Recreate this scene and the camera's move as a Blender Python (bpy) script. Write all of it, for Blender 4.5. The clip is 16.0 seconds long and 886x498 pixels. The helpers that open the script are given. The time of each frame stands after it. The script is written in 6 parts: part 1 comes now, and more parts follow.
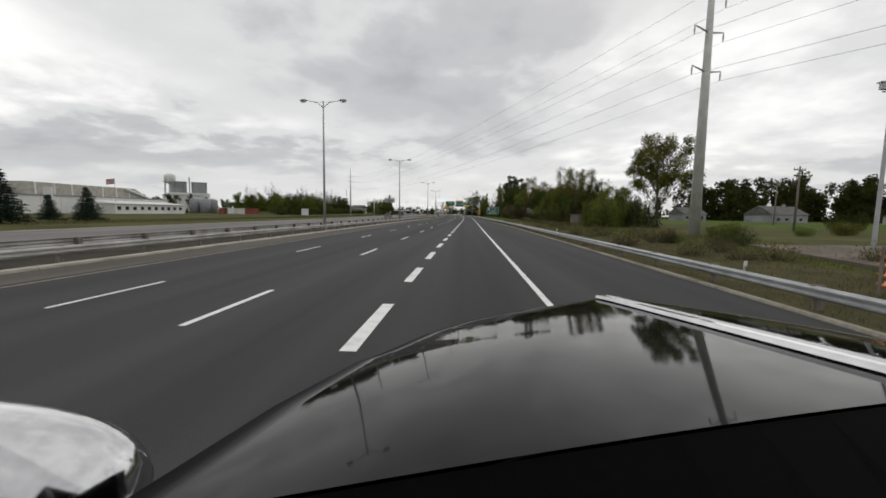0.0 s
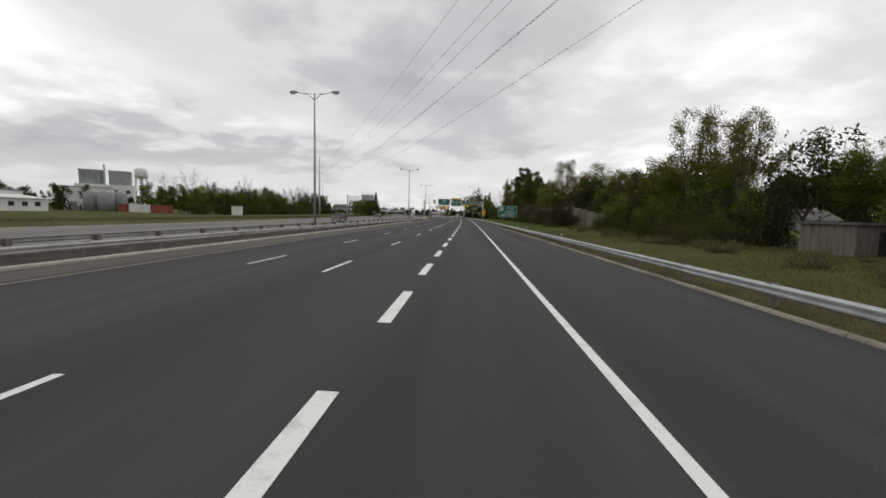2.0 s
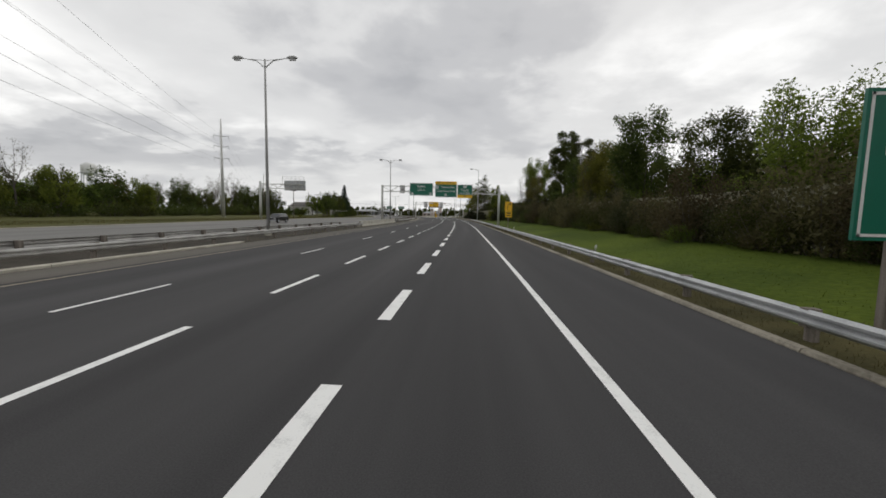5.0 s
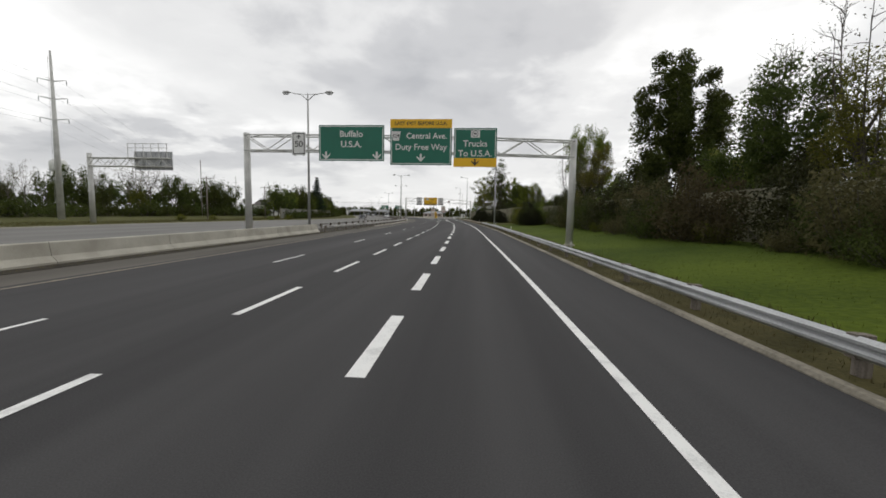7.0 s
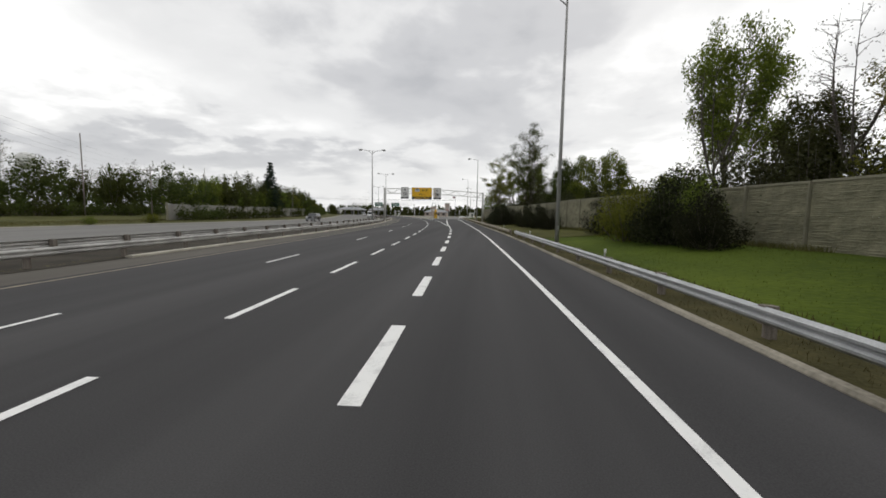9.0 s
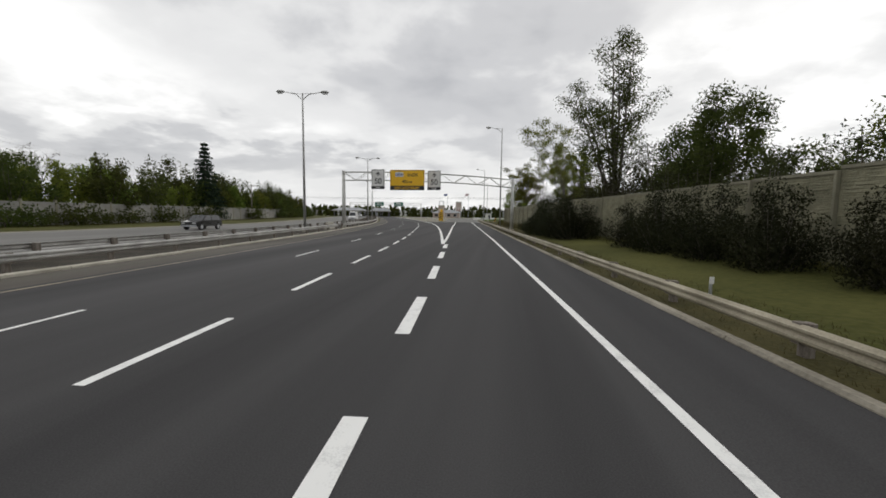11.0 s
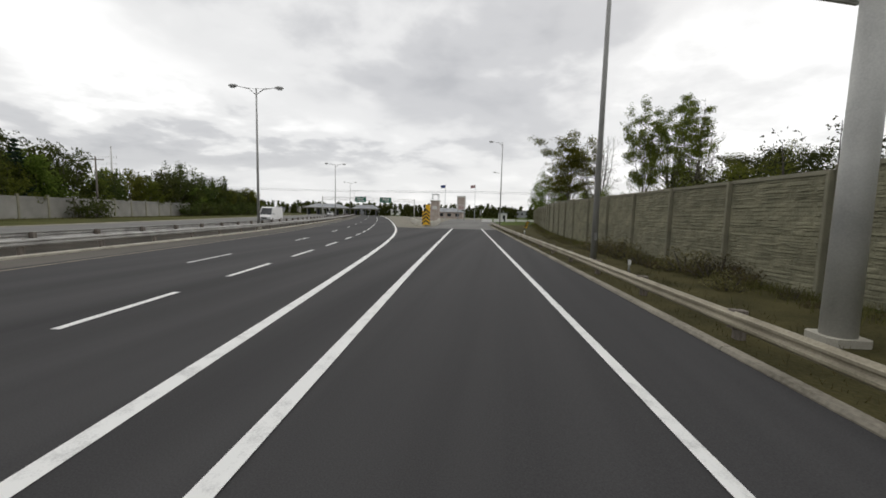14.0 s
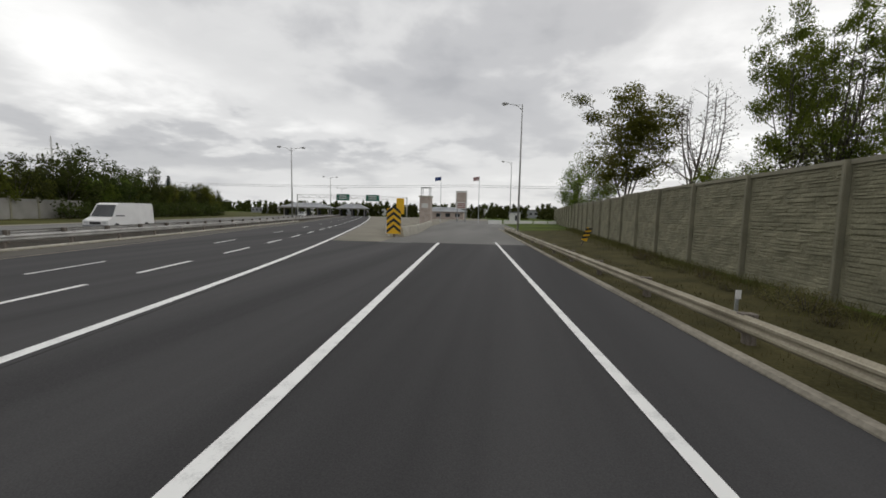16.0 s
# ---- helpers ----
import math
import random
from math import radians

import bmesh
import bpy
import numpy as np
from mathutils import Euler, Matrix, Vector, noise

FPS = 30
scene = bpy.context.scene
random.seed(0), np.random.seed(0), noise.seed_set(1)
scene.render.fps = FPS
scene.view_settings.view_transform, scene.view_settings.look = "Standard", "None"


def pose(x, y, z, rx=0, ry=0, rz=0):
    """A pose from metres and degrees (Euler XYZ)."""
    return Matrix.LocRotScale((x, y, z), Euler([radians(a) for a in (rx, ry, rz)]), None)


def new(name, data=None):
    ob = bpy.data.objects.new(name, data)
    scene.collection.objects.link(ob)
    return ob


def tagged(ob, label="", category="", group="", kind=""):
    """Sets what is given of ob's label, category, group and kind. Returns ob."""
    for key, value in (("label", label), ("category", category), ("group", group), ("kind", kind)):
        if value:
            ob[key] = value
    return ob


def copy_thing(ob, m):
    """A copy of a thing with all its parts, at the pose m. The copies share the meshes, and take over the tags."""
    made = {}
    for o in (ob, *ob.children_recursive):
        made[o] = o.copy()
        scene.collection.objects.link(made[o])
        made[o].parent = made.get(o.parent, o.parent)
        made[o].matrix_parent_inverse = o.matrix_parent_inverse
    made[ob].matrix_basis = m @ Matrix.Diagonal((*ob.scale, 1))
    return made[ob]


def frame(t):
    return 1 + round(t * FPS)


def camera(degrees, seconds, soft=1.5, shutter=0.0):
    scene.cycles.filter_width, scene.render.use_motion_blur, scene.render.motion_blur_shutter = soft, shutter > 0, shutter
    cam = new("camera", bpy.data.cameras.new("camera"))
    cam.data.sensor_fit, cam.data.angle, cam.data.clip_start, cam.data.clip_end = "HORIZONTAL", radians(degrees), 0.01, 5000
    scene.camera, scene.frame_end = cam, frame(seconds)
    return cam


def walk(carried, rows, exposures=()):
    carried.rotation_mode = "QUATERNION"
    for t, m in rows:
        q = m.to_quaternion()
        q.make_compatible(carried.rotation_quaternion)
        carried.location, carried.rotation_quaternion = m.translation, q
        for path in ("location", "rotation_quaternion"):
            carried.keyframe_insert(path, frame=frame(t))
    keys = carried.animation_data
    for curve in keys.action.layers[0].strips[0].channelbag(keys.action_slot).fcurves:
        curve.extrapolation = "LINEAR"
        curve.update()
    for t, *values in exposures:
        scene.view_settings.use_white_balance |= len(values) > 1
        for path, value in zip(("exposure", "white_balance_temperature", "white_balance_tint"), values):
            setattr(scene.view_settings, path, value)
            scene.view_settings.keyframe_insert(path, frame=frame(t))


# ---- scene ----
# the camera: seconds, x, y, pitch, roll, yaw; it rides at a truck driver's eye height
EYE = 2.15
PATH = [
    (0.0, 0.0, 0.0, -5.39, -0.95, 3.38),
    (0.5, 0.07, 13.14, -5.26, -0.86, 3.24),
    (1.0, 0.14, 26.2, -5.09, -0.66, 3.3),
    (1.5, 0.2, 39.21, -5.02, -1.14, 3.37),
    (2.0, 0.25, 52.29, -5.17, -1.57, 3.33),
    (2.5, 0.34, 65.51, -5.0, -1.67, 3.07),
    (3.0, 0.46, 78.77, -5.03, -1.49, 2.85),
    (3.5, 0.6, 92.09, -5.14, -1.16, 2.86),
    (4.0, 0.71, 105.35, -4.94, -1.37, 3.06),
    (4.5, 0.8, 118.46, -4.99, -0.97, 3.28),
    (5.0, 0.82, 131.45, -5.16, -1.19, 3.58),
    (5.5, 0.79, 144.33, -5.16, -1.19, 3.9),
    (6.0, 0.69, 157.1, -5.18, -1.18, 4.19),
    (6.5, 0.53, 169.78, -5.04, -1.22, 4.46),
    (7.0, 0.32, 182.41, -5.13, -1.06, 4.69),
    (7.5, 0.04, 194.94, -5.17, -1.46, 4.98),
    (8.0, -0.28, 207.17, -5.11, -1.16, 5.21),
    (8.5, -0.63, 218.97, -5.25, -0.71, 5.52),
    (9.0, -1.03, 230.22, -5.31, -0.99, 5.98),
    (9.5, -1.48, 240.72, -5.17, -1.14, 6.5),
    (10.0, -1.99, 250.58, -5.16, -1.19, 7.07),
    (10.5, -2.55, 259.92, -5.16, -1.19, 7.64),
    (11.0, -3.17, 268.86, -5.19, -0.79, 8.16),
    (11.5, -3.83, 277.52, -5.36, -0.74, 8.61),
    (12.0, -4.53, 286.0, -5.42, -1.0, 8.82),
    (12.5, -5.22, 294.19, -5.12, -1.3, 8.89),
    (13.0, -5.91, 302.15, -5.2, -1.56, 8.89),
    (13.5, -6.58, 309.89, -4.97, -1.65, 8.88),
    (14.0, -7.21, 317.3, -5.3, -1.48, 8.94),
    (14.5, -7.82, 324.35, -5.19, -1.51, 9.05),
    (15.0, -8.42, 331.19, -5.01, -1.25, 9.15),
    (15.5, -9.01, 337.76, -5.26, -1.25, 9.23),
    (16.0, -9.6, 344.23, -5.3, -1.2, 9.3),
]
cam = camera(98.1, 16.0, soft=1.7, shutter=0.0)
walk(cam, [(t, pose(x, y, EYE, 90 + p, r, w)) for t, x, y, p, r, w in PATH],
     exposures=[(0, 0.0), (4, 0.0), (6.5, 0.1), (7.5, 0.2), (9, 0.18), (11.5, 0.14), (13.5, 0.22), (15, 0.06), (16, 0.0)])

# ---- world, sun, exposure ----
SUN_EL, SUN_ROT = 38.0, 20.0
world = bpy.data.worlds.new("overcast_sky")
scene.world = world
world.use_nodes = True
wn, wl = world.node_tree.nodes, world.node_tree.links
wn.clear()
w_out = wn.new("ShaderNodeOutputWorld")
w_bg = wn.new("ShaderNodeBackground")
w_sky = wn.new("ShaderNodeTexSky")
w_sky.sky_type = "NISHITA"
w_sky.sun_disc = False
w_sky.sun_elevation, w_sky.sun_rotation = radians(SUN_EL), radians(SUN_ROT)
w_bg.inputs["Strength"].default_value = 1.12
w_tc = wn.new("ShaderNodeTexCoord")
w_sep = wn.new("ShaderNodeSeparateXYZ")
wl.new(w_tc.outputs["Generated"], w_sep.inputs[0])


def w_math(op, a, b=None, c=None):
    n = wn.new("ShaderNodeMath")
    n.operation = op
    for k, v in enumerate((a, b, c)):
        if v is None:
            continue
        if isinstance(v, (int, float)):
            n.inputs[k].default_value = v
        else:
            wl.new(v, n.inputs[k])
    return n.outputs[0]


# a flat cloud deck: the direction cut with a plane overhead
up_ = w_math("ADD", w_math("MAXIMUM", w_sep.outputs[2], 0.0), 0.2)
w_cmb = wn.new("ShaderNodeCombineXYZ")
wl.new(w_math("DIVIDE", w_sep.outputs[0], up_), w_cmb.inputs[0])
wl.new(w_math("DIVIDE", w_sep.outputs[1], up_), w_cmb.inputs[1])
w_cmb.inputs[2].default_value = 3.1


def w_noise(scale, detail, rough, distort):
    n = wn.new("ShaderNodeTexNoise")
    n.inputs["Scale"].default_value = scale
    n.inputs["Detail"].default_value = detail
    n.inputs["Roughness"].default_value = rough
    n.inputs["Distortion"].default_value = distort
    wl.new(w_cmb.outputs[0], n.inputs["Vector"])
    return n.outputs["Fac"]


def w_ramp(fac, stops):
    n = wn.new("ShaderNodeValToRGB")
    n.color_ramp.interpolation = "EASE"
    while len(n.color_ramp.elements) < len(stops):
        n.color_ramp.elements.new(0.5)
    for e, (at, col) in zip(n.color_ramp.elements, stops):
        e.position, e.color = at, (*col, 1)
    wl.new(fac, n.inputs[0])
    return n.outputs[0]


# broad banks and breaks of the overcast: azimuth, elevation, their half-widths (degrees), brighter or darker
BANKS = [(-54, 14.0, 10, 8.5, 0.29), (19.7, 19.8, 7.2, 5.6, 0.22), (36, 19.2, 12, 9, 0.23), (-28.3, 11.0, 14, 2.6, 0.2), (-36.5, 21.5, 12, 5, -0.06), (-0.9, 16.8, 16, 4.0, -0.09),
         (-13, 2.6, 21, 2.6, 0.2), (-46, 5.8, 24, 3.2, -0.2), (27.8, 7.9, 15, 3.3, 0.14), (-41.2, 14.8, 8, 2.4, 0.12), (-20, 30, 22, 8, -0.05)]
azim = w_math("MULTIPLY", w_math("ARCTAN2", w_sep.outputs[0], w_sep.outputs[1]), 180 / math.pi)
elev = w_math("MULTIPLY", w_math("ARCSINE", w_sep.outputs[2]), 180 / math.pi)
wisp = w_noise(0.7, 5, 0.5, 0.4)
fine = w_noise(3.0, 6, 0.52, 0.15)
# the banks' edges are torn by the noise
azim = w_math("MULTIPLY_ADD", w_math("SUBTRACT", wisp, 0.5), 26.0, azim)
elev = w_math("MULTIPLY_ADD", w_math("SUBTRACT", fine, 0.5), 9.0, elev)
shade = w_math("MULTIPLY_ADD", w_math("SUBTRACT", wisp, 0.5), 0.75, 0.59)
shade = w_math("MULTIPLY_ADD", w_math("SUBTRACT", fine, 0.5), 0.6, shade)
for az_, el_, wa_, we_, amp_ in BANKS:
    da = w_math("DIVIDE", w_math("SUBTRACT", azim, az_), wa_)
    de = w_math("DIVIDE", w_math("SUBTRACT", elev, el_), we_)
    fall = w_math("MULTIPLY", w_math("ADD", w_math("MULTIPLY", da, da), w_math("MULTIPLY", de, de)), -0.6)
    shade = w_math("MULTIPLY_ADD", w_math("EXPONENT", fall), amp_, shade)
deck = w_ramp(shade, [(0.3, (0.4, 0.405, 0.42)), (0.5, (0.5, 0.502, 0.512)), (0.66, (0.665, 0.664, 0.662)), (0.95, (0.96, 0.955, 0.94))])
w_mix = wn.new("ShaderNodeMix")
w_mix.data_type = "RGBA"
w_mix.inputs["Factor"].default_value = 0.97
w_gain = wn.new("ShaderNodeMix")
w_gain.data_type, w_gain.blend_type = "RGBA", "MULTIPLY"
w_gain.inputs["Factor"].default_value = 1.0
w_gain.inputs["B"].default_value = (0.1, 0.1, 0.1, 1)
wl.new(w_sky.outputs[0], w_gain.inputs["A"])
wl.new(w_gain.outputs["Result"], w_mix.inputs["A"])
# haze towards the horizon
haze = wn.new("ShaderNodeMix")
haze.data_type = "RGBA"
haze.inputs["B"].default_value = (0.64, 0.645, 0.655, 1)
wl.new(w_math("MULTIPLY", w_math("MAXIMUM", w_math("SUBTRACT", 1.0, w_math("DIVIDE", w_math("MAXIMUM", w_sep.outputs[2], 0.0), 0.1)), 0.0), 0.6), haze.inputs["Factor"])
wl.new(deck, haze.inputs["A"])
wl.new(haze.outputs["Result"], w_mix.inputs["B"])
wl.new(w_mix.outputs["Result"], w_bg.inputs["Color"])
wl.new(w_bg.outputs[0], w_out.inputs[0])

sun_data = bpy.data.lights.new("sun", "SUN")
sun_data.energy, sun_data.angle, sun_data.color = 0.66, radians(130), (1.0, 0.97, 0.92)
sun = new("sun", sun_data)
sun.matrix_world = pose(0, 0, 60, 90 - SUN_EL, 0, 180 - SUN_ROT)

# ---- materials ----
def material(name):
    m = bpy.data.materials.new(name)
    m.use_nodes = True
    nt = m.node_tree
    return m, nt.nodes, nt.links, nt.nodes["Principled BSDF"]


def surface(name, dark, light, rough=0.8, metal=0.0, spec=0.5, scale=3.0, fine=60.0, bump=0.15, bump_dist=0.01, vary=0.0, stretch=(1, 1, 1), stops=(0.35, 0.65)):
    """Two scales of mottling between two colours, a fine relief, and a little variation from object to object."""
    m, n, l, b = material(name)
    tc, mp = n.new("ShaderNodeTexCoord"), n.new("ShaderNodeMapping")
    mp.inputs["Scale"].default_value = stretch
    l.new(tc.outputs["Object"], mp.inputs[0])
    big, small = n.new("ShaderNodeTexNoise"), n.new("ShaderNodeTexNoise")
    big.inputs["Scale"].default_value, big.inputs["Detail"].default_value = scale, 5
    small.inputs["Scale"].default_value, small.inputs["Detail"].default_value = fine, 4
    l.new(mp.outputs[0], big.inputs["Vector"])
    l.new(tc.outputs["Object"], small.inputs["Vector"])
    mixf = n.new("ShaderNodeMath")
    mixf.operation = "MULTIPLY_ADD"
    mixf.inputs[1].default_value = 0.35
    l.new(small.outputs["Fac"], mixf.inputs[0])
    mul = n.new("ShaderNodeMath")
    mul.operation, mul.inputs[1].default_value = "MULTIPLY", 0.65
    l.new(big.outputs["Fac"], mul.inputs[0])
    l.new(mul.outputs[0], mixf.inputs[2])
    ramp = n.new("ShaderNodeValToRGB")
    ramp.color_ramp.elements[0].position, ramp.color_ramp.elements[1].position = stops
    ramp.color_ramp.elements[0].color, ramp.color_ramp.elements[1].color = (*dark, 1), (*light, 1)
    l.new(mixf.outputs[0], ramp.inputs[0])
    out = ramp.outputs[0]
    if vary:
        info, hsv, mr = n.new("ShaderNodeObjectInfo"), n.new("ShaderNodeHueSaturation"), n.new("ShaderNodeMapRange")
        mr.inputs["To Min"].default_value, mr.inputs["To Max"].default_value = 1 - vary, 1 + vary
        l.new(info.outputs["Random"], mr.inputs["Value"])
        l.new(mr.outputs[0], hsv.inputs["Value"])
        l.new(out, hsv.inputs["Color"])
        out = hsv.outputs[0]
    l.new(out, b.inputs["Base Color"])
    b.inputs["Roughness"].default_value, b.inputs["Metallic"].default_value = rough, metal
    b.inputs["Specular IOR Level"].default_value = spec
    if bump:
        bp = n.new("ShaderNodeBump")
        bp.inputs["Strength"].default_value, bp.inputs["Distance"].default_value = bump, bump_dist
        l.new(small.outputs["Fac"], bp.inputs["Height"])
        l.new(bp.outputs[0], b.inputs["Normal"])
    return m


def foliage(name, dark, light, turn=0.03, through_light=0.45):
    """Leaves: colour varies from clump to clump and from tree to tree, and light passes through."""
    m, n, l, b = material(name)
    geo, info, tc = n.new("ShaderNodeNewGeometry"), n.new("ShaderNodeObjectInfo"), n.new("ShaderNodeTexCoord")
    clump = n.new("ShaderNodeTexNoise")
    clump.inputs["Scale"].default_value, clump.inputs["Detail"].default_value = 0.55, 3
    l.new(tc.outputs["Object"], clump.inputs["Vector"])
    wide, both = n.new("ShaderNodeMapRange"), n.new("ShaderNodeMath")
    wide.inputs["From Min"].default_value, wide.inputs["From Max"].default_value = 0.32, 0.68
    wide.inputs["To Min"].default_value, wide.inputs["To Max"].default_value = 0.0, 0.55
    l.new(clump.outputs["Fac"], wide.inputs["Value"])
    both.operation, both.inputs[1].default_value = "MULTIPLY_ADD", 0.45
    l.new(geo.outputs["Random Per Island"], both.inputs[0])
    l.new(wide.outputs[0], both.inputs[2])
    ramp = n.new("ShaderNodeValToRGB")
    ramp.color_ramp.elements[0].color, ramp.color_ramp.elements[1].color = (*dark, 1), (*light, 1)
    l.new(both.outputs[0], ramp.inputs[0])
    hsv = n.new("ShaderNodeHueSaturation")
    mr, mv = n.new("ShaderNodeMapRange"), n.new("ShaderNodeMapRange")
    mr.inputs["To Min"].default_value, mr.inputs["To Max"].default_value = 0.5 - turn, 0.5 + turn
    mv.inputs["To Min"].default_value, mv.inputs["To Max"].default_value = 0.75, 1.25
    l.new(info.outputs["Random"], mr.inputs["Value"])
    l.new(info.outputs["Random"], mv.inputs["Value"])
    l.new(mr.outputs[0], hsv.inputs["Hue"])
    l.new(mv.outputs[0], hsv.inputs["Value"])
    l.new(ramp.outputs[0], hsv.inputs["Color"])
    l.new(hsv.outputs[0], b.inputs["Base Color"])
    b.inputs["Roughness"].default_value, b.inputs["Specular IOR Level"].default_value = 0.75, 0.12
    tr, mx = n.new("ShaderNodeBsdfTranslucent"), n.new("ShaderNodeMixShader")
    l.new(hsv.outputs[0], tr.inputs["Color"])
    mx.inputs[0].default_value = through_light
    l.new(b.outputs[0], mx.inputs[1])
    l.new(tr.outputs[0], mx.inputs[2])
    l.new(mx.outputs[0], n["Material Output"].inputs[0])
    return m


M_ASPHALT = surface("asphalt", (0.032, 0.0315, 0.0325), (0.07, 0.0685, 0.069), 0.85, spec=0.16, scale=0.5, fine=60, bump=0.3, bump_dist=0.003, stretch=(1, 0.03, 1))
M_ASPHALT_OLD = surface("old_asphalt", (0.13, 0.128, 0.12), (0.2, 0.195, 0.185), 0.9, spec=0.2, scale=0.3, fine=80, bump=0.3, bump_dist=0.004, stretch=(1, 0.15, 1))
M_SHOULDER = surface("shoulder_asphalt", (0.075, 0.068, 0.058), (0.13, 0.12, 0.105), 0.9, spec=0.2, scale=0.5, fine=70, bump=0.3, bump_dist=0.004, stretch=(1, 0.1, 1))
M_WHITE_LINE = surface("white_road_paint", (0.5, 0.5, 0.49), (0.78, 0.78, 0.76), 0.6, scale=3, fine=45, bump=0.1, bump_dist=0.003, stops=(0.3, 0.5))
M_YELLOW_LINE = surface("worn_yellow_road_paint", (0.17, 0.145, 0.11), (0.34, 0.29, 0.2), 0.7, scale=2, fine=40, bump=0.1, bump_dist=0.003)
M_KERB = surface("weathered_kerb_concrete", (0.32, 0.3, 0.245), (0.55, 0.52, 0.44), 0.9, scale=1.2, fine=50, bump=0.3, bump_dist=0.006)
M_KERB_DIRTY = surface("dirty_kerb_concrete", (0.09, 0.08, 0.06), (0.34, 0.31, 0.25), 0.9, scale=0.5, fine=12, bump=0.3, bump_dist=0.006, stops=(0.3, 0.62))
M_BARRIER = surface("barrier_concrete", (0.33, 0.31, 0.26), (0.52, 0.5, 0.43), 0.9, scale=0.8, fine=40, bump=0.25, bump_dist=0.006, vary=0.06)
M_BARRIER_DULL = surface("dull_wall_concrete", (0.2, 0.195, 0.175), (0.3, 0.29, 0.265), 0.9, scale=0.5, fine=25, bump=0.25, bump_dist=0.008, vary=0.08)
M_WALL = surface("noise_wall_concrete", (0.14, 0.134, 0.088), (0.275, 0.263, 0.178), 0.95, scale=1.4, fine=16, bump=0.8, bump_dist=0.03, vary=0.08)
M_WALL_POST = surface("wall_post_concrete", (0.17, 0.162, 0.115), (0.27, 0.258, 0.185), 0.9, scale=1.0, fine=40, bump=0.2, bump_dist=0.006, vary=0.06)
M_GALV = surface("galvanised_steel", (0.34, 0.35, 0.355), (0.52, 0.53, 0.535), 0.5, 0.75, scale=1.5, fine=30, bump=0.05, bump_dist=0.002, vary=0.05)
M_GALV_OLD = surface("weathered_galvanised_steel", (0.27, 0.265, 0.25), (0.5, 0.49, 0.47), 0.6, 0.55, scale=1.0, fine=25, bump=0.06, bump_dist=0.002)
M_GALV_TAN = surface("tan_stained_steel", (0.22, 0.195, 0.14), (0.42, 0.38, 0.29), 0.65, 0.3, scale=1.0, fine=25, bump=0.06, bump_dist=0.002)
M_POLE = surface("grey_lamp_pole_steel", (0.27, 0.27, 0.26), (0.38, 0.38, 0.365), 0.6, 0.2, scale=1.0, fine=30, bump=0.04, bump_dist=0.002)
M_GANTRY = surface("gantry_steel", (0.42, 0.42, 0.4), (0.6, 0.6, 0.57), 0.6, 0.35, scale=1.0, fine=30, bump=0.05, bump_dist=0.002)
M_WOOD = surface("grey_utility_pole_wood", (0.1, 0.085, 0.07), (0.24, 0.21, 0.18), 0.9, scale=1.5, fine=40, bump=0.3, bump_dist=0.006, stretch=(6, 6, 0.5))
M_GREEN = surface("green_sign_sheeting", (0.003, 0.115, 0.07), (0.005, 0.145, 0.09), 0.45, scale=0.6, fine=20, bump=0.02)
M_YELLOW = surface("yellow_sign_sheeting", (0.74, 0.42, 0.006), (0.84, 0.49, 0.01), 0.5, scale=0.6, fine=20, bump=0.02)
M_WHITE_SIGN = surface("white_sign_sheeting", (0.62, 0.62, 0.6), (0.74, 0.74, 0.72), 0.5, scale=0.6, fine=20, bump=0.02)
M_BLACK = surface("black_sheeting", (0.012, 0.012, 0.012), (0.022, 0.022, 0.022), 0.5, scale=0.6, fine=20, bump=0.02)
M_ORANGE = surface("orange_sheeting", (0.65, 0.16, 0.02), (0.78, 0.24, 0.03), 0.5, scale=0.6, fine=20, bump=0.02)
M_BLUE = surface("blue_sheeting", (0.03, 0.06, 0.2), (0.04, 0.08, 0.25), 0.5, scale=0.6, fine=20, bump=0.02)
M_RED = surface("red_brown_paint", (0.2, 0.05, 0.035), (0.3, 0.075, 0.05), 0.6, scale=0.6, fine=20, bump=0.05)
M_ALU = surface("bare_aluminium_sign_back", (0.36, 0.37, 0.38), (0.5, 0.51, 0.52), 0.5, 0.5, scale=0.8, fine=20, bump=0.03)
M_WHITE = surface("white_painted_cladding", (0.6, 0.6, 0.58), (0.76, 0.76, 0.74), 0.75, scale=0.15, fine=12, bump=0.05, vary=0.05)
M_GREY = surface("grey_cladding", (0.2, 0.21, 0.22), (0.34, 0.35, 0.36), 0.8, scale=0.3, fine=12, bump=0.05, vary=0.08)
M_ROOF = surface("dark_shingle_roof", (0.07, 0.065, 0.06), (0.16, 0.15, 0.14), 0.95, scale=0.8, fine=12, bump=0.3, bump_dist=0.02)
M_DARK = surface("dark_window_opening", (0.02, 0.022, 0.025), (0.05, 0.055, 0.06), 0.15, scale=0.6, fine=10, bump=0.0)
M_BRICK = surface("stone_pier_concrete", (0.36, 0.3, 0.26), (0.52, 0.45, 0.4), 0.9, scale=1.0, fine=16, bump=0.2, bump_dist=0.01)
M_BARK = surface("grey_brown_bark", (0.045, 0.038, 0.03), (0.13, 0.115, 0.095), 0.95, scale=3.0, fine=18, bump=0.6, bump_dist=0.03, stretch=(3, 3, 0.6))
M_GROUND = surface("mown_grass", (0.032, 0.053, 0.006), (0.095, 0.128, 0.014), 0.95, spec=0.1, scale=0.12, fine=5, bump=0.6, bump_dist=0.06)
M_DRY_GROUND = surface("dry_brown_verge", (0.036, 0.034, 0.013), (0.095, 0.084, 0.036), 0.95, spec=0.1, scale=0.7, fine=14, bump=0.6, bump_dist=0.04)
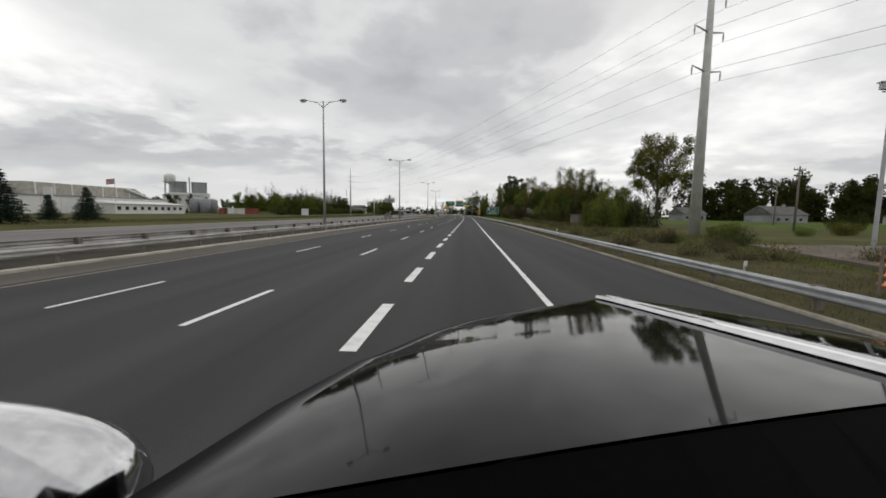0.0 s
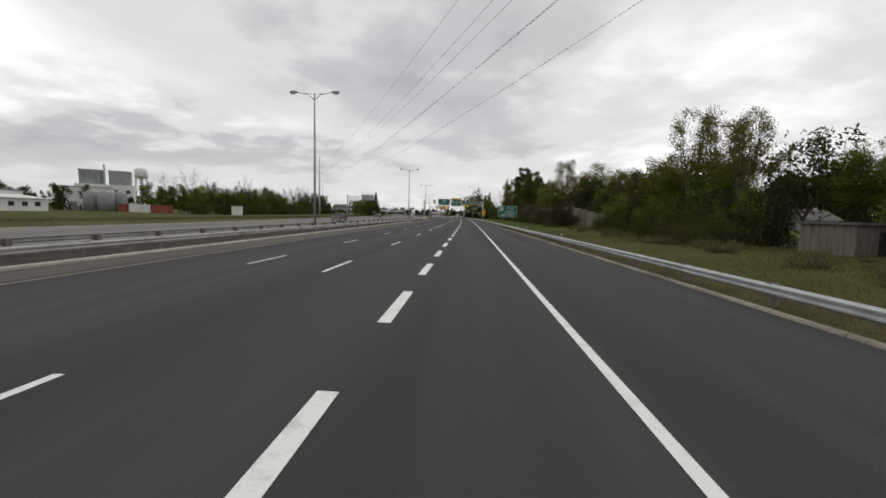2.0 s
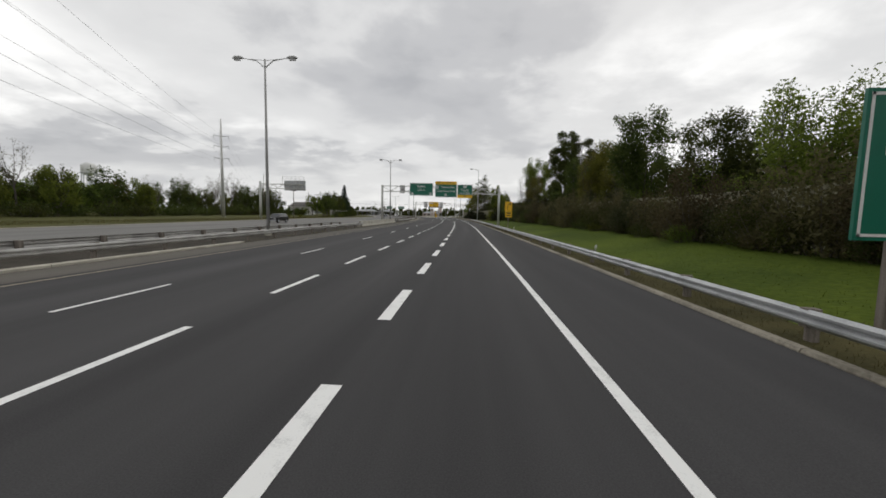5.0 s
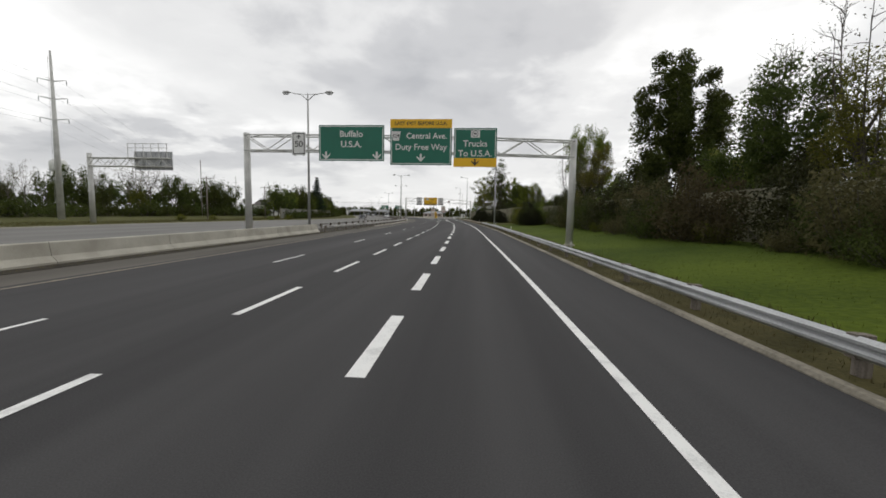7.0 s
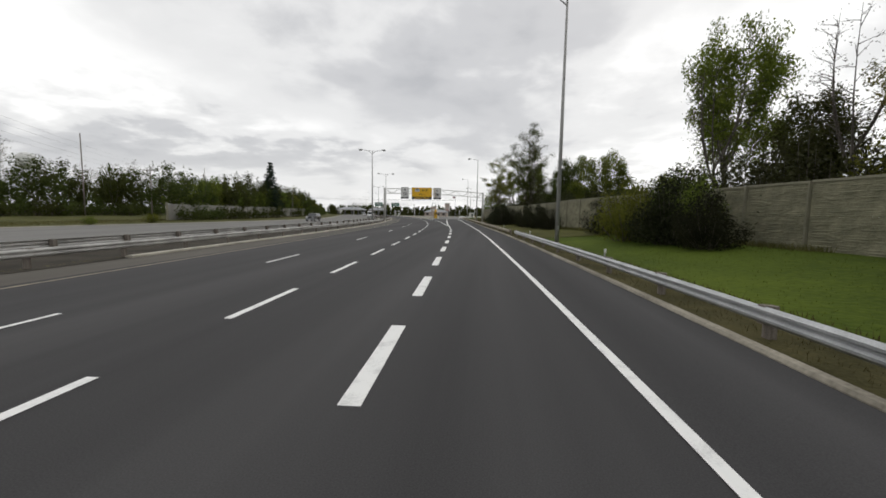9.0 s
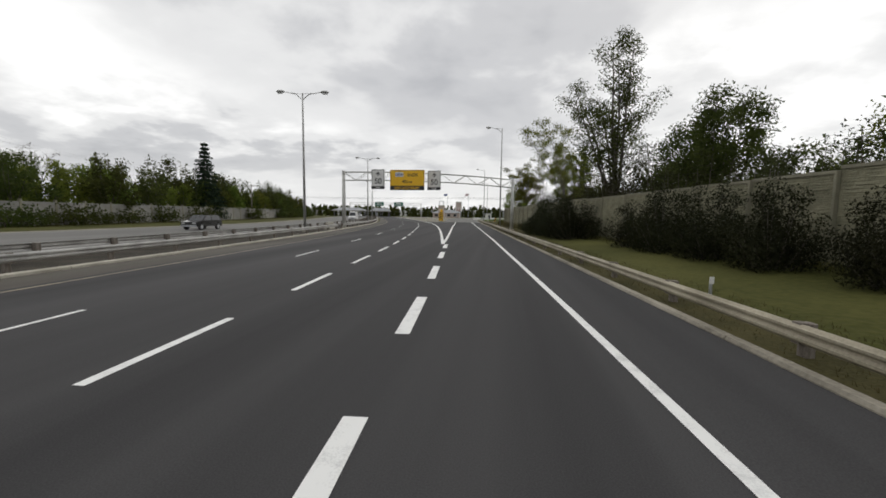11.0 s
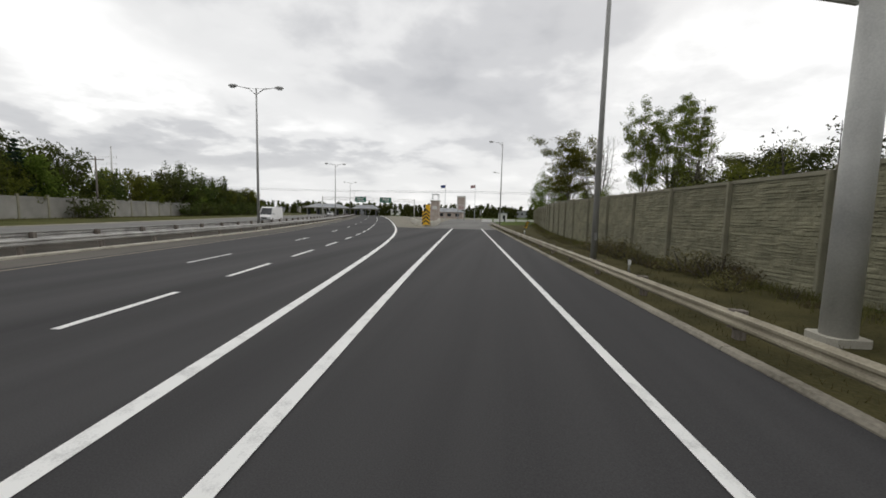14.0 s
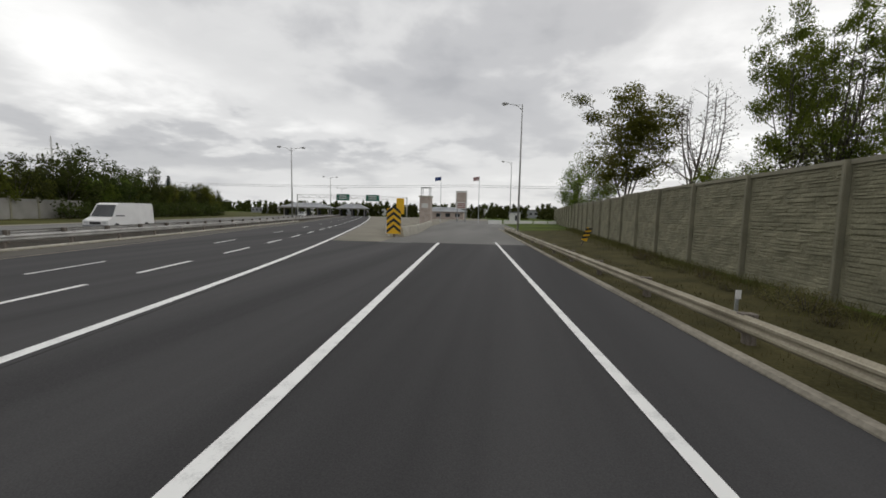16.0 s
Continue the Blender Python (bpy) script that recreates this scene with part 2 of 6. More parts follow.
M_FIELD = surface("olive_field_grass", (0.04, 0.045, 0.011), (0.098, 0.096, 0.03), 0.95, spec=0.1, scale=0.15, fine=5, bump=0.6, bump_dist=0.06)
M_DIRT = surface("brown_gravel", (0.1, 0.082, 0.066), (0.19, 0.16, 0.135), 0.95, spec=0.15, scale=0.4, fine=20, bump=0.4, bump_dist=0.02)
M_TAN = surface("pale_tan_gravel", (0.16, 0.15, 0.12), (0.27, 0.25, 0.205), 0.95, spec=0.15, scale=0.25, fine=20, bump=0.4, bump_dist=0.02)
M_GRAVEL = surface("median_gravel", (0.028, 0.025, 0.02), (0.075, 0.067, 0.054), 0.95, spec=0.1, scale=0.6, fine=25, bump=0.5, bump_dist=0.02)
M_GRASS = foliage("grass_blades", (0.045, 0.062, 0.01), (0.12, 0.138, 0.03), 0.02, 0.3)
M_WEED = foliage("dry_weeds", (0.1, 0.085, 0.035), (0.2, 0.18, 0.085), 0.02, 0.3)
M_LEAF = foliage("mid_green_leaves", (0.05, 0.072, 0.011), (0.205, 0.23, 0.04), 0.03, 0.58)
M_LEAF_FRESH = foliage("fresh_yellow_green_leaves", (0.07, 0.1, 0.012), (0.23, 0.26, 0.045), 0.02, 0.6)
M_LEAF_DARK = foliage("dark_green_leaves", (0.024, 0.035, 0.008), (0.095, 0.112, 0.027), 0.02)
M_LEAF_YELLOW = foliage("yellowing_leaves", (0.065, 0.07, 0.013), (0.2, 0.185, 0.04), 0.035)
M_LEAF_BROWN = foliage("brownish_shrub_leaves", (0.045, 0.04, 0.019), (0.145, 0.125, 0.06), 0.02)
M_LEAF_DUSK = foliage("dusky_dense_leaves", (0.018, 0.021, 0.008), (0.064, 0.068, 0.024), 0.02, 0.2)
# leaves of the near bush: the shade among them is put into this darker colour
M_LEAF_SHADED = foliage("near_black_evergreen_leaves", (0.009, 0.011, 0.005), (0.034, 0.037, 0.014), 0.02, 0.15)
M_DRY = foliage("dry_grass_blades", (0.06, 0.056, 0.018), (0.14, 0.125, 0.05), 0.02, 0.3)
M_WHITE_FLOWER = foliage("white_flowers", (0.1, 0.14, 0.05), (0.8, 0.8, 0.74), 0.01, 0.2)
M_NEEDLE = foliage("spruce_needles", (0.01, 0.02, 0.012), (0.035, 0.055, 0.03), 0.01, 0.1)
M_GLASS_LAMP = surface("lamp_lens", (0.45, 0.46, 0.46), (0.6, 0.6, 0.6), 0.25, scale=2, fine=20, bump=0.0)
M_TYRE = surface("tyre_rubber", (0.012, 0.012, 0.012), (0.03, 0.03, 0.03), 0.85, scale=4, fine=40, bump=0.1)
M_CAR_RED = surface("dull_red_car_paint", (0.09, 0.03, 0.022), (0.13, 0.045, 0.035), 0.35, 0.1, scale=1, fine=20, bump=0.0)
M_CAR_BLACK = surface("black_car_paint", (0.008, 0.008, 0.009), (0.014, 0.014, 0.015), 0.14, 0.0, scale=1, fine=20, bump=0.0)
M_CAR_WHITE = surface("white_van_paint", (0.66, 0.66, 0.65), (0.76, 0.76, 0.75), 0.35, scale=1, fine=20, bump=0.0)
M_CHROME = surface("chrome", (0.46, 0.46, 0.47), (0.6, 0.6, 0.61), 0.12, 1.0, scale=2, fine=30, bump=0.01)
M_FLAG = surface("flag_cloth", (0.3, 0.12, 0.12), (0.5, 0.4, 0.4), 0.8, scale=1, fine=20, bump=0.05)
M_WIRE = surface("aluminium_cable", (0.16, 0.16, 0.16), (0.26, 0.26, 0.26), 0.6, 0.5, scale=1, fine=10, bump=0.0)
M_LORRY = surface("black_gloss_lorry_paint", (0.004, 0.004, 0.0045), (0.008, 0.008, 0.009), 0.05, 0.0, spec=0.09, scale=2, fine=40, bump=0.008, bump_dist=0.001)
M_TRIM = surface("matt_black_trim", (0.0015, 0.0015, 0.0015), (0.004, 0.004, 0.004), 0.9, 0.0, spec=0.1, scale=4, fine=60, bump=0.1, bump_dist=0.001)

# ---- building helpers ----
rng = np.random.default_rng(7)


class Shape:
    """Collects vertices and faces of one mesh."""

    def __init__(self):
        self.v, self.f = [], []

    def add(self, verts, faces):
        k = len(self.v)
        self.v += [tuple(p) for p in verts]
        self.f += [tuple(k + i for i in q) for q in faces]
        return self

    def box(self, c, s, turn=None, chamfer=0.0):
        hx, hy, hz = s[0] / 2, s[1] / 2, s[2] / 2
        if chamfer:
            ch = min(chamfer, hx * 0.9, hy * 0.9)
            ring = [(-hx + ch, -hy), (hx - ch, -hy), (hx, -hy + ch), (hx, hy - ch), (hx - ch, hy), (-hx + ch, hy), (-hx, hy - ch), (-hx, -hy + ch)]
        else:
            ring = [(-hx, -hy), (hx, -hy), (hx, hy), (-hx, hy)]
        n = len(ring)
        pts = [Vector((x, y, -hz)) for x, y in ring] + [Vector((x, y, hz)) for x, y in ring]
        if turn is not None:
            pts = [turn @ p for p in pts]
        pts = [p + Vector(c) for p in pts]
        faces = [tuple(range(n - 1, -1, -1)), tuple(range(n, 2 * n))] + [(i, (i + 1) % n, n + (i + 1) % n, n + i) for i in range(n)]
        return self.add(pts, faces)

    def tube(self, points, radii, n=8, caps=True):
        points = [Vector(p) for p in points]
        rings = []
        for i, p in enumerate(points):
            d = (points[min(i + 1, len(points) - 1)] - points[max(i - 1, 0)]).normalized()
            a = d.orthogonal().normalized() if abs(d.z) > 0.95 else Vector((0, 0, 1)).cross(d).normalized()
            b = d.cross(a)
            r = float(radii[i] if isinstance(radii, (list, tuple)) else radii)
            rings.append([p + r * (math.cos(2 * math.pi * k / n) * a + math.sin(2 * math.pi * k / n) * b) for k in range(n)])
        faces = []
        for i in range(len(rings) - 1):
            faces += [(i * n + k, i * n + (k + 1) % n, (i + 1) * n + (k + 1) % n, (i + 1) * n + k) for k in range(n)]
        if caps:
            faces += [tuple(range(n - 1, -1, -1)), tuple((len(rings) - 1) * n + k for k in range(n))]
        return self.add([q for r in rings for q in r], faces)

    def sweep(self, profile, rows, closed=True):
        """profile: (across, up); rows: (x, y, z, angle of the way in radians, from +y)."""
        m, pts = len(profile), []
        for x, y, z, a in rows:
            pts += [(x + u * math.cos(a), y + u * math.sin(a), z + w) for u, w in profile]
        faces = []
        for i in range(len(rows) - 1):
            for k in range(m if closed else m - 1):
                j = (k + 1) % m
                faces.append((i * m + k, i * m + j, (i + 1) * m + j, (i + 1) * m + k))
        if closed:
            faces += [tuple(range(m - 1, -1, -1)), tuple((len(rows) - 1) * m + k for k in range(m))]
        return self.add(pts, faces)

    def mesh(self, name, mat, smooth=False):
        me = bpy.data.meshes.new(name)
        me.from_pydata(self.v, [], self.f)
        me.materials.append(mat)
        if smooth:
            me.shade_smooth()
        me.update()
        return me


def thing(name, label, category, group="", kind="", m=None):
    ob = new(name)
    ob.empty_display_size = 0.3
    if m is not None:
        ob.matrix_basis = m
    return tagged(ob, label, category, group, kind)


def part(name, shape, mat, parent=None, label="", smooth=False):
    me = shape if isinstance(shape, bpy.types.Mesh) else shape.mesh(name, mat, smooth)
    ob = new(name, me)
    ob.parent = parent
    return tagged(ob, label) if label else ob


def words(name, text, size, at, mat, parent, spread=1.0):
    """Raised lettering on an upright face that looks towards -y; at: the middle of the line."""
    cu = bpy.data.curves.new(name, "FONT")
    cu.body, cu.size, cu.extrude, cu.align_x, cu.align_y, cu.space_character, cu.offset = text, size, 0.006, "CENTER", "CENTER", spread, 0.012 * size
    tmp = new(name, cu)
    me = bpy.data.meshes.new_from_object(tmp)
    bpy.data.objects.remove(tmp)
    me.materials.clear()
    me.materials.append(mat)
    ob = new(name, me)
    ob.parent = parent
    ob.matrix_basis = pose(*at, 90, 0, 0)
    return ob


# ---- plan: two smooth alignments, the exit lane's and the main road's ----
EDGE = [(-200, 1.6), (0, 2.0), (50, 2.25), (102, 2.65), (150, 2.75), (195, 2.25), (240, 0.9), (270, -0.82), (305, -3.8), (335, -6.65), (355, -8.55), (380, -10.9), (420, -14.4), (3000, -250)]
MAIN = [(-200, 1.6), (0, 2.0), (50, 2.25), (102, 2.65), (150, 2.75), (195, 2.25), (240, 0.75), (268, -0.75), (285, -2.1), (300, -3.75), (315, -6.15), (331, -8.95), (349, -12.45), (365, -16.65), (404, -28.9), (437, -40.0), (480, -55.0), (600, -100.0), (900, -220.0), (3000, -1060.0)]


def smooth_line(table):
    ys = np.arange(-200, 3000, 2.0)
    xs = np.interp(ys, [a for a, _ in table], [b for _, b in table])
    k = np.hanning(21)
    k /= k.sum()
    pad = np.r_[xs[0] - (xs[1] - xs[0]) * np.arange(10, 0, -1), xs, xs[-1] + (xs[-1] - xs[-2]) * np.arange(1, 11)]
    return ys, np.convolve(pad, k, "valid")


_E, _M = smooth_line(EDGE), smooth_line(MAIN)


def ex(y):
    return float(np.interp(y, *_E))


def mx(y):
    return float(np.interp(y, *_M))


def heading(line, y):
    return math.atan2(-(line(y + 1) - line(y - 1)), 2.0)


def way(line, off, y0, y1, step=4.0, z=0.0):
    """Rows for sweep() along an alignment; off: metres to its right, a number or a function of y."""
    n = max(2, int(math.ceil((y1 - y0) / step)) + 1)
    rows = []
    for y in np.linspace(y0, y1, n):
        o = off(y) if callable(off) else off
        a = heading(line, y)
        rows.append((line(y) + o * math.cos(a), y + o * math.sin(a), z(y) if callable(z) else z, a))
    return rows


def kerb_r(y):
    return float(np.interp(y, [-200, 0, 60, 100, 150, 195, 240, 305, 335, 420], [5.7, 5.7, 5.4, 4.5, 3.5, 2.7, 2.6, 2.1, 2.2, 2.2]))


WALL = [(105.5, 20.0), (150, 20.0), (200, 19.0), (230, 17.6), (250, 15.6), (266, 12.6), (284, 9.0), (306, 5.0), (322, 2.2), (338, 0.2), (352, -1.4), (366, -1.6), (384, -1.0), (410, 0.3), (446, 2.4)]


def wall_x(y):
    return float(np.interp(y, [a for a, _ in WALL], [b for _, b in WALL]))


def land(x, y):
    """Height of the grass: level beside the road, a low bank on the wall's side."""
    o = x - ex(y)
    if o > 0:
        k = kerb_r(y)
        top = float(np.interp(y, [-200, 60, 120, 230, 300, 330], [0.25, 0.35, 0.75, 0.75, 0.45, 0.3]))
        return -0.02 + top * float(np.clip((o - k - 1.2) / 8.0, 0, 1)) ** 1.3
    return -0.02


# ---- ground, roads, kerbs ----
def strip(name, left, right, y0, y1, mat, z, label, step=4.0, thick=0.2):
    a, b = way(*left, y0, y1, step), way(*right, y0, y1, step)
    s, n = Shape(), len(a)
    pts = [(p[0], p[1], z) for p in a] + [(p[0], p[1], z) for p in b] + [(p[0], p[1], z - thick) for p in a] + [(p[0], p[1], z - thick) for p in b]
    faces = []
    for i in range(n - 1):
        faces += [(i, n + i, n + i + 1, i + 1), (2 * n + i, i, i + 1, 2 * n + i + 1), (n + i, 3 * n + i, 3 * n + i + 1, n + i + 1)]
    s.add(pts, faces)
    ob = new(name, s.mesh(name, mat))
    return tagged(ob, label, name.replace("_", " "), kind="structure")


ys = np.r_[np.arange(-120, 480, 6.0), np.arange(480, 1000, 40), np.arange(1000, 4001, 500)]
offs_l = [-3500, -1200, -500, -250, -120, -70, -48, -39, -28, -22, -18, -12, -6]
offs_r = [0, 2.2, 3.2, 4.2, 5.5, 7, 8.5, 10, 12, 15, 20, 28, 40, 70, 150, 400, 1200, 3500]
pts, faces = [], []
for y in ys:
    yc = min(y, 2900)
    pts += [(mx(yc) + o, y, -0.05) for o in offs_l] + [(ex(yc) + o, y, land(ex(yc) + o, yc) - 0.03) for o in offs_r]
nc = len(offs_l) + len(offs_r)
for i in range(len(ys) - 1):
    faces += [(i * nc + k, i * nc + k + 1, (i + 1) * nc + k + 1, (i + 1) * nc + k) for k in range(nc - 1)]
tagged(new("ground", Shape().add(pts, faces).mesh("ground", M_GROUND, True)), "green and yellowing mown grass beside the highway", "ground", kind="structure")



def verge(name, y0, y1, o0, o1, label, seed, mat=M_DRY_GROUND, lift=0.035):
    """A ragged-edged sheet of dry grass that follows the ground beside the kerb."""
    r = random.Random(seed)
    pts, rows = [], list(np.arange(y0, y1, 1.0))
    for y in rows:
        k = kerb_r(y)
        far = (o1(y) if callable(o1) else o1) + r.uniform(-0.25, 0.25)
        for u in (0.0, 0.2, 0.4, 0.6, 0.8, 1.0):
            o = k + o0 + (far - o0) * u
            x = ex(y) + o
            pts.append((x, y, land(x, y) + (lift if u < 0.9 else -0.02)))
    faces = [(i * 6 + c, i * 6 + c + 1, i * 6 + c + 7, i * 6 + c + 6) for i in range(len(rows) - 1) for c in range(5)]
    tagged(new(name, Shape().add(pts, faces).mesh(name, mat, True)), label, "verge", kind="structure")


verge("field_verge", -60, 108, 1.0, lambda y: float(np.interp(y, [-60, 60, 108], [80, 60, 9])), "olive and yellowing grass of the roadside field", 6, M_FIELD, 0.02)
verge("dry_verge", -40, 398, 0.2, lambda y: float(np.interp(y, [-40, 45, 70, 110, 290, 318], [7.5, 7.5, 3.2, 1.6, 1.6, 2.4])) if y < 318 else max(1.2, wall_x(y) - ex(y) - kerb_r(y) - 0.1), "brown dry grass verge under the guardrail", 5)
verge("wall_verge", 266, 318, 1.2, lambda y: wall_x(y) - ex(y) - kerb_r(y) - 0.1, "rough olive grass at the foot of the wall", 7, M_FIELD, 0.02)
strip("road", (mx, -16.6), (mx, lambda y: -3.55 if y > 330 else 0.0), -120, 900, M_ASPHALT, 0.0, "dark grey asphalt highway lanes, smooth and slightly streaked")
strip("exit_road", (ex, lambda y: -4.0 - max(0, min(2.2, (y - 300) * 0.05))), (ex, lambda y: kerb_r(y) - 0.1), -120, 372, M_ASPHALT, -0.004, "dark grey asphalt exit lane and shoulder")
strip("gore_road", (mx, -3.6), (ex, -3.9), 286, 372, M_ASPHALT, -0.008, "dark asphalt gore between main lanes and exit")
strip("plaza_road", (ex, -8.5), (ex, lambda y: kerb_r(y) - 0.1 + max(0, y - 399) * 0.4), 371.5, 470, M_ASPHALT_OLD, -0.006, "pale worn asphalt beyond the exit lane")
strip("plaza_ground", (mx, -3.6), (ex, lambda y: 2.6 + max(0, y - 396) * 1.3), 371.5, 520, M_TAN, -0.012, "pale tan gravel round the plaza and island")
FAR_EDGE = lambda y: float(np.interp(y, [100, 235, 270, 310, 340], [-40, -49, -47, -41, -37.5]))
strip("opposite_road", (mx, FAR_EDGE), (mx, -21.0), -120, 900, M_ASPHALT_OLD, 0.0, "pale grey asphalt of the opposite carriageway")
strip("far_shoulder", (mx, lambda y: FAR_EDGE(y) - 0.9), (mx, lambda y: FAR_EDGE(y) + 0.3), -120, 460, M_KERB_DIRTY, 0.012, "pale dusty edge of the opposite carriageway", thick=0.1)
strip("left_field", (mx, -150), (mx, lambda y: FAR_EDGE(y) - 0.6), -110, 640, M_FIELD, -0.005, "olive and brownish rough grass field", thick=0.1)
strip("median_ground", (mx, -21.0), (mx, -16.6), -120, 900, M_GRAVEL, 0.02, "brown gravel median strip between the guardrails")
strip("left_shoulder", (mx, -16.55), (mx, -14.5), -120, 900, M_SHOULDER, 0.004, "brownish dusty paved inner shoulder", thick=0.05)


def kerb_pieces(name, line, off, y0, y1, label, gaps=(), length=6.0, w=0.32, h=0.11, mat=M_KERB):
    root = thing(name, label, "kerb", kind="structure")
    y = y0
    while y < y1:
        if not any(a < y < b for a, b in gaps):
            o = off(y) if callable(off) else off
            s = Shape().sweep([(-w / 2, -0.1), (w / 2, -0.1), (w / 2, h - 0.02), (w / 2 - 0.03, h), (-w / 2 + 0.03, h), (-w / 2, h - 0.05)], way(line, off, y, y + length - 0.03, 3.0))
            part("kerbstone", s, mat, root)
        y += length


kerb_pieces("kerb_left", mx, -16.6, -60, 420, "pale weathered concrete kerb under the median guardrail", gaps=[(150, 245)])
kerb_pieces("kerb_right", ex, kerb_r, -60, 398, "dirty weathered concrete kerb beside the shoulder", w=0.22, h=0.07, mat=M_KERB_DIRTY)


# ---- road markings ----
def line_piece(root, line, off, y0, y1, width, mat, name="stripe", z=0.004):
    a = way(line, off, y0, y1, 3.0)
    s, n = Shape(), len(a)
    w = width / 2
    pts = [(x - w * math.cos(t), y - w * math.sin(t), z + 0.004) for x, y, _, t in a] + [(x + w * math.cos(t), y + w * math.sin(t), z + 0.004) for x, y, _, t in a]
    s.add(pts, [(i, n + i, n + i + 1, i + 1) for i in range(n - 1)])
    part(name, s, mat, root)


def dashes(line, off, marks, y0, y1, dash, width, label):
    """marks: number of a dash and the place of its middle; the dashes between are spaced evenly."""
    root = thing("lane_line", label, "road marking", "lane lines", "structure")
    ks, at = [m[0] for m in marks], [m[1] for m in marks]
    for k in range(ks[0], ks[-1] + 1):
        y = float(np.interp(k, ks, at))
        d = dash(y) if callable(dash) else dash
        if y0 <= y <= y1:
            line_piece(root, line, off, y - d / 2, y + d / 2, width, M_WHITE_LINE, "dash")


LANE_2 = lambda y: float(np.interp(y, [20, 80, 180, 245, 285], [-7.2, -7.05, -6.85, -6.8, -7.1]))
LANE_3 = lambda y: float(np.interp(y, [20, 80, 180, 245, 285, 305, 325], [-10.85, -10.5, -10.15, -10.3, -10.5, -10.5, -10.1]))
EXIT = lambda y: float(np.interp(y, [20, 60, 100, 280, 296], [-3.8, -3.6, -3.53, -3.5, -3.75]))
dashes(mx, LANE_2, [(0, -39.7), (5, 20.2), (8, 55.0), (10, 79.2), (12, 103.9)], -41, 106, 3.3, 0.15, "white broken lane line on dark asphalt")
dashes(mx, LANE_2, [(0, 112.0), (11, 179.3), (15, 203.7), (19, 227.3), (21, 239.0), (29, 286.7), (32, 302.9), (35, 319.9), (38, 336.4), (40, 348.0), (42, 358.2), (86, 624)], 110, 625, 3.1, 0.17, "short white lane dashes on dark asphalt")
dashes(mx, LANE_3, [(0, -39.0), (6, 33.0), (8, 56.7), (10, 79.8), (12, 104.6), (19, 187.6), (21, 211.9), (23, 235.8), (24, 247.2), (27, 288.9), (28, 299.3), (29, 310.0), (30, 321.7), (55, 623)], -41, 625, 3.2, 0.12, "thin white broken lane line on dark asphalt")
dashes(ex, EXIT, [(-7, -34.9), (3, 25.2), (7, 49.0), (11, 73.2), (16, 104.0), (28, 177.0), (33, 206.4), (35, 218.4), (37, 230.1), (39, 241.6), (47, 289.1), (48, 294.7)], -40, 296, 3.1, 0.27, "wide short white dashes of the exit lane line")
root = thing("edge_line", "solid white edge line of the exit lane", "road marking", "edge lines", "structure")
line_piece(root, ex, 0.0, -60, 374, 0.17, M_WHITE_LINE)
root = thing("exit_line", "solid white line between exit lane and gore", "road marking", "edge lines", "structure")
line_piece(root, ex, lambda y: -4.0 - 0.24 * min(1, max(0, (y - 302) / 30)), 296.5, 372, 0.22, M_WHITE_LINE, z=0.009)
root = thing("main_edge_line", "solid white right edge line of the main lanes", "road marking", "edge lines", "structure")
line_piece(root, mx, lambda y: -3.8 + 0.14 * max(0, 1 - (y - 297) / 8), 297, 620, 0.24, M_WHITE_LINE)
root = thing("yellow_line", "faded yellow line along the inner shoulder", "road marking", "edge lines", "structure")
line_piece(root, mx, -14.1, -60, 620, 0.13, M_YELLOW_LINE, z=0.008)

# ---- guardrails ----
W_BEAM = [(0.0, 0.0), (0.045, 0.05), (0.075, 0.06), (0.075, 0.1), (0.03, 0.14), (0.03, 0.17), (0.075, 0.21), (0.075, 0.25), (0.045, 0.26), (0.0, 0.31), (-0.012, 0.305), (0.03, 0.25), (0.055, 0.24), (0.055, 0.215), (0.012, 0.175), (0.012, 0.135), (0.055, 0.095), (0.055, 0.07), (0.03, 0.06), (-0.012, 0.01)]


def guardrail(line, off, y0, y1, face, label, mat=M_GALV, spacing=3.8, base=None, post_mat=M_WOOD):
    """face: +1 where the beam looks to the right of the way, -1 to its left."""
    root = thing("guardrail", label, "guardrail", "guardrails")
    prof = [(face * (u + 0.16), w + 0.42) for u, w in W_BEAM]
    if face < 0:
        prof = prof[::-1]
    zf = (lambda y: 0.0) if base is None else base
    n = int((y1 - y0) / spacing)
    post = Shape().box((0, 0, 0.28), (0.16, 0.18, 0.9), chamfer=0.02).box((face * 0.12, 0, 0.57), (0.12, 0.16, 0.34)).mesh("post", post_mat)
    per = 4
    for i in range(0, n, per):
        a, b = y0 + i * spacing, y0 + min(i + per, n) * spacing
        part("beam", Shape().sweep(prof, way(line, off, a, b + 0.15, 3.8, z=lambda y: zf(y))), mat, root)
    for i in range(n + 1):
        x, y, _, a = way(line, off, y0 + i * spacing, y0 + i * spacing + 1, 1)[0]
        p = part("post", post, post_mat, root)
        p.matrix_basis = pose(x, y, zf(y), 0, 0, math.degrees(a))
    return root


for a, b in ((-40, 189.5), (223.5, 318.5), (321.5, 520)):
    guardrail(mx, -17.1, a, b, 1, "grey galvanised guardrail along the median", M_GALV_OLD, base=lambda y: -0.02)
    guardrail(mx, -20.3, a, b, -1, "grey galvanised guardrail facing the opposite lanes", M_GALV_OLD, base=lambda y: -0.02)
guardrail(ex, lambda y: kerb_r(y) + 0.6, -40, 271.4, -1, "galvanised guardrail on posts beside the shoulder", M_GALV, base=lambda y: -0.12)
guardrail(ex, lambda y: kerb_r(y) + 0.6, 271.4, 400, -1, "tan weathered guardrail on posts beside the exit lane", M_GALV_TAN, base=lambda y: -0.18)


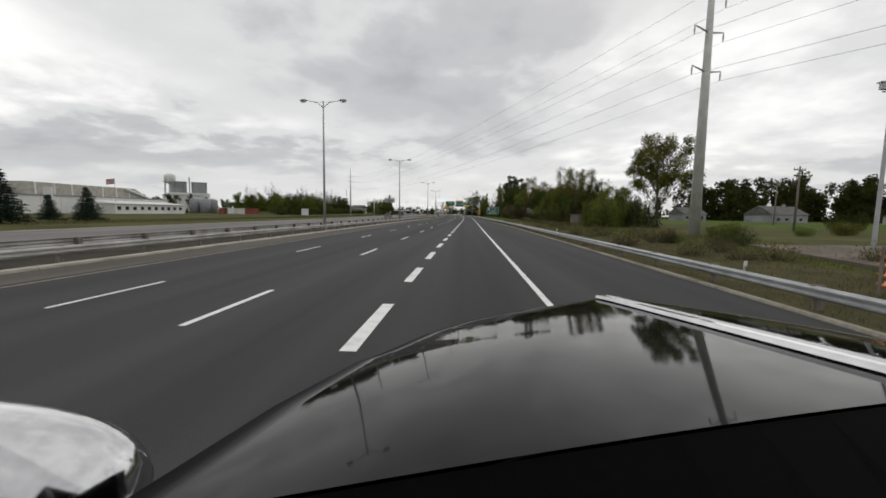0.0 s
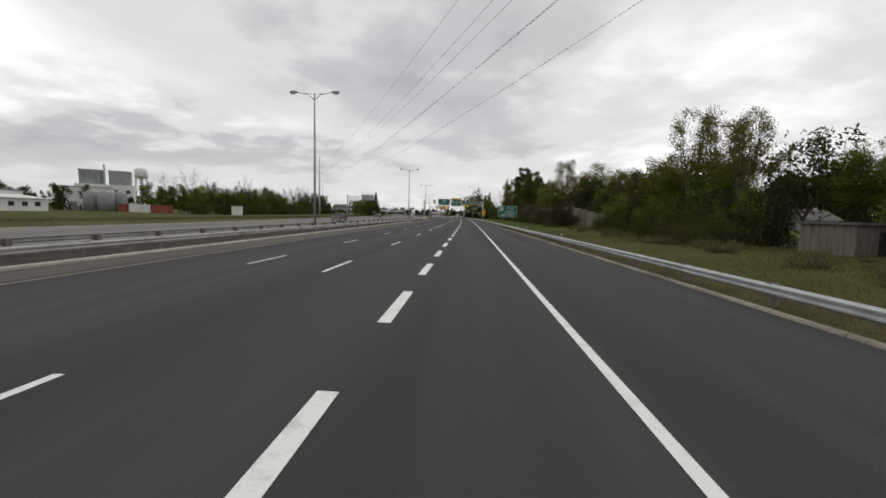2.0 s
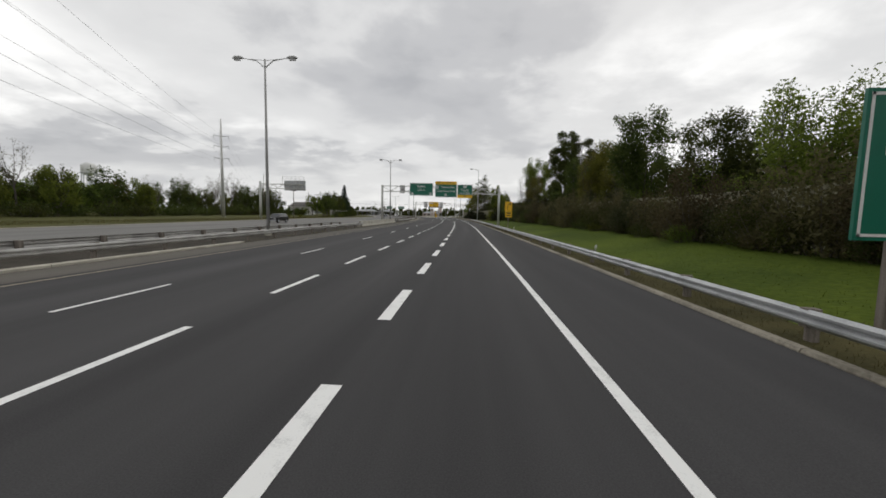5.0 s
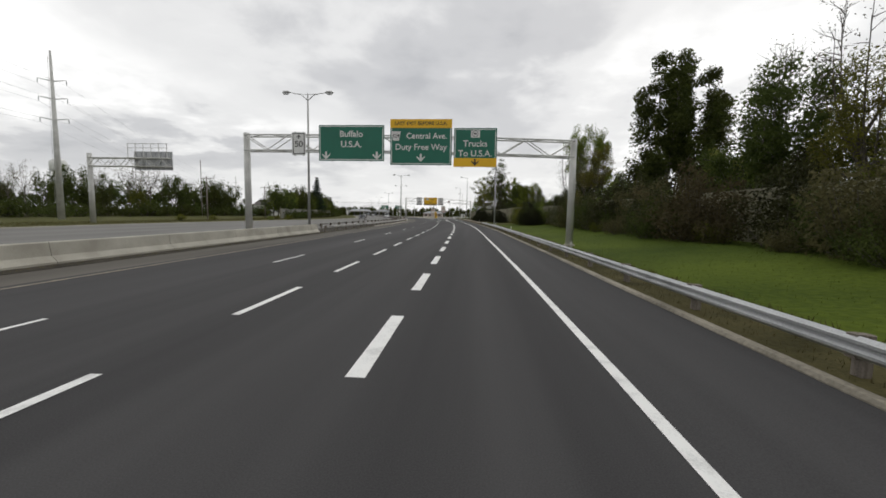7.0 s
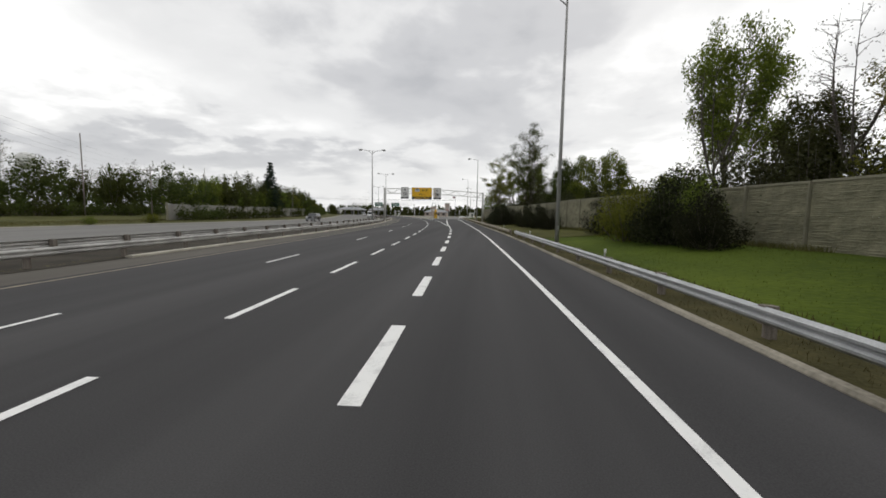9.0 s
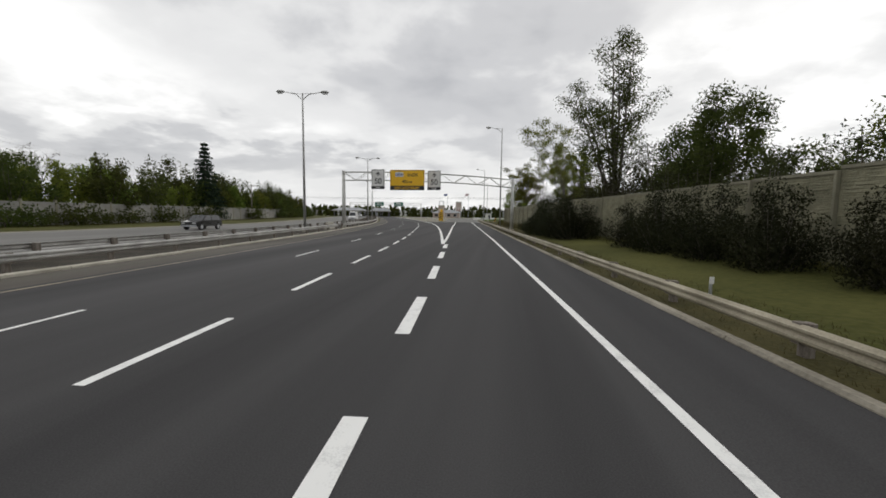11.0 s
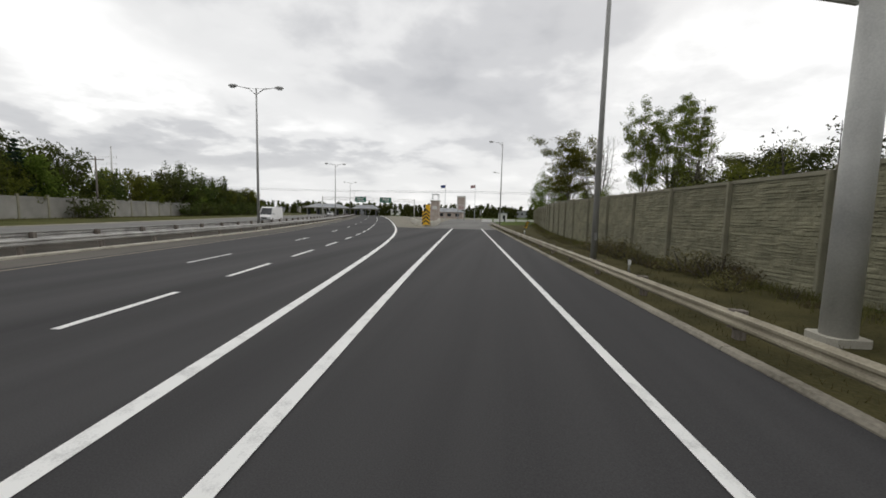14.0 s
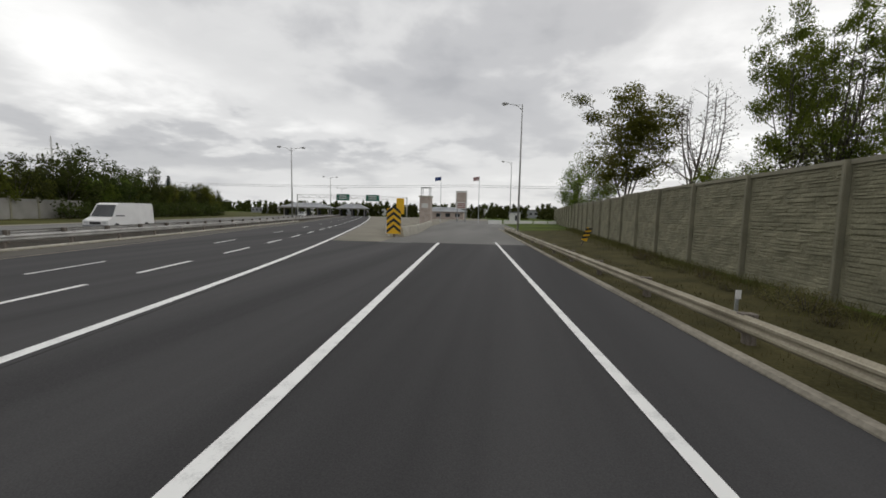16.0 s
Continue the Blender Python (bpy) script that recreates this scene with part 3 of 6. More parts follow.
# ---- median concrete barrier ----
def barrier(line, off, y0, y1, label, h=0.85, piece=6.0):
    root = thing("concrete_barrier", label, "barrier")
    prof = [(-0.42, -0.05), (0.42, -0.05), (0.42, 0.1), (0.2, 0.33), (0.13, h - 0.03), (0.1, h), (-0.1, h), (-0.13, h - 0.03), (-0.2, 0.33), (-0.42, 0.1)]
    y = y0
    while y < y1 - 0.5:
        part("barrier_section", Shape().sweep(prof, way(line, off, y, min(y + piece, y1) - 0.03, 3.0)), M_BARRIER, root)
        y += piece


barrier(mx, lambda y: -17.9, 190, 223, "pale weathered concrete barrier protecting the gantry post")
barrier(mx, lambda y: -18.3, 318.6, 321.6, "short pale concrete block round the gantry foot", 0.9, 3.0)


# ---- lamp poles ----
def lamp_pole(double=True, h=14.6):
    ob = thing("street_lamp", "tall grey steel highway lamp with two arms" if double else "tall grey steel highway lamp with one arm", "street lamp", "highway lamps")
    if double:
        part("base", Shape().box((0, 0, 0.2), (0.5, 0.5, 0.5), chamfer=0.08), M_BARRIER, ob, "concrete footing")
    part("pole", Shape().tube([(0, 0, 0.4 if double else -0.1), (0, 0, h * 0.5), (0, 0, h)], [0.15, 0.115, 0.07], 10), M_POLE, ob, smooth=True)
    part("access_door", Shape().box((0, -0.146, 1.25), (0.12, 0.02, 0.34), chamfer=0.005), M_POLE, ob)
    for sgn in ((1, -1) if double else (-1,)):
        arm = part("arm", Shape().tube([(0, 0, h - 0.7), (sgn * 0.7, 0, h - 0.12), (sgn * 1.9, 0, h + 0.1)], [0.045, 0.04, 0.03], 6), M_POLE, ob, smooth=True)
        part("brace", Shape().tube([(0, 0, h - 0.1), (sgn * 1.2, 0, h + 0.0)], 0.02, 5), M_POLE, ob)
        head = Shape()
        head.tube([(sgn * 1.85, 0, h + 0.1), (sgn * 2.1, 0, h + 0.13), (sgn * 2.5, 0, h + 0.12), (sgn * 2.75, 0, h + 0.1)], [0.06, 0.15, 0.17, 0.05], 8)
        hd = part("lamp_head", head, M_POLE, ob, smooth=True)
        part("lens", Shape().box((sgn * 2.35, 0, h - 0.05), (0.5, 0.22, 0.08), chamfer=0.03), M_GLASS_LAMP, hd)
    return ob


lamp2, lamp1 = lamp_pole(True), lamp_pole(False, 16.8)
spots2 = [(-5, 18.8), (44.5, 18.8), (93.7, 18.8), (163.5, 18.8), (223, 18.9), (308, 18.8), (355, 19.0), (417, 19.4), (480, 19.4), (545, 19.4)]
spots1 = [(258, 4.3), (336.5, 3.9), (398, 4.5), (455, 9.0)]
for k, (y, o) in enumerate(spots2):
    m = pose(mx(y) - o, y, 0, 0, 0, math.degrees(heading(mx, y)))
    if k == 0:
        lamp2.matrix_basis = m
    else:
        copy_thing(lamp2, m)
for k, (y, o) in enumerate(spots1):
    m = pose(ex(y) + o, y, 0, 0, 0, math.degrees(heading(ex, y)))
    if k == 0:
        lamp1.matrix_basis = m
    else:
        copy_thing(lamp1, m)


# ---- sign gantries ----
def gantry(p0, p1, top0, top1, bulge, label):
    ob = thing("sign_gantry", label, "gantry", "sign gantries")
    a, b = Vector((*p0, 0)), Vector((*p1, 0))
    d = b - a
    n = 14
    for p, h in ((a, top0), (b, top1)):
        part("post", Shape().tube([p, p + Vector((0, 0, h + 0.15))], [0.26, 0.22], 12), M_GANTRY, ob, smooth=True)
        part("foot", Shape().box(p + Vector((0, 0, 0.05)), (0.7, 0.7, 0.25), chamfer=0.1), M_BARRIER, ob)

    def at(u, low, side):
        q = a + d * u
        z = top0 + (top1 - top0) * u + bulge * 4 * u * (1 - u) - (1.15 if low else 0.05)
        return (q.x, q.y + side, z)

    for low in (0, 1):
        for side in (-0.4, 0.4):
            part("chord", Shape().tube([at(i / n, low, side) for i in range(n + 1)], 0.055, 6), M_GANTRY, ob)
    web = Shape()
    for i in range(n):
        for side in (-0.4, 0.4):
            web.tube([at(i / n, i % 2, side), at((i + 1) / n, (i + 1) % 2, side)], 0.035, 5)
        for low in (0, 1):
            web.tube([at(i / n, low, -0.4 if i % 2 else 0.4), at((i + 1) / n, low, 0.4 if i % 2 else -0.4)], 0.028, 5)
    part("lattice", web, M_GANTRY, ob)
    return ob


def sign_panel(name, label, x0, x1, z0, z1, y, mat, border=None, back=True):
    """An upright sheet sign that faces the traffic; returns its Empty at the middle of the face."""
    cx, cz, w, h = (x0 + x1) / 2, (z0 + z1) / 2, x1 - x0, z1 - z0
    ob = thing(name, label, "sign", "road signs", m=pose(cx, y, cz))
    part("panel", Shape().box((0, 0.03, 0), (w, 0.06, h)), mat, ob)
    if border:
        for s in (-1, 1):
            part("border", Shape().box((0, -0.006, s * (h / 2 - 0.09)), (w - 0.12, 0.008, 0.05)), border, ob)
            part("border", Shape().box((s * (w / 2 - 0.09), -0.006, 0), (0.05, 0.008, h - 0.13)), border, ob)
    for u in (-0.3, 0.3):
        part("bracket", Shape().box((u * w, 0.12, 0), (0.08, 0.12, h + 0.1)), M_GALV, ob)
    return ob


def down_arrow(parent, x, z, mat, s=1.0, up=False, proud=0.008):
    g = -1 if up else 1
    sh = Shape()
    pts = [(0, -0.26), (0.3, 0.06), (0.3, 0.16), (0.07, -0.02), (0.07, 0.3), (-0.07, 0.3), (-0.07, -0.02), (-0.3, 0.16), (-0.3, 0.06)]
    q = [(x + u * s, -proud, z + w * s * g) for u, w in pts]
    sh.add(q + [(a, b + 0.008, c) for a, b, c in q], [tuple(range(9)), *[(i, (i + 1) % 9, 9 + (i + 1) % 9, 9 + i) for i in range(9)]])
    part("arrow", sh, mat, parent)


G1 = 210.3
gantry((-16.7, G1), (7.2, G1 + 0.6), 7.75, 7.5, 0.12, "pale grey lattice gantry over the lanes carrying green signs")
s = sign_panel("direction_sign", "green overhead sign with white lettering and two arrows", -10.95, -6.2, 5.85, 8.35, G1 - 0.56, M_GREEN, M_WHITE_SIGN)
words("lettering", "Buffalo", 0.62, (0, -0.01, 0.62), M_WHITE_SIGN, s)
words("lettering", "U.S.A.", 0.62, (0, -0.01, -0.1), M_WHITE_SIGN, s)
down_arrow(s, -1.85, -0.9, M_WHITE_SIGN)
down_arrow(s, 1.85, -0.9, M_WHITE_SIGN)
s = sign_panel("exit_sign", "green overhead sign with a yellow strip on top", -5.75, -1.4, 5.6, 8.75, G1 - 0.56, M_GREEN, M_WHITE_SIGN)
part("top_strip", Shape().box((0, -0.012, 1.28), (4.35, 0.02, 0.6)), M_YELLOW, s, "yellow strip with small dark letters")
words("lettering", "LAST EXIT BEFORE U.S.A.", 0.33, (0, -0.03, 1.28), M_BLACK, s, 1.02)
words("lettering", "Central Ave.", 0.56, (0.4, -0.01, 0.42), M_WHITE_SIGN, s)
words("lettering", "Duty Free Way", 0.58, (0, -0.01, -0.35), M_WHITE_SIGN, s)
part("route_plate", Shape().add([(-2.1, -0.016, 0.74), (-1.44, -0.016, 0.74), (-1.56, -0.016, 0.1), (-1.98, -0.016, 0.1), (-2.1, 0, 0.74), (-1.44, 0, 0.74), (-1.56, 0, 0.1), (-1.98, 0, 0.1)], [(3, 2, 1, 0), (0, 1, 5, 4), (1, 2, 6, 5), (2, 3, 7, 6), (3, 0, 4, 7)]), M_WHITE_SIGN, s)
words("lettering", "124", 0.36, (-1.77, -0.024, 0.42), M_BLACK, s, 0.9)
down_arrow(s, 0, -1.1, M_WHITE_SIGN)
s = sign_panel("truck_sign", "green overhead sign with a yellow lower strip", -1.25, 1.72, 5.5, 8.15, G1 - 0.56, M_GREEN, M_WHITE_SIGN)
part("lower_strip", Shape().box((0, -0.012, -1.02), (2.97, 0.02, 0.6)), M_YELLOW, s, "yellow strip with a dark arrow")
words("lettering", "Trucks", 0.6, (0, -0.01, 0.25), M_WHITE_SIGN, s)
words("lettering", "To U.S.A.", 0.6, (0, -0.01, -0.42), M_WHITE_SIGN, s)
part("truck_plate", Shape().box((0, -0.01, 0.92), (0.62, 0.014, 0.5)), M_WHITE_SIGN, s)
def truck_emblem(parent, x, z, k):
    """A lorry in a ring, as on signs of truck routes."""
    ring = [(x + 0.2 * k * math.cos(a), -0.022, z + 0.2 * k * math.sin(a)) for a in np.linspace(0, 2 * math.pi, 25)]
    part("ring", Shape().tube(ring, 0.018 * k, 4), M_BLACK, parent)
    part("emblem", Shape().box((x - 0.04 * k, -0.022, z + 0.02 * k), (0.16 * k, 0.01, 0.1 * k)).box((x + 0.08 * k, -0.022, z), (0.06 * k, 0.01, 0.07 * k)), M_BLACK, parent)


truck_emblem(s, 0, 0.92, 1.0)
down_arrow(s, 0, -1.03, M_BLACK, 0.85, proud=0.032)
s = sign_panel("speed_sign", "white speed sign hung on the gantry", -12.95, -11.95, 6.25, 7.85, G1 - 0.56, M_WHITE_SIGN, M_BLACK)
words("lettering", "50", 0.62, (0, -0.01, -0.05), M_BLACK, s)
down_arrow(s, 0, 0.5, M_BLACK, 0.5, up=True)

G2 = 322.0
gantry((-24.4, G2 - 2), (-1.25, G2 + 3), 7.75, 7.15, 0.35, "pale grey lattice gantry carrying a yellow sign and two speed signs")
s = sign_panel("end_sign", "yellow overhead sign with black lettering", -18.05, -13.25, 5.85, 8.1, G2 - 1.12, M_YELLOW, M_BLACK)
words("lettering", "ENDS", 0.58, (0.75, -0.01, 0.42), M_BLACK, s)
words("lettering", "450 m", 0.55, (0, -0.01, -0.5), M_BLACK, s)
part("route_plate", Shape().box((-1.1, -0.01, 0.5), (1.15, 0.014, 0.62)), M_WHITE_SIGN, s)
part("crown", Shape().add([(-1.2, -0.012, 0.84), (-1.0, -0.012, 0.84), (-0.98, -0.012, 0.98), (-1.06, -0.012, 0.92), (-1.1, -0.012, 1.02), (-1.14, -0.012, 0.92), (-1.22, -0.012, 0.98)], [(0, 1, 2, 3, 4, 5, 6)]), M_BLACK, s)
words("lettering", "QEW", 0.5, (-1.1, -0.025, 0.47), M_BLUE, s)
part("lower_strip", Shape().box((0, -0.012, -1.36), (4.8, 0.05, 0.55)), M_BLACK, s, "black strip with yellow letters")
words("lettering", "REDUCE SPEED", 0.5, (0, -0.045, -1.37), M_YELLOW, s, 1.05)
for x0, y_ in ((-20.5, G2 - 1.75), (-13.0, G2 - 0.12)):
    s = sign_panel("speed_sign", "white overhead speed sign with black numerals", x0, x0 + 1.85, 5.45, 8.1, y_, M_WHITE_SIGN, M_BLACK)
    words("lettering", "50", 1.05, (0, -0.01, -0.28), M_BLACK, s)
    down_arrow(s, 0, 0.75, M_BLACK, 1.0, up=True)
    part("lower_strip", Shape().box((0, -0.012, -1.13), (1.85, 0.03, 0.38)), M_BLACK, s)
    words("lettering", "km/h", 0.33, (0, -0.035, -1.13), M_WHITE_SIGN, s)

# ground-mounted truck sign
s = sign_panel("roadside_sign", "green roadside sign with white letters on two posts", 7.45, 11.65, 1.85, 4.4, 138.5, M_GREEN, M_WHITE_SIGN)
words("lettering", "Trucks", 0.58, (0.55, -0.01, 0.75), M_WHITE_SIGN, s)
words("lettering", "to U.S.A.", 0.58, (0.55, -0.01, 0.02), M_WHITE_SIGN, s)
words("lettering", "MUST EXIT", 0.58, (0, -0.01, -0.8), M_WHITE_SIGN, s)
part("route_plate", Shape().box((-1.35, -0.01, 0.6), (0.75, 0.014, 0.85)), M_WHITE_SIGN, s)
truck_emblem(s, -1.35, 0.6, 1.6)
part("divider", Shape().box((0.3, -0.008, -0.4), (2.6, 0.01, 0.04)), M_WHITE_SIGN, s)
for u in (-1.2, 1.2):
    part("post", Shape().box((u, 0.22, -1.7), (0.15, 0.15, 3.6)), M_WOOD, s)

s = sign_panel("warning_sign", "yellow ramp warning sign with arrow and speed plate on a post", 6.0, 6.95, 2.75, 4.05, 185.0, M_YELLOW, None)
part("arrow", Shape().tube([(-0.12, -0.012, -0.42), (-0.12, -0.012, 0.1), (-0.02, -0.012, 0.28), (0.16, -0.012, 0.34)], 0.045, 4), M_BLACK, s)
part("arrow_head", Shape().add([(0.12, -0.014, 0.5), (0.12, -0.014, 0.16), (0.36, -0.014, 0.36)], [(0, 1, 2)]), M_BLACK, s)
part("speed_plate", Shape().box((0.02, 0.03, -1.08), (0.9, 0.05, 0.8)), M_YELLOW, s)
for k in (0, 1):
    part("letter_bar", Shape().box((0.02, -0.004, -0.9 - 0.32 * k), (0.6, 0.012, 0.16)), M_BLACK, s)
part("post", Shape().box((0, 0.12, -1.75), (0.1, 0.1, 3.6)), M_WOOD, s)


# ---- noise wall ----
def stone_panel(w, h, seed):
    """A concrete panel cast as rough coursed stone: uneven courses of bulging blocks."""
    r = random.Random(seed)
    s = Shape().box((0, 0.06, h / 2), (w, 0.06, h))
    z = 0.0
    while z < h - 0.05:
        c = r.uniform(0.06, 0.15)
        c = min(c, h - z)
        x = -w / 2
        while x < w / 2 - 0.05:
            l = min(r.uniform(0.35, 1.5), w / 2 - x)
            d = r.uniform(0.008, 0.05)
            e = 0.22 * c
            p = [(x + 0.004, 0.035, z + 0.004), (x + l - 0.004, 0.035, z + 0.004), (x + l - 0.004, 0.035, z + c - 0.004), (x + 0.004, 0.035, z + c - 0.004)]
            g = min(0.3, l * 0.38)
            q = [(x + g, 0.03 - d, z + e), (x + l - g, 0.03 - d * r.uniform(0.7, 1), z + e), (x + l - g * 0.6, 0.03 - d * r.uniform(0.3, 0.8), z + c - e), (x + g * 0.6, 0.03 - d * r.uniform(0.3, 0.8), z + c - e)]
            s.add(p + q, [(4, 5, 6, 7), (0, 1, 5, 4), (1, 2, 6, 5), (2, 3, 7, 6), (3, 0, 4, 7)])
            x += l
        z += c
    return s


BAY = 3.75
noise_wall = thing("noise_wall", "grey concrete noise wall of stone-textured panels between posts", "wall", kind="structure")
nodes = [Vector((x, y)) for y, x in WALL]
cum = np.r_[0, np.cumsum([(nodes[i + 1] - nodes[i]).length for i in range(len(nodes) - 1)])]
spots = [(float(np.interp(u, cum, [p.x for p in nodes])), float(np.interp(u, cum, [p.y for p in nodes]))) for u in np.arange(0, cum[-1], BAY)]
panels = [stone_panel(BAY - 0.15, 1.7, k).mesh("panel", M_WALL) for k in range(5)]
cap_mesh = Shape().box((0, 0.05, -0.02), (BAY - 0.15, 0.17, 0.12), chamfer=0.02).mesh("cap", M_WALL_POST)
post_mesh = Shape().box((0, 0, 1.62), (0.115, 0.24, 3.78), chamfer=0.02).mesh("wall_post", M_WALL_POST)
for k in range(len(spots) - 1):
    (xa, ya), (xb, yb) = spots[k], spots[k + 1]
    za = land(xa, ya) - 0.05
    turn = math.degrees(math.atan2(yb - ya, xb - xa))
    step = 0.1 * ((k // 6) % 2) - (1.25, 1.25, 0.95, 0.6, 0.3, 0.1)[min(k, 5)] * (k < 5)
    o = part("wall_post", post_mesh, M_WALL_POST, noise_wall)
    o.matrix_basis = pose(xa, ya, za + step, 0, 0, turn)
    for j in (0, 1):
        o = part("wall_panel", panels[(k * 3 + j * 2) % 5], M_WALL, noise_wall)
        o.matrix_basis = pose((xa + xb) / 2, (ya + yb) / 2, za + step + j * 1.71, 0, 0, turn + 180)
    o = part("wall_cap", cap_mesh, M_WALL_POST, noise_wall)
    o.matrix_basis = pose((xa + xb) / 2, (ya + yb) / 2, za + step + 3.48, 0, 0, turn + 180)

# ---- trees and shrubs ----
def leaf_cloud(centres, spreads, counts, size, seed, droop=0.0):
    """Many small leaf blades round the given centres, as one mesh's vertices and faces."""
    r = np.random.default_rng(seed)
    off = r.normal(0, 1, (int(sum(counts)), 3))
    off *= np.minimum(1.0, 1.75 / np.maximum(1e-6, np.linalg.norm(off, axis=1)))[:, None]
    pos = np.repeat(np.array(centres), counts, axis=0) + off * np.repeat(np.array([np.ones(3) * s for s in spreads]), counts, axis=0)
    n = len(pos)
    a = r.normal(0, 1, (n, 3))
    a /= np.linalg.norm(a, axis=1)[:, None]
    b = np.cross(a, r.normal(0, 1, (n, 3)))
    b /= np.linalg.norm(b, axis=1)[:, None]
    s = (size * r.uniform(0.6, 1.3, n))[:, None]
    p = np.stack([pos - a * s * 0.45 + b * s * 0.3, pos - a * s * 0.45 - b * s * 0.3, pos + a * s * 0.65 - np.array([0, 0, droop]) * s], 1).reshape(-1, 3)
    f = np.arange(3 * n).reshape(-1, 3)
    return p, f


def raw_mesh(name, p, f, mat):
    me = bpy.data.meshes.new(name)
    me.from_pydata(p.tolist(), [], f.tolist())
    me.materials.append(mat)
    me.update()
    return me


def tree(seed, h, rad, mat, label, leaves=3600, low=0.28, size=0.26, bare=False, lean=0.0, twigs=2, full=0.0):
    """A trunk that forks into rising limbs with side branches, and leaf clumps of very uneven size at their ends."""
    r = random.Random(seed)
    ob = thing("tree", label, "tree", "roadside trees")
    s = Shape()
    r0 = h * (0.008 if bare else 0.013) + 0.03
    fork = h * (0.3 + 0.15 * r.random()) * (0.45 if full > 0.7 else 1.0)

    def stem(z):
        return Vector((lean * z * z / h + 0.012 * h * math.sin(z * 0.6 + seed), 0.012 * h * math.sin(z * 0.5 + 2 * seed), z))

    zs = [-0.3, 0.0, fork * 0.35, fork * 0.7, fork, fork * 1.25]
    s.tube([stem(z) for z in zs], [r0 * 1.35, r0 * 1.15, r0, r0 * 0.9, r0 * 0.75, r0 * 0.4], 8)
    centres, spreads, weights = [], [], []

    def clump(at, w, spread=1.0):
        centres.append(at)
        spreads.append((0.06 * rad + 0.1) * spread * (1 + 0.6 * full) * r.uniform(0.7, 1.25))
        weights.append(w * (0.02 + 0.22 * full + 1.8 * r.random() ** 2.6))

    n = 9 if not bare else 8
    for k in range(n):
        ang = k * 2.4 + r.uniform(-0.4, 0.4)
        if k < 6:
            out = rad * r.uniform(0.15, 0.75)
            end_z = h * (1.0 - 0.28 * (out / rad) ** 1.5 - 0.08 * r.random())
            start = stem(fork * r.uniform(0.75, 1.2))
        else:
            out = rad * r.uniform(0.8, 1.1)
            end_z = h * r.uniform(low + 0.18, 0.66)
            start = stem(max(0.8, h * r.uniform(low, low + 0.14)))
        tip = Vector((math.cos(ang) * out + lean * end_z, math.sin(ang) * out, end_z))
        bow = Vector((math.cos(ang), math.sin(ang), 0)) * rad * 0.16
        path = [start.lerp(tip, v) + bow * math.sin(math.pi * v) for v in (0, 0.25, 0.5, 0.75, 1.0)]
        rb = r0 * (0.5 if k < 6 else 0.3)
        s.tube(path, [rb, rb * 0.8, rb * 0.55, rb * 0.3, 0.012], 6 if twigs else 4, caps=False)
        side = 14 if bare else 12 if twigs else 8
        for j in range(side):
            v = 0.22 + 0.76 * (j + r.random()) / side
            q = start.lerp(tip, v) + bow * math.sin(math.pi * min(1, v))
            a2 = ang + r.uniform(-1.9, 1.9)
            ln = rad * r.uniform(0.16, 0.42) * (1.15 - 0.5 * v)
            t2 = q + Vector((math.cos(a2) * ln, math.sin(a2) * ln, ln * r.uniform(0.1, 0.9)))
            s.tube([q, q.lerp(t2, 0.5) + Vector((0, 0, 0.05 * ln)), t2], [rb * 0.25 + 0.008, rb * 0.15 + 0.006, 0.006], 4 if twigs else 3, caps=False)
            clump(t2, 1.0)
            clump(q.lerp(t2, 0.55), 0.7)
            for _ in range(twigs):
                t3 = t2 + Vector((r.uniform(-1, 1), r.uniform(-1, 1), r.uniform(-0.3, 0.9))) * ln * 0.5
                s.tube([q.lerp(t2, 0.6), t3], [0.012, 0.004], 3, caps=False)
                clump(t3, 0.8, 0.85)
    part("trunk", s, M_BARK, ob, smooth=True)
    w = np.array(weights) / sum(weights)
    p, f = leaf_cloud([np.array(c) for c in centres], spreads, np.maximum(1, (w * leaves).astype(int)), size, seed)
    part("crown", raw_mesh("crown", p, f, mat), mat, ob)
    return ob


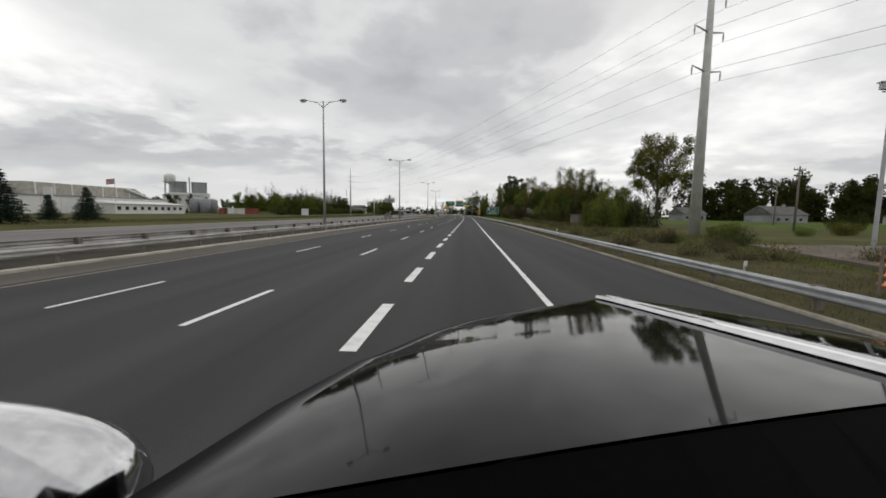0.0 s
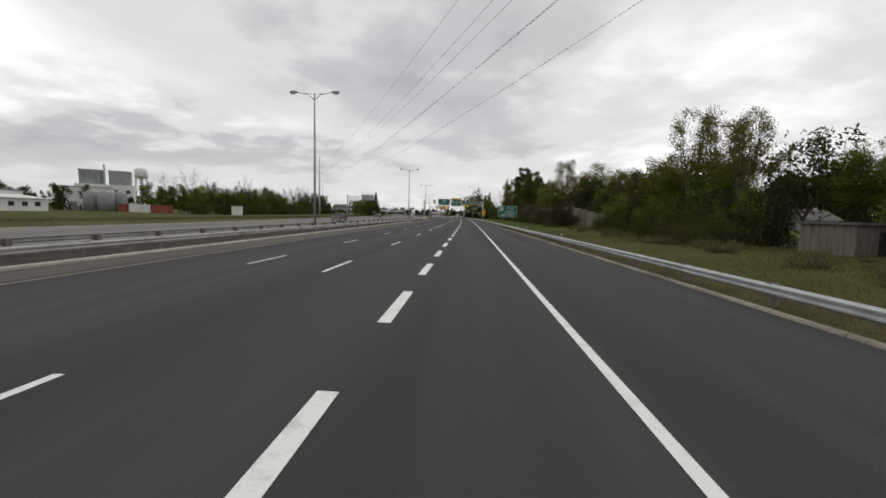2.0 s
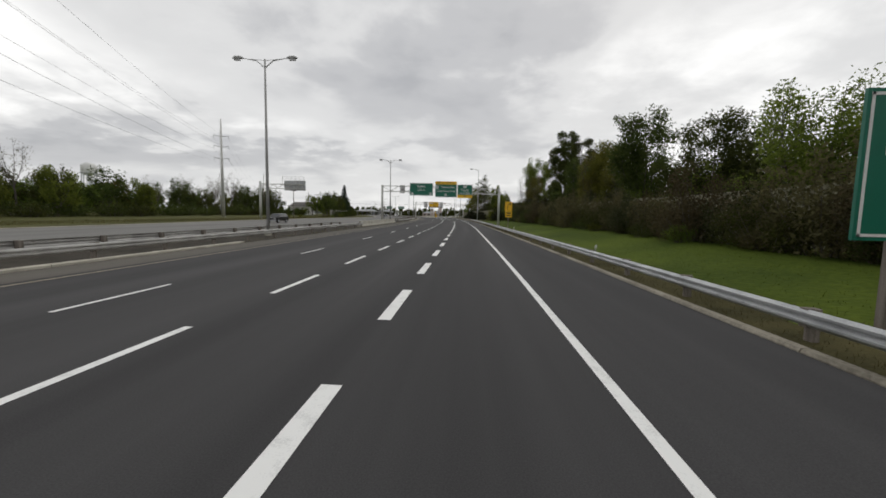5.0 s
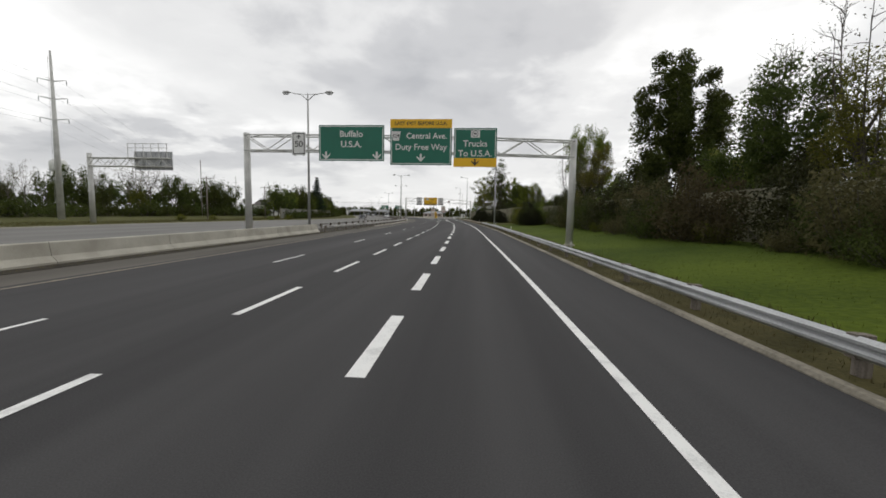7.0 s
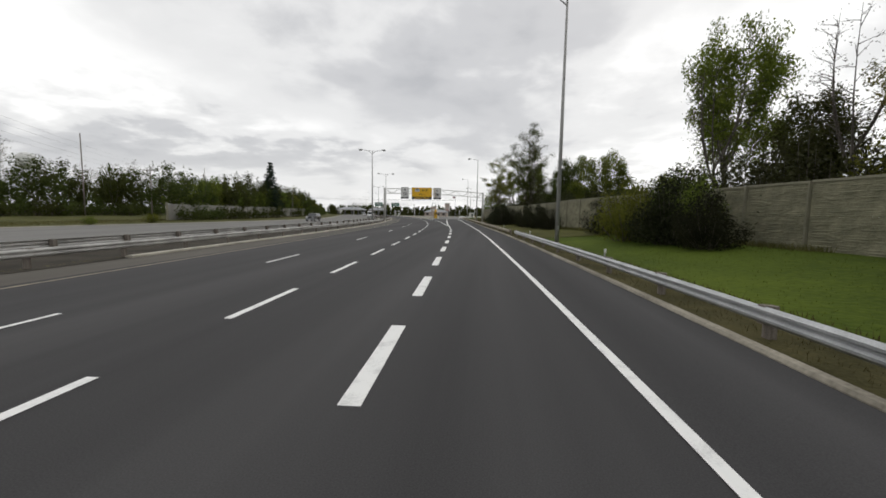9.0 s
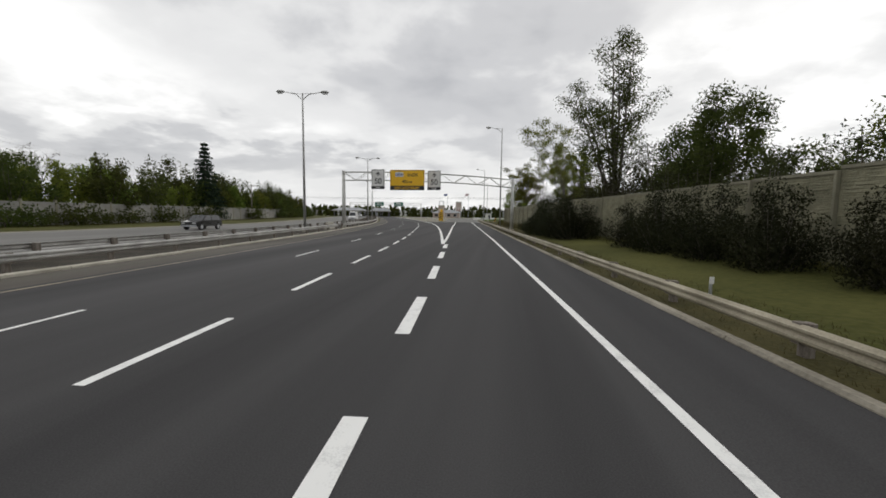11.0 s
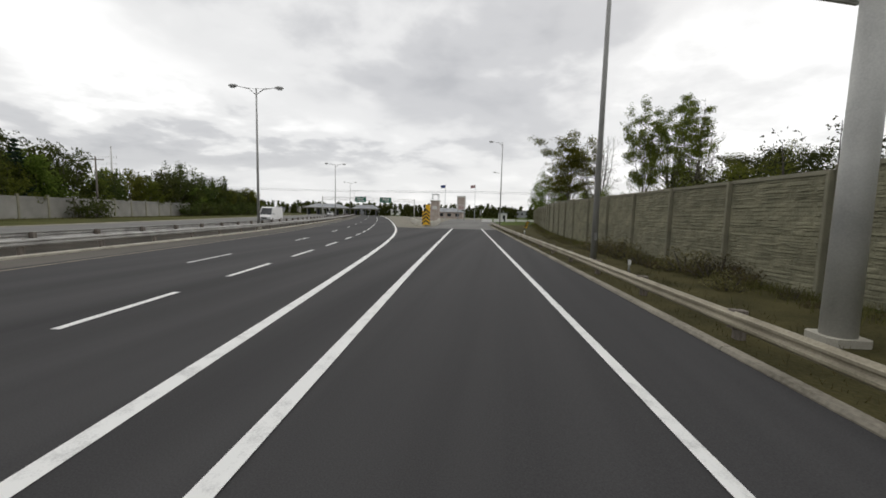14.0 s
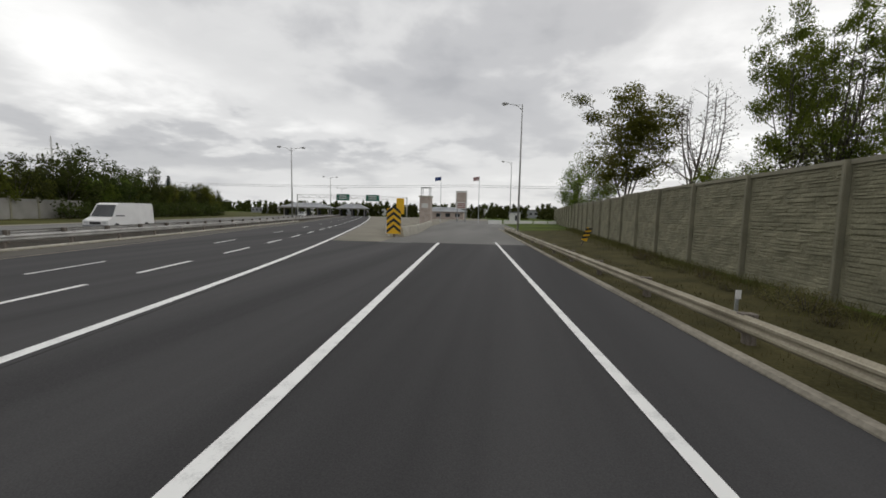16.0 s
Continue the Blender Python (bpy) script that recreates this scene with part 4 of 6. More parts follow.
def open_tree(seed, h, rad, mat, label, leaves, size, stems=4, lean=0.0, crown=0.3, bare=0, heavy=1.0):
    """Several stems that part near the ground and arch outwards, airy sprays of leaves along their outer branches; the last stems may be bare."""
    r = random.Random(seed)
    ob = thing("tree", label, "tree", "roadside trees")
    s, cs, ss, ws = Shape(), [], [], []
    split = h * 0.12
    s.tube([(0, 0, -0.3), (0, 0, split * 0.5), (lean * split, 0, split)], [h * 0.014 * heavy, h * 0.0125 * heavy, h * 0.011 * heavy], 8)
    for k in range(stems):
        ang = k * 2.4 + r.uniform(-0.5, 0.5)
        out = rad * (0.12 if k == 0 else r.uniform(0.35, 0.7))
        top = h * (1.0 if k == 0 else r.uniform(0.72, 0.97))
        leafy = k < stems - bare

        def at(v, a=ang, o=out, z=top, q=r.uniform(0, 6)):
            wob = 0.012 * h * math.sin(5.5 * v + q)
            return Vector((lean * z * v ** 1.4 + math.cos(a) * o * v ** 1.3 + wob, math.sin(a) * o * v ** 1.3 + wob, split * 0.8 + (z - split * 0.8) * v))

        rb = h * 0.0065 * heavy * (1.0 if k == 0 else 0.8)
        s.tube([at(v) for v in (0, 0.2, 0.4, 0.6, 0.8, 1.0)], [rb, rb * 0.85, rb * 0.68, rb * 0.48, rb * 0.28, 0.012], 6, caps=False)
        limbs = 11 if leafy else 14
        for j in range(limbs):
            v = crown + (0.98 - crown) * (j + r.random()) / limbs
            q = at(v)
            a2 = ang + r.uniform(-2.2, 2.2)
            ln = rad * r.uniform(0.25, 0.6) * (1.2 - 0.75 * v) * (1.0 if leafy else 0.6)
            tip = q + Vector((math.cos(a2) * ln, math.sin(a2) * ln, ln * r.uniform(0.2, 1.0)))
            mid = q.lerp(tip, 0.5) - Vector((0, 0, 0.06 * ln))
            s.tube([q, mid, tip], [rb * 0.3 + 0.008, rb * 0.2 + 0.006, 0.006], 4, caps=False)
            for i in range(6):
                u = 0.35 + 0.65 * i / 5
                b0 = q.lerp(tip, u)
                t3 = b0 + Vector((r.uniform(-1, 1), r.uniform(-1, 1), r.uniform(-0.25, 0.8))) * ln * 0.34
                s.tube([b0, t3], [0.012, 0.004], 3, caps=False)
                if leafy:
                    for e, g in ((t3, 1.0), (b0.lerp(t3, 0.5), 0.6)):
                        cs.append(np.array(e))
                        ss.append(np.array([1, 1, 0.7]) * rad * r.uniform(0.05, 0.09))
                        ws.append(g * (0.1 + r.random() ** 2))
    part("trunk", s, M_BARK, ob, smooth=True)
    w = np.array(ws) / sum(ws)
    p, f = leaf_cloud(cs, ss, np.maximum(1, (w * leaves).astype(int)), size, seed)
    part("crown", raw_mesh("crown", p, f, mat), mat, ob)
    return ob


def spruce(seed, h, rad):
    r = random.Random(seed)
    ob = thing("spruce_tree", "dark spruce with drooping tiers of needles", "tree", "spruces")
    part("trunk", Shape().tube([(0, 0, -0.3), (0, 0, h * 0.5), (0, 0, h)], [h * 0.014, h * 0.009, 0.02], 8), M_BARK, ob)
    cs, ss, ns = [], [], []
    tiers = int(h * 1.5)
    for k in range(tiers):
        u = (k + 0.5) / tiers
        for j in range(max(5, int(11 * (1 - u)) + 3)):
            a = j * 2.4 + k
            wide = (rad * (1 - u) ** 0.9 + 0.12) * r.uniform(0.55, 1.08)
            for v in (0.35, 0.65, 0.95):
                cs.append(np.array([math.cos(a) * wide * v, math.sin(a) * wide * v, h * (0.07 + 0.93 * u) - 0.25 * wide * v + r.uniform(-0.1, 0.1)]))
                ss.append(np.array([0.26, 0.26, 0.13]) * (0.6 + wide * 0.25))
                ns.append(26)
    p, f = leaf_cloud(cs, ss, ns, 0.27, seed, 0.5)
    part("crown", raw_mesh("crown", p, f, M_NEEDLE), M_NEEDLE, ob)
    return ob


def shrub(seed, h, rad, mat, label, leaves=4200, size=0.13):
    r = random.Random(seed)
    ob = thing("shrub", label, "shrub", "roadside shrubs")
    s, cs, ss, ns = Shape(), [], [], []
    for k in range(22):
        a, d = r.uniform(0, 6.28), rad * math.sqrt(r.random())
        top = Vector((math.cos(a) * d, math.sin(a) * d, h * (0.95 - 0.6 * (d / rad) ** 2) * r.uniform(0.55, 1.05)))
        s.tube([(top.x * 0.25, top.y * 0.25, -0.15), (top.x * 0.7, top.y * 0.7, top.z * 0.5), top], [0.035, 0.022, 0.006], 4, caps=False)
        for v in (0.35, 0.65, 1.0):
            cs.append(np.array([top.x * (0.4 + 0.6 * v), top.y * (0.4 + 0.6 * v), max(0.15, top.z * v)]))
            ss.append(np.array([0.2 * rad, 0.2 * rad, 0.12 * h]) * (1.15 - 0.45 * v))
            ns.append(leaves // 66)
    tagged(part("stem", s, M_BARK, ob), kind="stuff")
    p, f = leaf_cloud(cs, ss, ns, size, seed)
    p[:, 2] = np.maximum(p[:, 2], 0.02)
    part("foliage", raw_mesh("foliage", p, f, mat), mat, ob)
    return ob


def thicket(seed, h, rad, mat, label, leaves, size):
    """A dense young stand: several thin stems and leaves from the ground to an uneven top."""
    r = random.Random(seed)
    ob = thing("thicket", label, "undergrowth", "undergrowth behind the wall")
    s, cs, ss, ns = Shape(), [], [], []
    for k in range(16):
        a, d = r.uniform(0, 6.28), rad * math.sqrt(r.random())
        x, y, top = math.cos(a) * d, math.sin(a) * d, h * (1.0 - 0.3 * (d / rad) ** 2) * r.uniform(0.6, 1.0)
        s.tube([(x * 0.8, y * 0.8, -0.2), (x, y, top * 0.5), (x * 1.1, y * 1.1, top)], [0.06, 0.04, 0.01], 4, caps=False)
        for v in (0.1, 0.28, 0.45, 0.62, 0.8, 0.97):
            cs.append(np.array([x + r.uniform(-0.4, 0.4), y + r.uniform(-0.4, 0.4), max(0.2, top * v)]))
            ss.append(np.array([0.62, 0.62, 0.085 * h]) * (1.1 - 0.45 * v) * r.uniform(0.8, 1.2))
            ns.append(int(leaves / 96 * (1.25 - 0.5 * v)))
    tagged(part("stem", s, M_BARK, ob), kind="stuff")
    p, f = leaf_cloud(cs, ss, ns, size, seed)
    p[:, 2] = np.maximum(p[:, 2], 0.02)
    part("foliage", raw_mesh("foliage", p, f, mat), mat, ob)
    return ob


T_OAK = tree(1, 14.0, 4.2, M_LEAF, "tall broadleaf tree with mid-green leaves and an uneven crown", 24000, 0.2, 0.2, full=0.6)
T_POPLAR = tree(2, 18.0, 3.0, M_LEAF_DARK, "tall dark green poplar with a narrow crown", 26000, 0.1, 0.24, full=0.9)
T_THIN = tree(3, 15.0, 3.2, M_LEAF_YELLOW, "slender tree with thin yellowing leaves", 11000, 0.25, 0.16, full=0.6)
T_BARE = tree(4, 14.0, 3.4, M_LEAF_BROWN, "nearly bare tree with grey branches and few leaves", 700, 0.3, 0.12, True)
T_ROUND = tree(5, 9.0, 3.4, M_LEAF, "low round broadleaf tree, dense green", 13000, 0.12, 0.17, full=0.8)
T_DARK = tree(6, 11.0, 3.6, M_LEAF_DARK, "dark green broadleaf tree, dense crown", 15000, 0.1, 0.21, full=0.8)
T_AUTUMN = tree(8, 11.0, 3.0, M_LEAF_YELLOW, "broadleaf tree turning yellow-green", 11000, 0.16, 0.145, full=0.5)
T_LEAN = open_tree(9, 19.0, 7.0, M_LEAF_DARK, "large olive-green tree with heavy spreading limbs", 17000, 0.19, 7, -0.1, 0.27, heavy=1.9)
T_ASH = open_tree(31, 15.5, 5.4, M_LEAF_FRESH, "slender leaning tree with airy fresh yellow-green leaves", 11000, 0.17, 5, -0.24, 0.36)
T_BROAD = open_tree(32, 18.5, 6.6, M_LEAF, "broad airy green tree with several visible limbs", 20000, 0.22, 6, 0.0, 0.22)
T_HALF = open_tree(33, 20.5, 5.6, M_LEAF, "tall many-stemmed tree, half of its stems bare", 15000, 0.2, 8, 0.0, 0.2, 4)
F_BARE = tree(27, 14.0, 3.4, M_LEAF_BROWN, "nearly bare grey tree in a distant belt", 500, 0.3, 0.2, True, twigs=0)
F_ROUND = tree(21, 9.0, 3.6, M_LEAF, "round green tree in a distant belt", 2800, 0.08, 0.39, twigs=0, full=1.0)
F_DARK = tree(22, 11.0, 3.8, M_LEAF_DARK, "dark green tree in a distant belt", 3000, 0.08, 0.41, twigs=0, full=1.0)
F_AUTUMN = tree(23, 11.0, 3.2, M_LEAF_YELLOW, "yellowing tree in a distant belt", 3000, 0.1, 0.34, twigs=0, full=0.7)
S_NEAR = shrub(17, 3.6, 1.75, M_LEAF_SHADED, "large dense dark bush between guardrail and wall, shade put into its leaf colour", 12000, 0.105)
S_GREEN = shrub(11, 3.4, 2.3, M_LEAF_DARK, "dense dark green shrub in front of the wall", 4200, 0.13)
S_BROWN = shrub(12, 2.8, 2.2, M_LEAF_BROWN, "brownish tangled shrub with thin leaves", 4200, 0.125)
S_TALL = shrub(24, 4.3, 2.1, M_LEAF_BROWN, "tall brownish shrub grown up to the wall's top", 4600, 0.17)
S_DUSK = shrub(25, 4.1, 2.2, M_LEAF_DUSK, "tall dark tangled shrub before the wall", 4600, 0.17)
S_FLOWER = shrub(26, 0.55, 0.5, M_WHITE_FLOWER, "low plant with white flowers in the grass", 260, 0.06)
S_MID = shrub(13, 2.4, 1.8, M_LEAF, "mid-green rounded shrub on the grass", 4200, 0.11)
S_LOW = shrub(14, 1.1, 1.1, M_WEED, "low clump of dry yellow weeds", 1000, 0.09)
S_WEED = shrub(34, 1.0, 0.9, M_LEAF_BROWN, "tall brown weeds at the foot of the wall", 1100, 0.07)
S_FAR = shrub(16, 3.0, 2.3, M_LEAF_DARK, "dark shrub in the undergrowth of a belt", 900, 0.3)
K_NEAR = thicket(20, 7.0, 2.6, M_LEAF_DUSK, "dense dark young trees just behind the wall", 8000, 0.14)
K_DARK = thicket(18, 8.0, 3.0, M_LEAF_DUSK, "dense dark undergrowth of young trees", 3800, 0.28)
K_GREEN = thicket(19, 7.0, 2.8, M_LEAF, "dense green undergrowth of young trees", 3800, 0.26)
SPRUCE = spruce(15, 13.0, 3.0)
used = set()


def plant(kind, x, y, h=1.0, z=None, wide=None, turn=None):
    """h: height as a share of the pattern's own height."""
    zz = land(x, y) - 0.05 if z is None else z
    w = h if wide is None else wide
    chance = rng.uniform(0, 360)
    m = pose(x, y, zz, 0, 0, chance if turn is None else turn)
    if kind.name not in used:
        used.add(kind.name)
        kind.scale = (w, w, h)
        kind.matrix_basis = m @ Matrix.Diagonal((w, w, h, 1))
        return kind
    o = copy_thing(kind, m)
    o.scale = (w, w, h)
    return o


HEIGHT = {T_OAK.name: 14.0, T_POPLAR.name: 18.0, T_THIN.name: 15.0, T_BARE.name: 14.0, T_ROUND.name: 9.0, T_DARK.name: 11.0, T_AUTUMN.name: 11.0}
# single trees that stand out beside the road: pattern, x, y, height, and where it is unusual the crown's width as a share of the pattern's
for kind, x, y, h, *w in ((T_OAK, 34.0, 71.0, 17.5, 1.25), (T_THIN, 30.0, 99.0, 14.0), (T_OAK, 30.5, 82.0, 8.5), (T_AUTUMN, 25.5, 129.0, 12.5), (T_ROUND, 26.5, 94.0, 7.5), (T_AUTUMN, 26.0, 105.0, 10.5),
                          (T_AUTUMN, 25.5, 112.5, 9.0), (T_THIN, 26.0, 117.0, 10.0), (T_OAK, 27.5, 121.0, 10.5), (T_BARE, 25.0, 115.0, 10.5),
                          (T_THIN, 24.5, 149.0, 16.5), (T_AUTUMN, 24.0, 141.0, 11.5), (T_AUTUMN, 25.0, 134.5, 11.5), (T_THIN, 24.0, 130.0, 10.5), (T_DARK, 24.5, 126.0, 9.5),
                          (T_DARK, 22.5, 181.0, 15.0), (T_ROUND, 23.0, 159.0, 11.0), (T_DARK, 24.0, 170.0, 12.0), (T_POPLAR, 27.5, 241.0, 25.5, 1.6), (T_POPLAR, 33.5, 244.0, 24.0, 1.6), (T_DARK, 24.0, 215.0, 14.0),
                          (T_BARE, 31.0, 225.0, 21.5), (T_OAK, 25.5, 199.0, 15.5, 1.15), (T_AUTUMN, 24.0, 208.0, 12.0), (T_THIN, 24.0, 204.0, 14.0), (T_BARE, 24.5, 209.0, 17.5),
                          (T_THIN, 23.5, 192.0, 13.0), (T_OAK, 26.0, 277.5, 24.5, 1.25), (T_DARK, 22.5, 261.0, 11.0), (T_BARE, 21.0, 270.0, 17.0), (T_BARE, 21.0, 256.0, 15.0), (T_THIN, 21.5, 251.0, 14.5), (T_ROUND, 24.5, 248.0, 9.0),
                          (T_OAK, 14.5, 284.0, 11.0), (T_DARK, 14.5, 309.0, 11.0), (T_DARK, 14.0, 302.0, 12.0), (T_ROUND, 2.5, 407.0, 11.0),
                          (T_BARE, 6.0, 379.0, 13.0), (T_BARE, 9.5, 389.0, 17.0), (T_BARE, 24.5, 390.0, 20.0), (T_BARE, 27.0, 393.0, 19.0), (T_BARE, 18.5, 384.0, 18.5), (T_DARK, 15.0, 356.0, 8.5, 1.0), (T_DARK, 18.5, 357.0, 9.0, 1.0), (T_ROUND, 12.0, 350.0, 7.5), (T_ROUND, 5.0, 372.0, 6.0)):
    k = h / HEIGHT[kind.name]
    plant(kind, x, y, k, wide=w[0] if w else min(1.25, max(0.8, k)))

# the wood on the right-hand side, behind the wall
plant(T_ASH, 6.7, 328.0, turn=0)
plant(T_LEAN, 8.6, 310.8, 1.0, turn=0)
plant(T_BROAD, 5.0, 396.0, 0.98, wide=1.4, turn=40)
plant(T_BROAD, 14.2, 382.0, 1.06, wide=0.74, turn=190)
plant(T_HALF, 19.0, 384.0, 1.03, turn=0)
plant(T_HALF, 19.5, 377.0, 0.9, turn=120)
plant(K_GREEN, 11.0, 376.0, 0.85)
plant(K_GREEN, 15.5, 373.0, 1.15)
plant(K_GREEN, 9.0, 382.0, 0.85)
for x, y, h in ((9.6, 313.0, 1.25), (8.4, 317.0, 1.05), (11.5, 308.0, 1.45), (7.2, 321.0, 0.95)):
    plant(K_NEAR, x, y, h)
woods = [(84, 105, 22, 32, 8, (F_ROUND, F_DARK, T_THIN, F_AUTUMN), 0.7, 0.95), (100, 190, 25, 40, 20, (F_ROUND, F_DARK, F_ROUND, F_AUTUMN), 0.6, 0.9),
         (186, 260, 24, 38, 15, (F_DARK, F_ROUND, F_AUTUMN), 0.6, 0.9), (260, 330, 18, 30, 14, (F_DARK, F_ROUND, F_ROUND), 0.55, 0.8), (336, 400, 11, 22, 6, (T_ROUND, T_DARK, T_AUTUMN), 0.4, 0.55)]
for y0, y1, x0, x1, n, kinds, a, b in woods:
    for k in range(n):
        y = y0 + (y1 - y0) * (k + rng.random()) / n
        x = rng.uniform(x0, x1)
        if y > 100 and x < wall_x(y) + 3.5:
            x = wall_x(y) + 3.5 + rng.uniform(0, 5)
        plant(kinds[int(rng.integers(len(kinds)))], x, y, rng.uniform(a, b))
# undergrowth that closes the wood down to the ground
for k, y in enumerate(np.arange(61, 106, 2.9)):
    for j, x in enumerate((20.8, 25.5, 30.5)):
        x, yy = x + rng.uniform(-0.8, 1.6), y + rng.uniform(-1, 1)
        if x < 0.79 * (yy - 54) or (x > 1.03 * (yy - 51) and x < 0.8 * (yy - 26)):
            plant((K_GREEN, K_DARK, K_GREEN)[(k + j) % 3], x, yy, rng.uniform(0.55, 0.85) if j == 0 else rng.uniform(0.6, 0.8) if y < 92 else rng.uniform(0.85, 1.1))
for k, y in enumerate(np.arange(107, 262, 3.9)):
    plant((K_DARK, K_GREEN, K_DARK)[k % 3], wall_x(y) + 3.4 + rng.uniform(0, 1.2), y, rng.uniform(0.75, 1.1))
    if k % 2 or y < 180:
        plant(K_DARK, wall_x(y) + 8.0 + rng.uniform(0, 3), y, rng.uniform(1.05, 1.4), wide=1.25)
for k, y in enumerate(np.arange(263, 322, 4.6)):
    plant(K_NEAR, wall_x(y) + 4.2 + rng.uniform(0, 1.6), y, rng.uniform(0.85, 1.2))
for y, h in ((327, 0.9), (333, 0.95), (340, 0.85), (349, 0.7), (361, 0.7), (369, 0.62), (379, 0.6), (388, 0.66), (398, 0.7), (407, 0.66), (418, 0.6), (430, 0.62)):
    plant(K_NEAR if y < 352 else (K_GREEN, K_DARK)[int(y) % 2], wall_x(y) + 4.0, y, h)
# understorey and shrubs on the bank
for y in np.arange(80, 106, 3.2):
    plant((S_GREEN, S_BROWN, S_GREEN)[int(rng.integers(3))], 17.6 + rng.uniform(-1.2, 1.2), y, rng.uniform(0.55, 0.95))
for k, y in enumerate(np.arange(118.0, 224, 2.4)):
    plant((S_TALL, S_DUSK, S_TALL, S_TALL, S_GREEN)[k % 5], wall_x(y) - 2.4 + rng.uniform(-1.6, 0.8), y + rng.uniform(-0.9, 0.9), rng.uniform(0.55, 1.15) if y < 135 else rng.uniform(0.85, 1.3))
for k, y in enumerate(np.arange(119.0, 224, 5.5)):
    plant((S_BROWN, S_MID, S_GREEN)[k % 3], wall_x(y) - 4.6 + rng.uniform(-0.7, 0.7), y, rng.uniform(0.4, 0.75))
for k, y in enumerate(np.arange(224.5, 242, 2.2)):
    plant((S_DUSK, S_GREEN, S_TALL)[k % 3], wall_x(y) - 2.8 + rng.uniform(-1.2, 0.7), y, rng.uniform(1.0, 1.25) * (1.2 if k % 3 == 1 else 1.0))
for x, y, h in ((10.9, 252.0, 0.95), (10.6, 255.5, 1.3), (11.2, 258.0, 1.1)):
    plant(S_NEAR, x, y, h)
for x, y, h in ((9.4, 259.5, 2.0), (11.8, 256.5, 2.1)):
    plant(S_MID, x, y, h, wide=1.35)
# tall dry weeds at the wall's foot
for k, y in enumerate(np.arange(322, 366, 1.15)):
    plant((S_WEED, S_LOW, S_LOW)[k % 3], wall_x(y) - rng.uniform(0.4, 1.7), y, rng.uniform(0.35, 1.0) * (1.2 if 330 < y < 343 else 0.65))
plant(S_FLOWER, 10.4, 117.8, 0.8, wide=1.1)
plant(S_BROWN, 13.6, 258.5, 0.75)
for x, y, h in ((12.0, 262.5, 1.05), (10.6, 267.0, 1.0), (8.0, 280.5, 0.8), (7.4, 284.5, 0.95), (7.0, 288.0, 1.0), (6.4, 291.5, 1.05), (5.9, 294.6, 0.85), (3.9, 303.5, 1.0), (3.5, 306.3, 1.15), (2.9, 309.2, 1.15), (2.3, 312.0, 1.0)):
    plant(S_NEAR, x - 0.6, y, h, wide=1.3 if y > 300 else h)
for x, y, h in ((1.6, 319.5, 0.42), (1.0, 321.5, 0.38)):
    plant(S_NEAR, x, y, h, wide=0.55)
for k in range(34):
    y = rng.uniform(-10, 60)
    plant(S_LOW, ex(y) + kerb_r(y) + rng.uniform(3.0, 10.0), y, rng.uniform(0.5, 1.1))
for k in range(40):
    y = rng.uniform(60, 110)
    plant(S_LOW, ex(y) + kerb_r(y) + rng.uniform(6.0, 12.0), y, rng.uniform(0.4, 0.9))
for x, y, h in ( (24.0, 38.0, 0.6), (29.0, 44.0, 0.7), (35.0, 42.0, 0.55), (42.0, 45.0, 0.8), (58.0, 62.0, 1.1), (66.0, 58.0, 1.0), (75.0, 60.0, 1.2)):
    plant(S_GREEN if y > 55 else S_MID, x, y, h)
for x, y, h in ((16.6, 25.5, 0.5), (18.6, 27.0, 0.42), (15.0, 29.0, 0.35)):
    plant(S_GREEN, x, y, h)

# left-hand side: belts beyond the opposite carriageway
belts = [(176, 236, -108, -84, 30, (F_ROUND, F_DARK, F_ROUND, F_AUTUMN, F_BARE), 0.85, 1.2), (232, 300, -150, -102, 24, (F_ROUND, F_DARK, F_BARE, F_DARK), 0.7, 0.95), (290, 360, -150, -104, 26, (F_BARE, F_DARK, F_BARE, F_DARK), 1.1, 1.45),
         (325, 425, -96, -72, 14, (F_ROUND, F_DARK, F_ROUND, F_DARK), 0.95, 1.35), (400, 470, -110, -84, 18, (F_ROUND, F_DARK), 0.6, 0.9)]
for y0, y1, x0, x1, n, kinds, a, b in belts:
    for k in range(n):
        y = y0 + (y1 - y0) * (k + rng.random()) / n
        x = rng.uniform(x0, x1)
        if y > 300:
            x = min(x, mx(y) - 58 - rng.uniform(0, 6))
        plant(kinds[int(rng.integers(len(kinds)))], x, y, rng.uniform(a, b), 0.0)
plant(SPRUCE, -69.5, 349.0, 1.35, 0.0, 1.5)
plant(SPRUCE, -75.0, 362.0, 0.85, 0.0)
plant(SPRUCE, -104.0, 440.0, 0.85, 0.0)
for x, y, h in ((-62.0, 54.0, 0.3), (-58.5, 56.5, 0.4), (-55.0, 42.5, 0.5)):
    plant(SPRUCE, x, y, h, 0.0, h * 1.9)
for y, h in ((298, 1.1), (301.5, 0.8), (305, 1.2), (308, 0.9), (313, 1.3), (317, 0.8), (322, 1.0), (330, 1.2), (341, 1.5), (368, 1.5), *((yy, 1.3 + 0.4 * rng.random()) for yy in range(397, 452, 4))):
    plant(S_FAR, mx(y) - 53.0, y, h, 0.0)
for k, y in enumerate(np.arange(300, 455, 4.6)):
    plant((F_DARK, F_ROUND, F_DARK, F_ROUND, F_ROUND)[k % 5], mx(y) - 58.5 + rng.uniform(-1, 1), y, rng.uniform(0.75, 1.1), 0.0)
for y in np.arange(255, 300, 9.0):
    plant(S_MID, -52 + rng.uniform(-8, 4), y, rng.uniform(0.4, 0.7), 0.0)


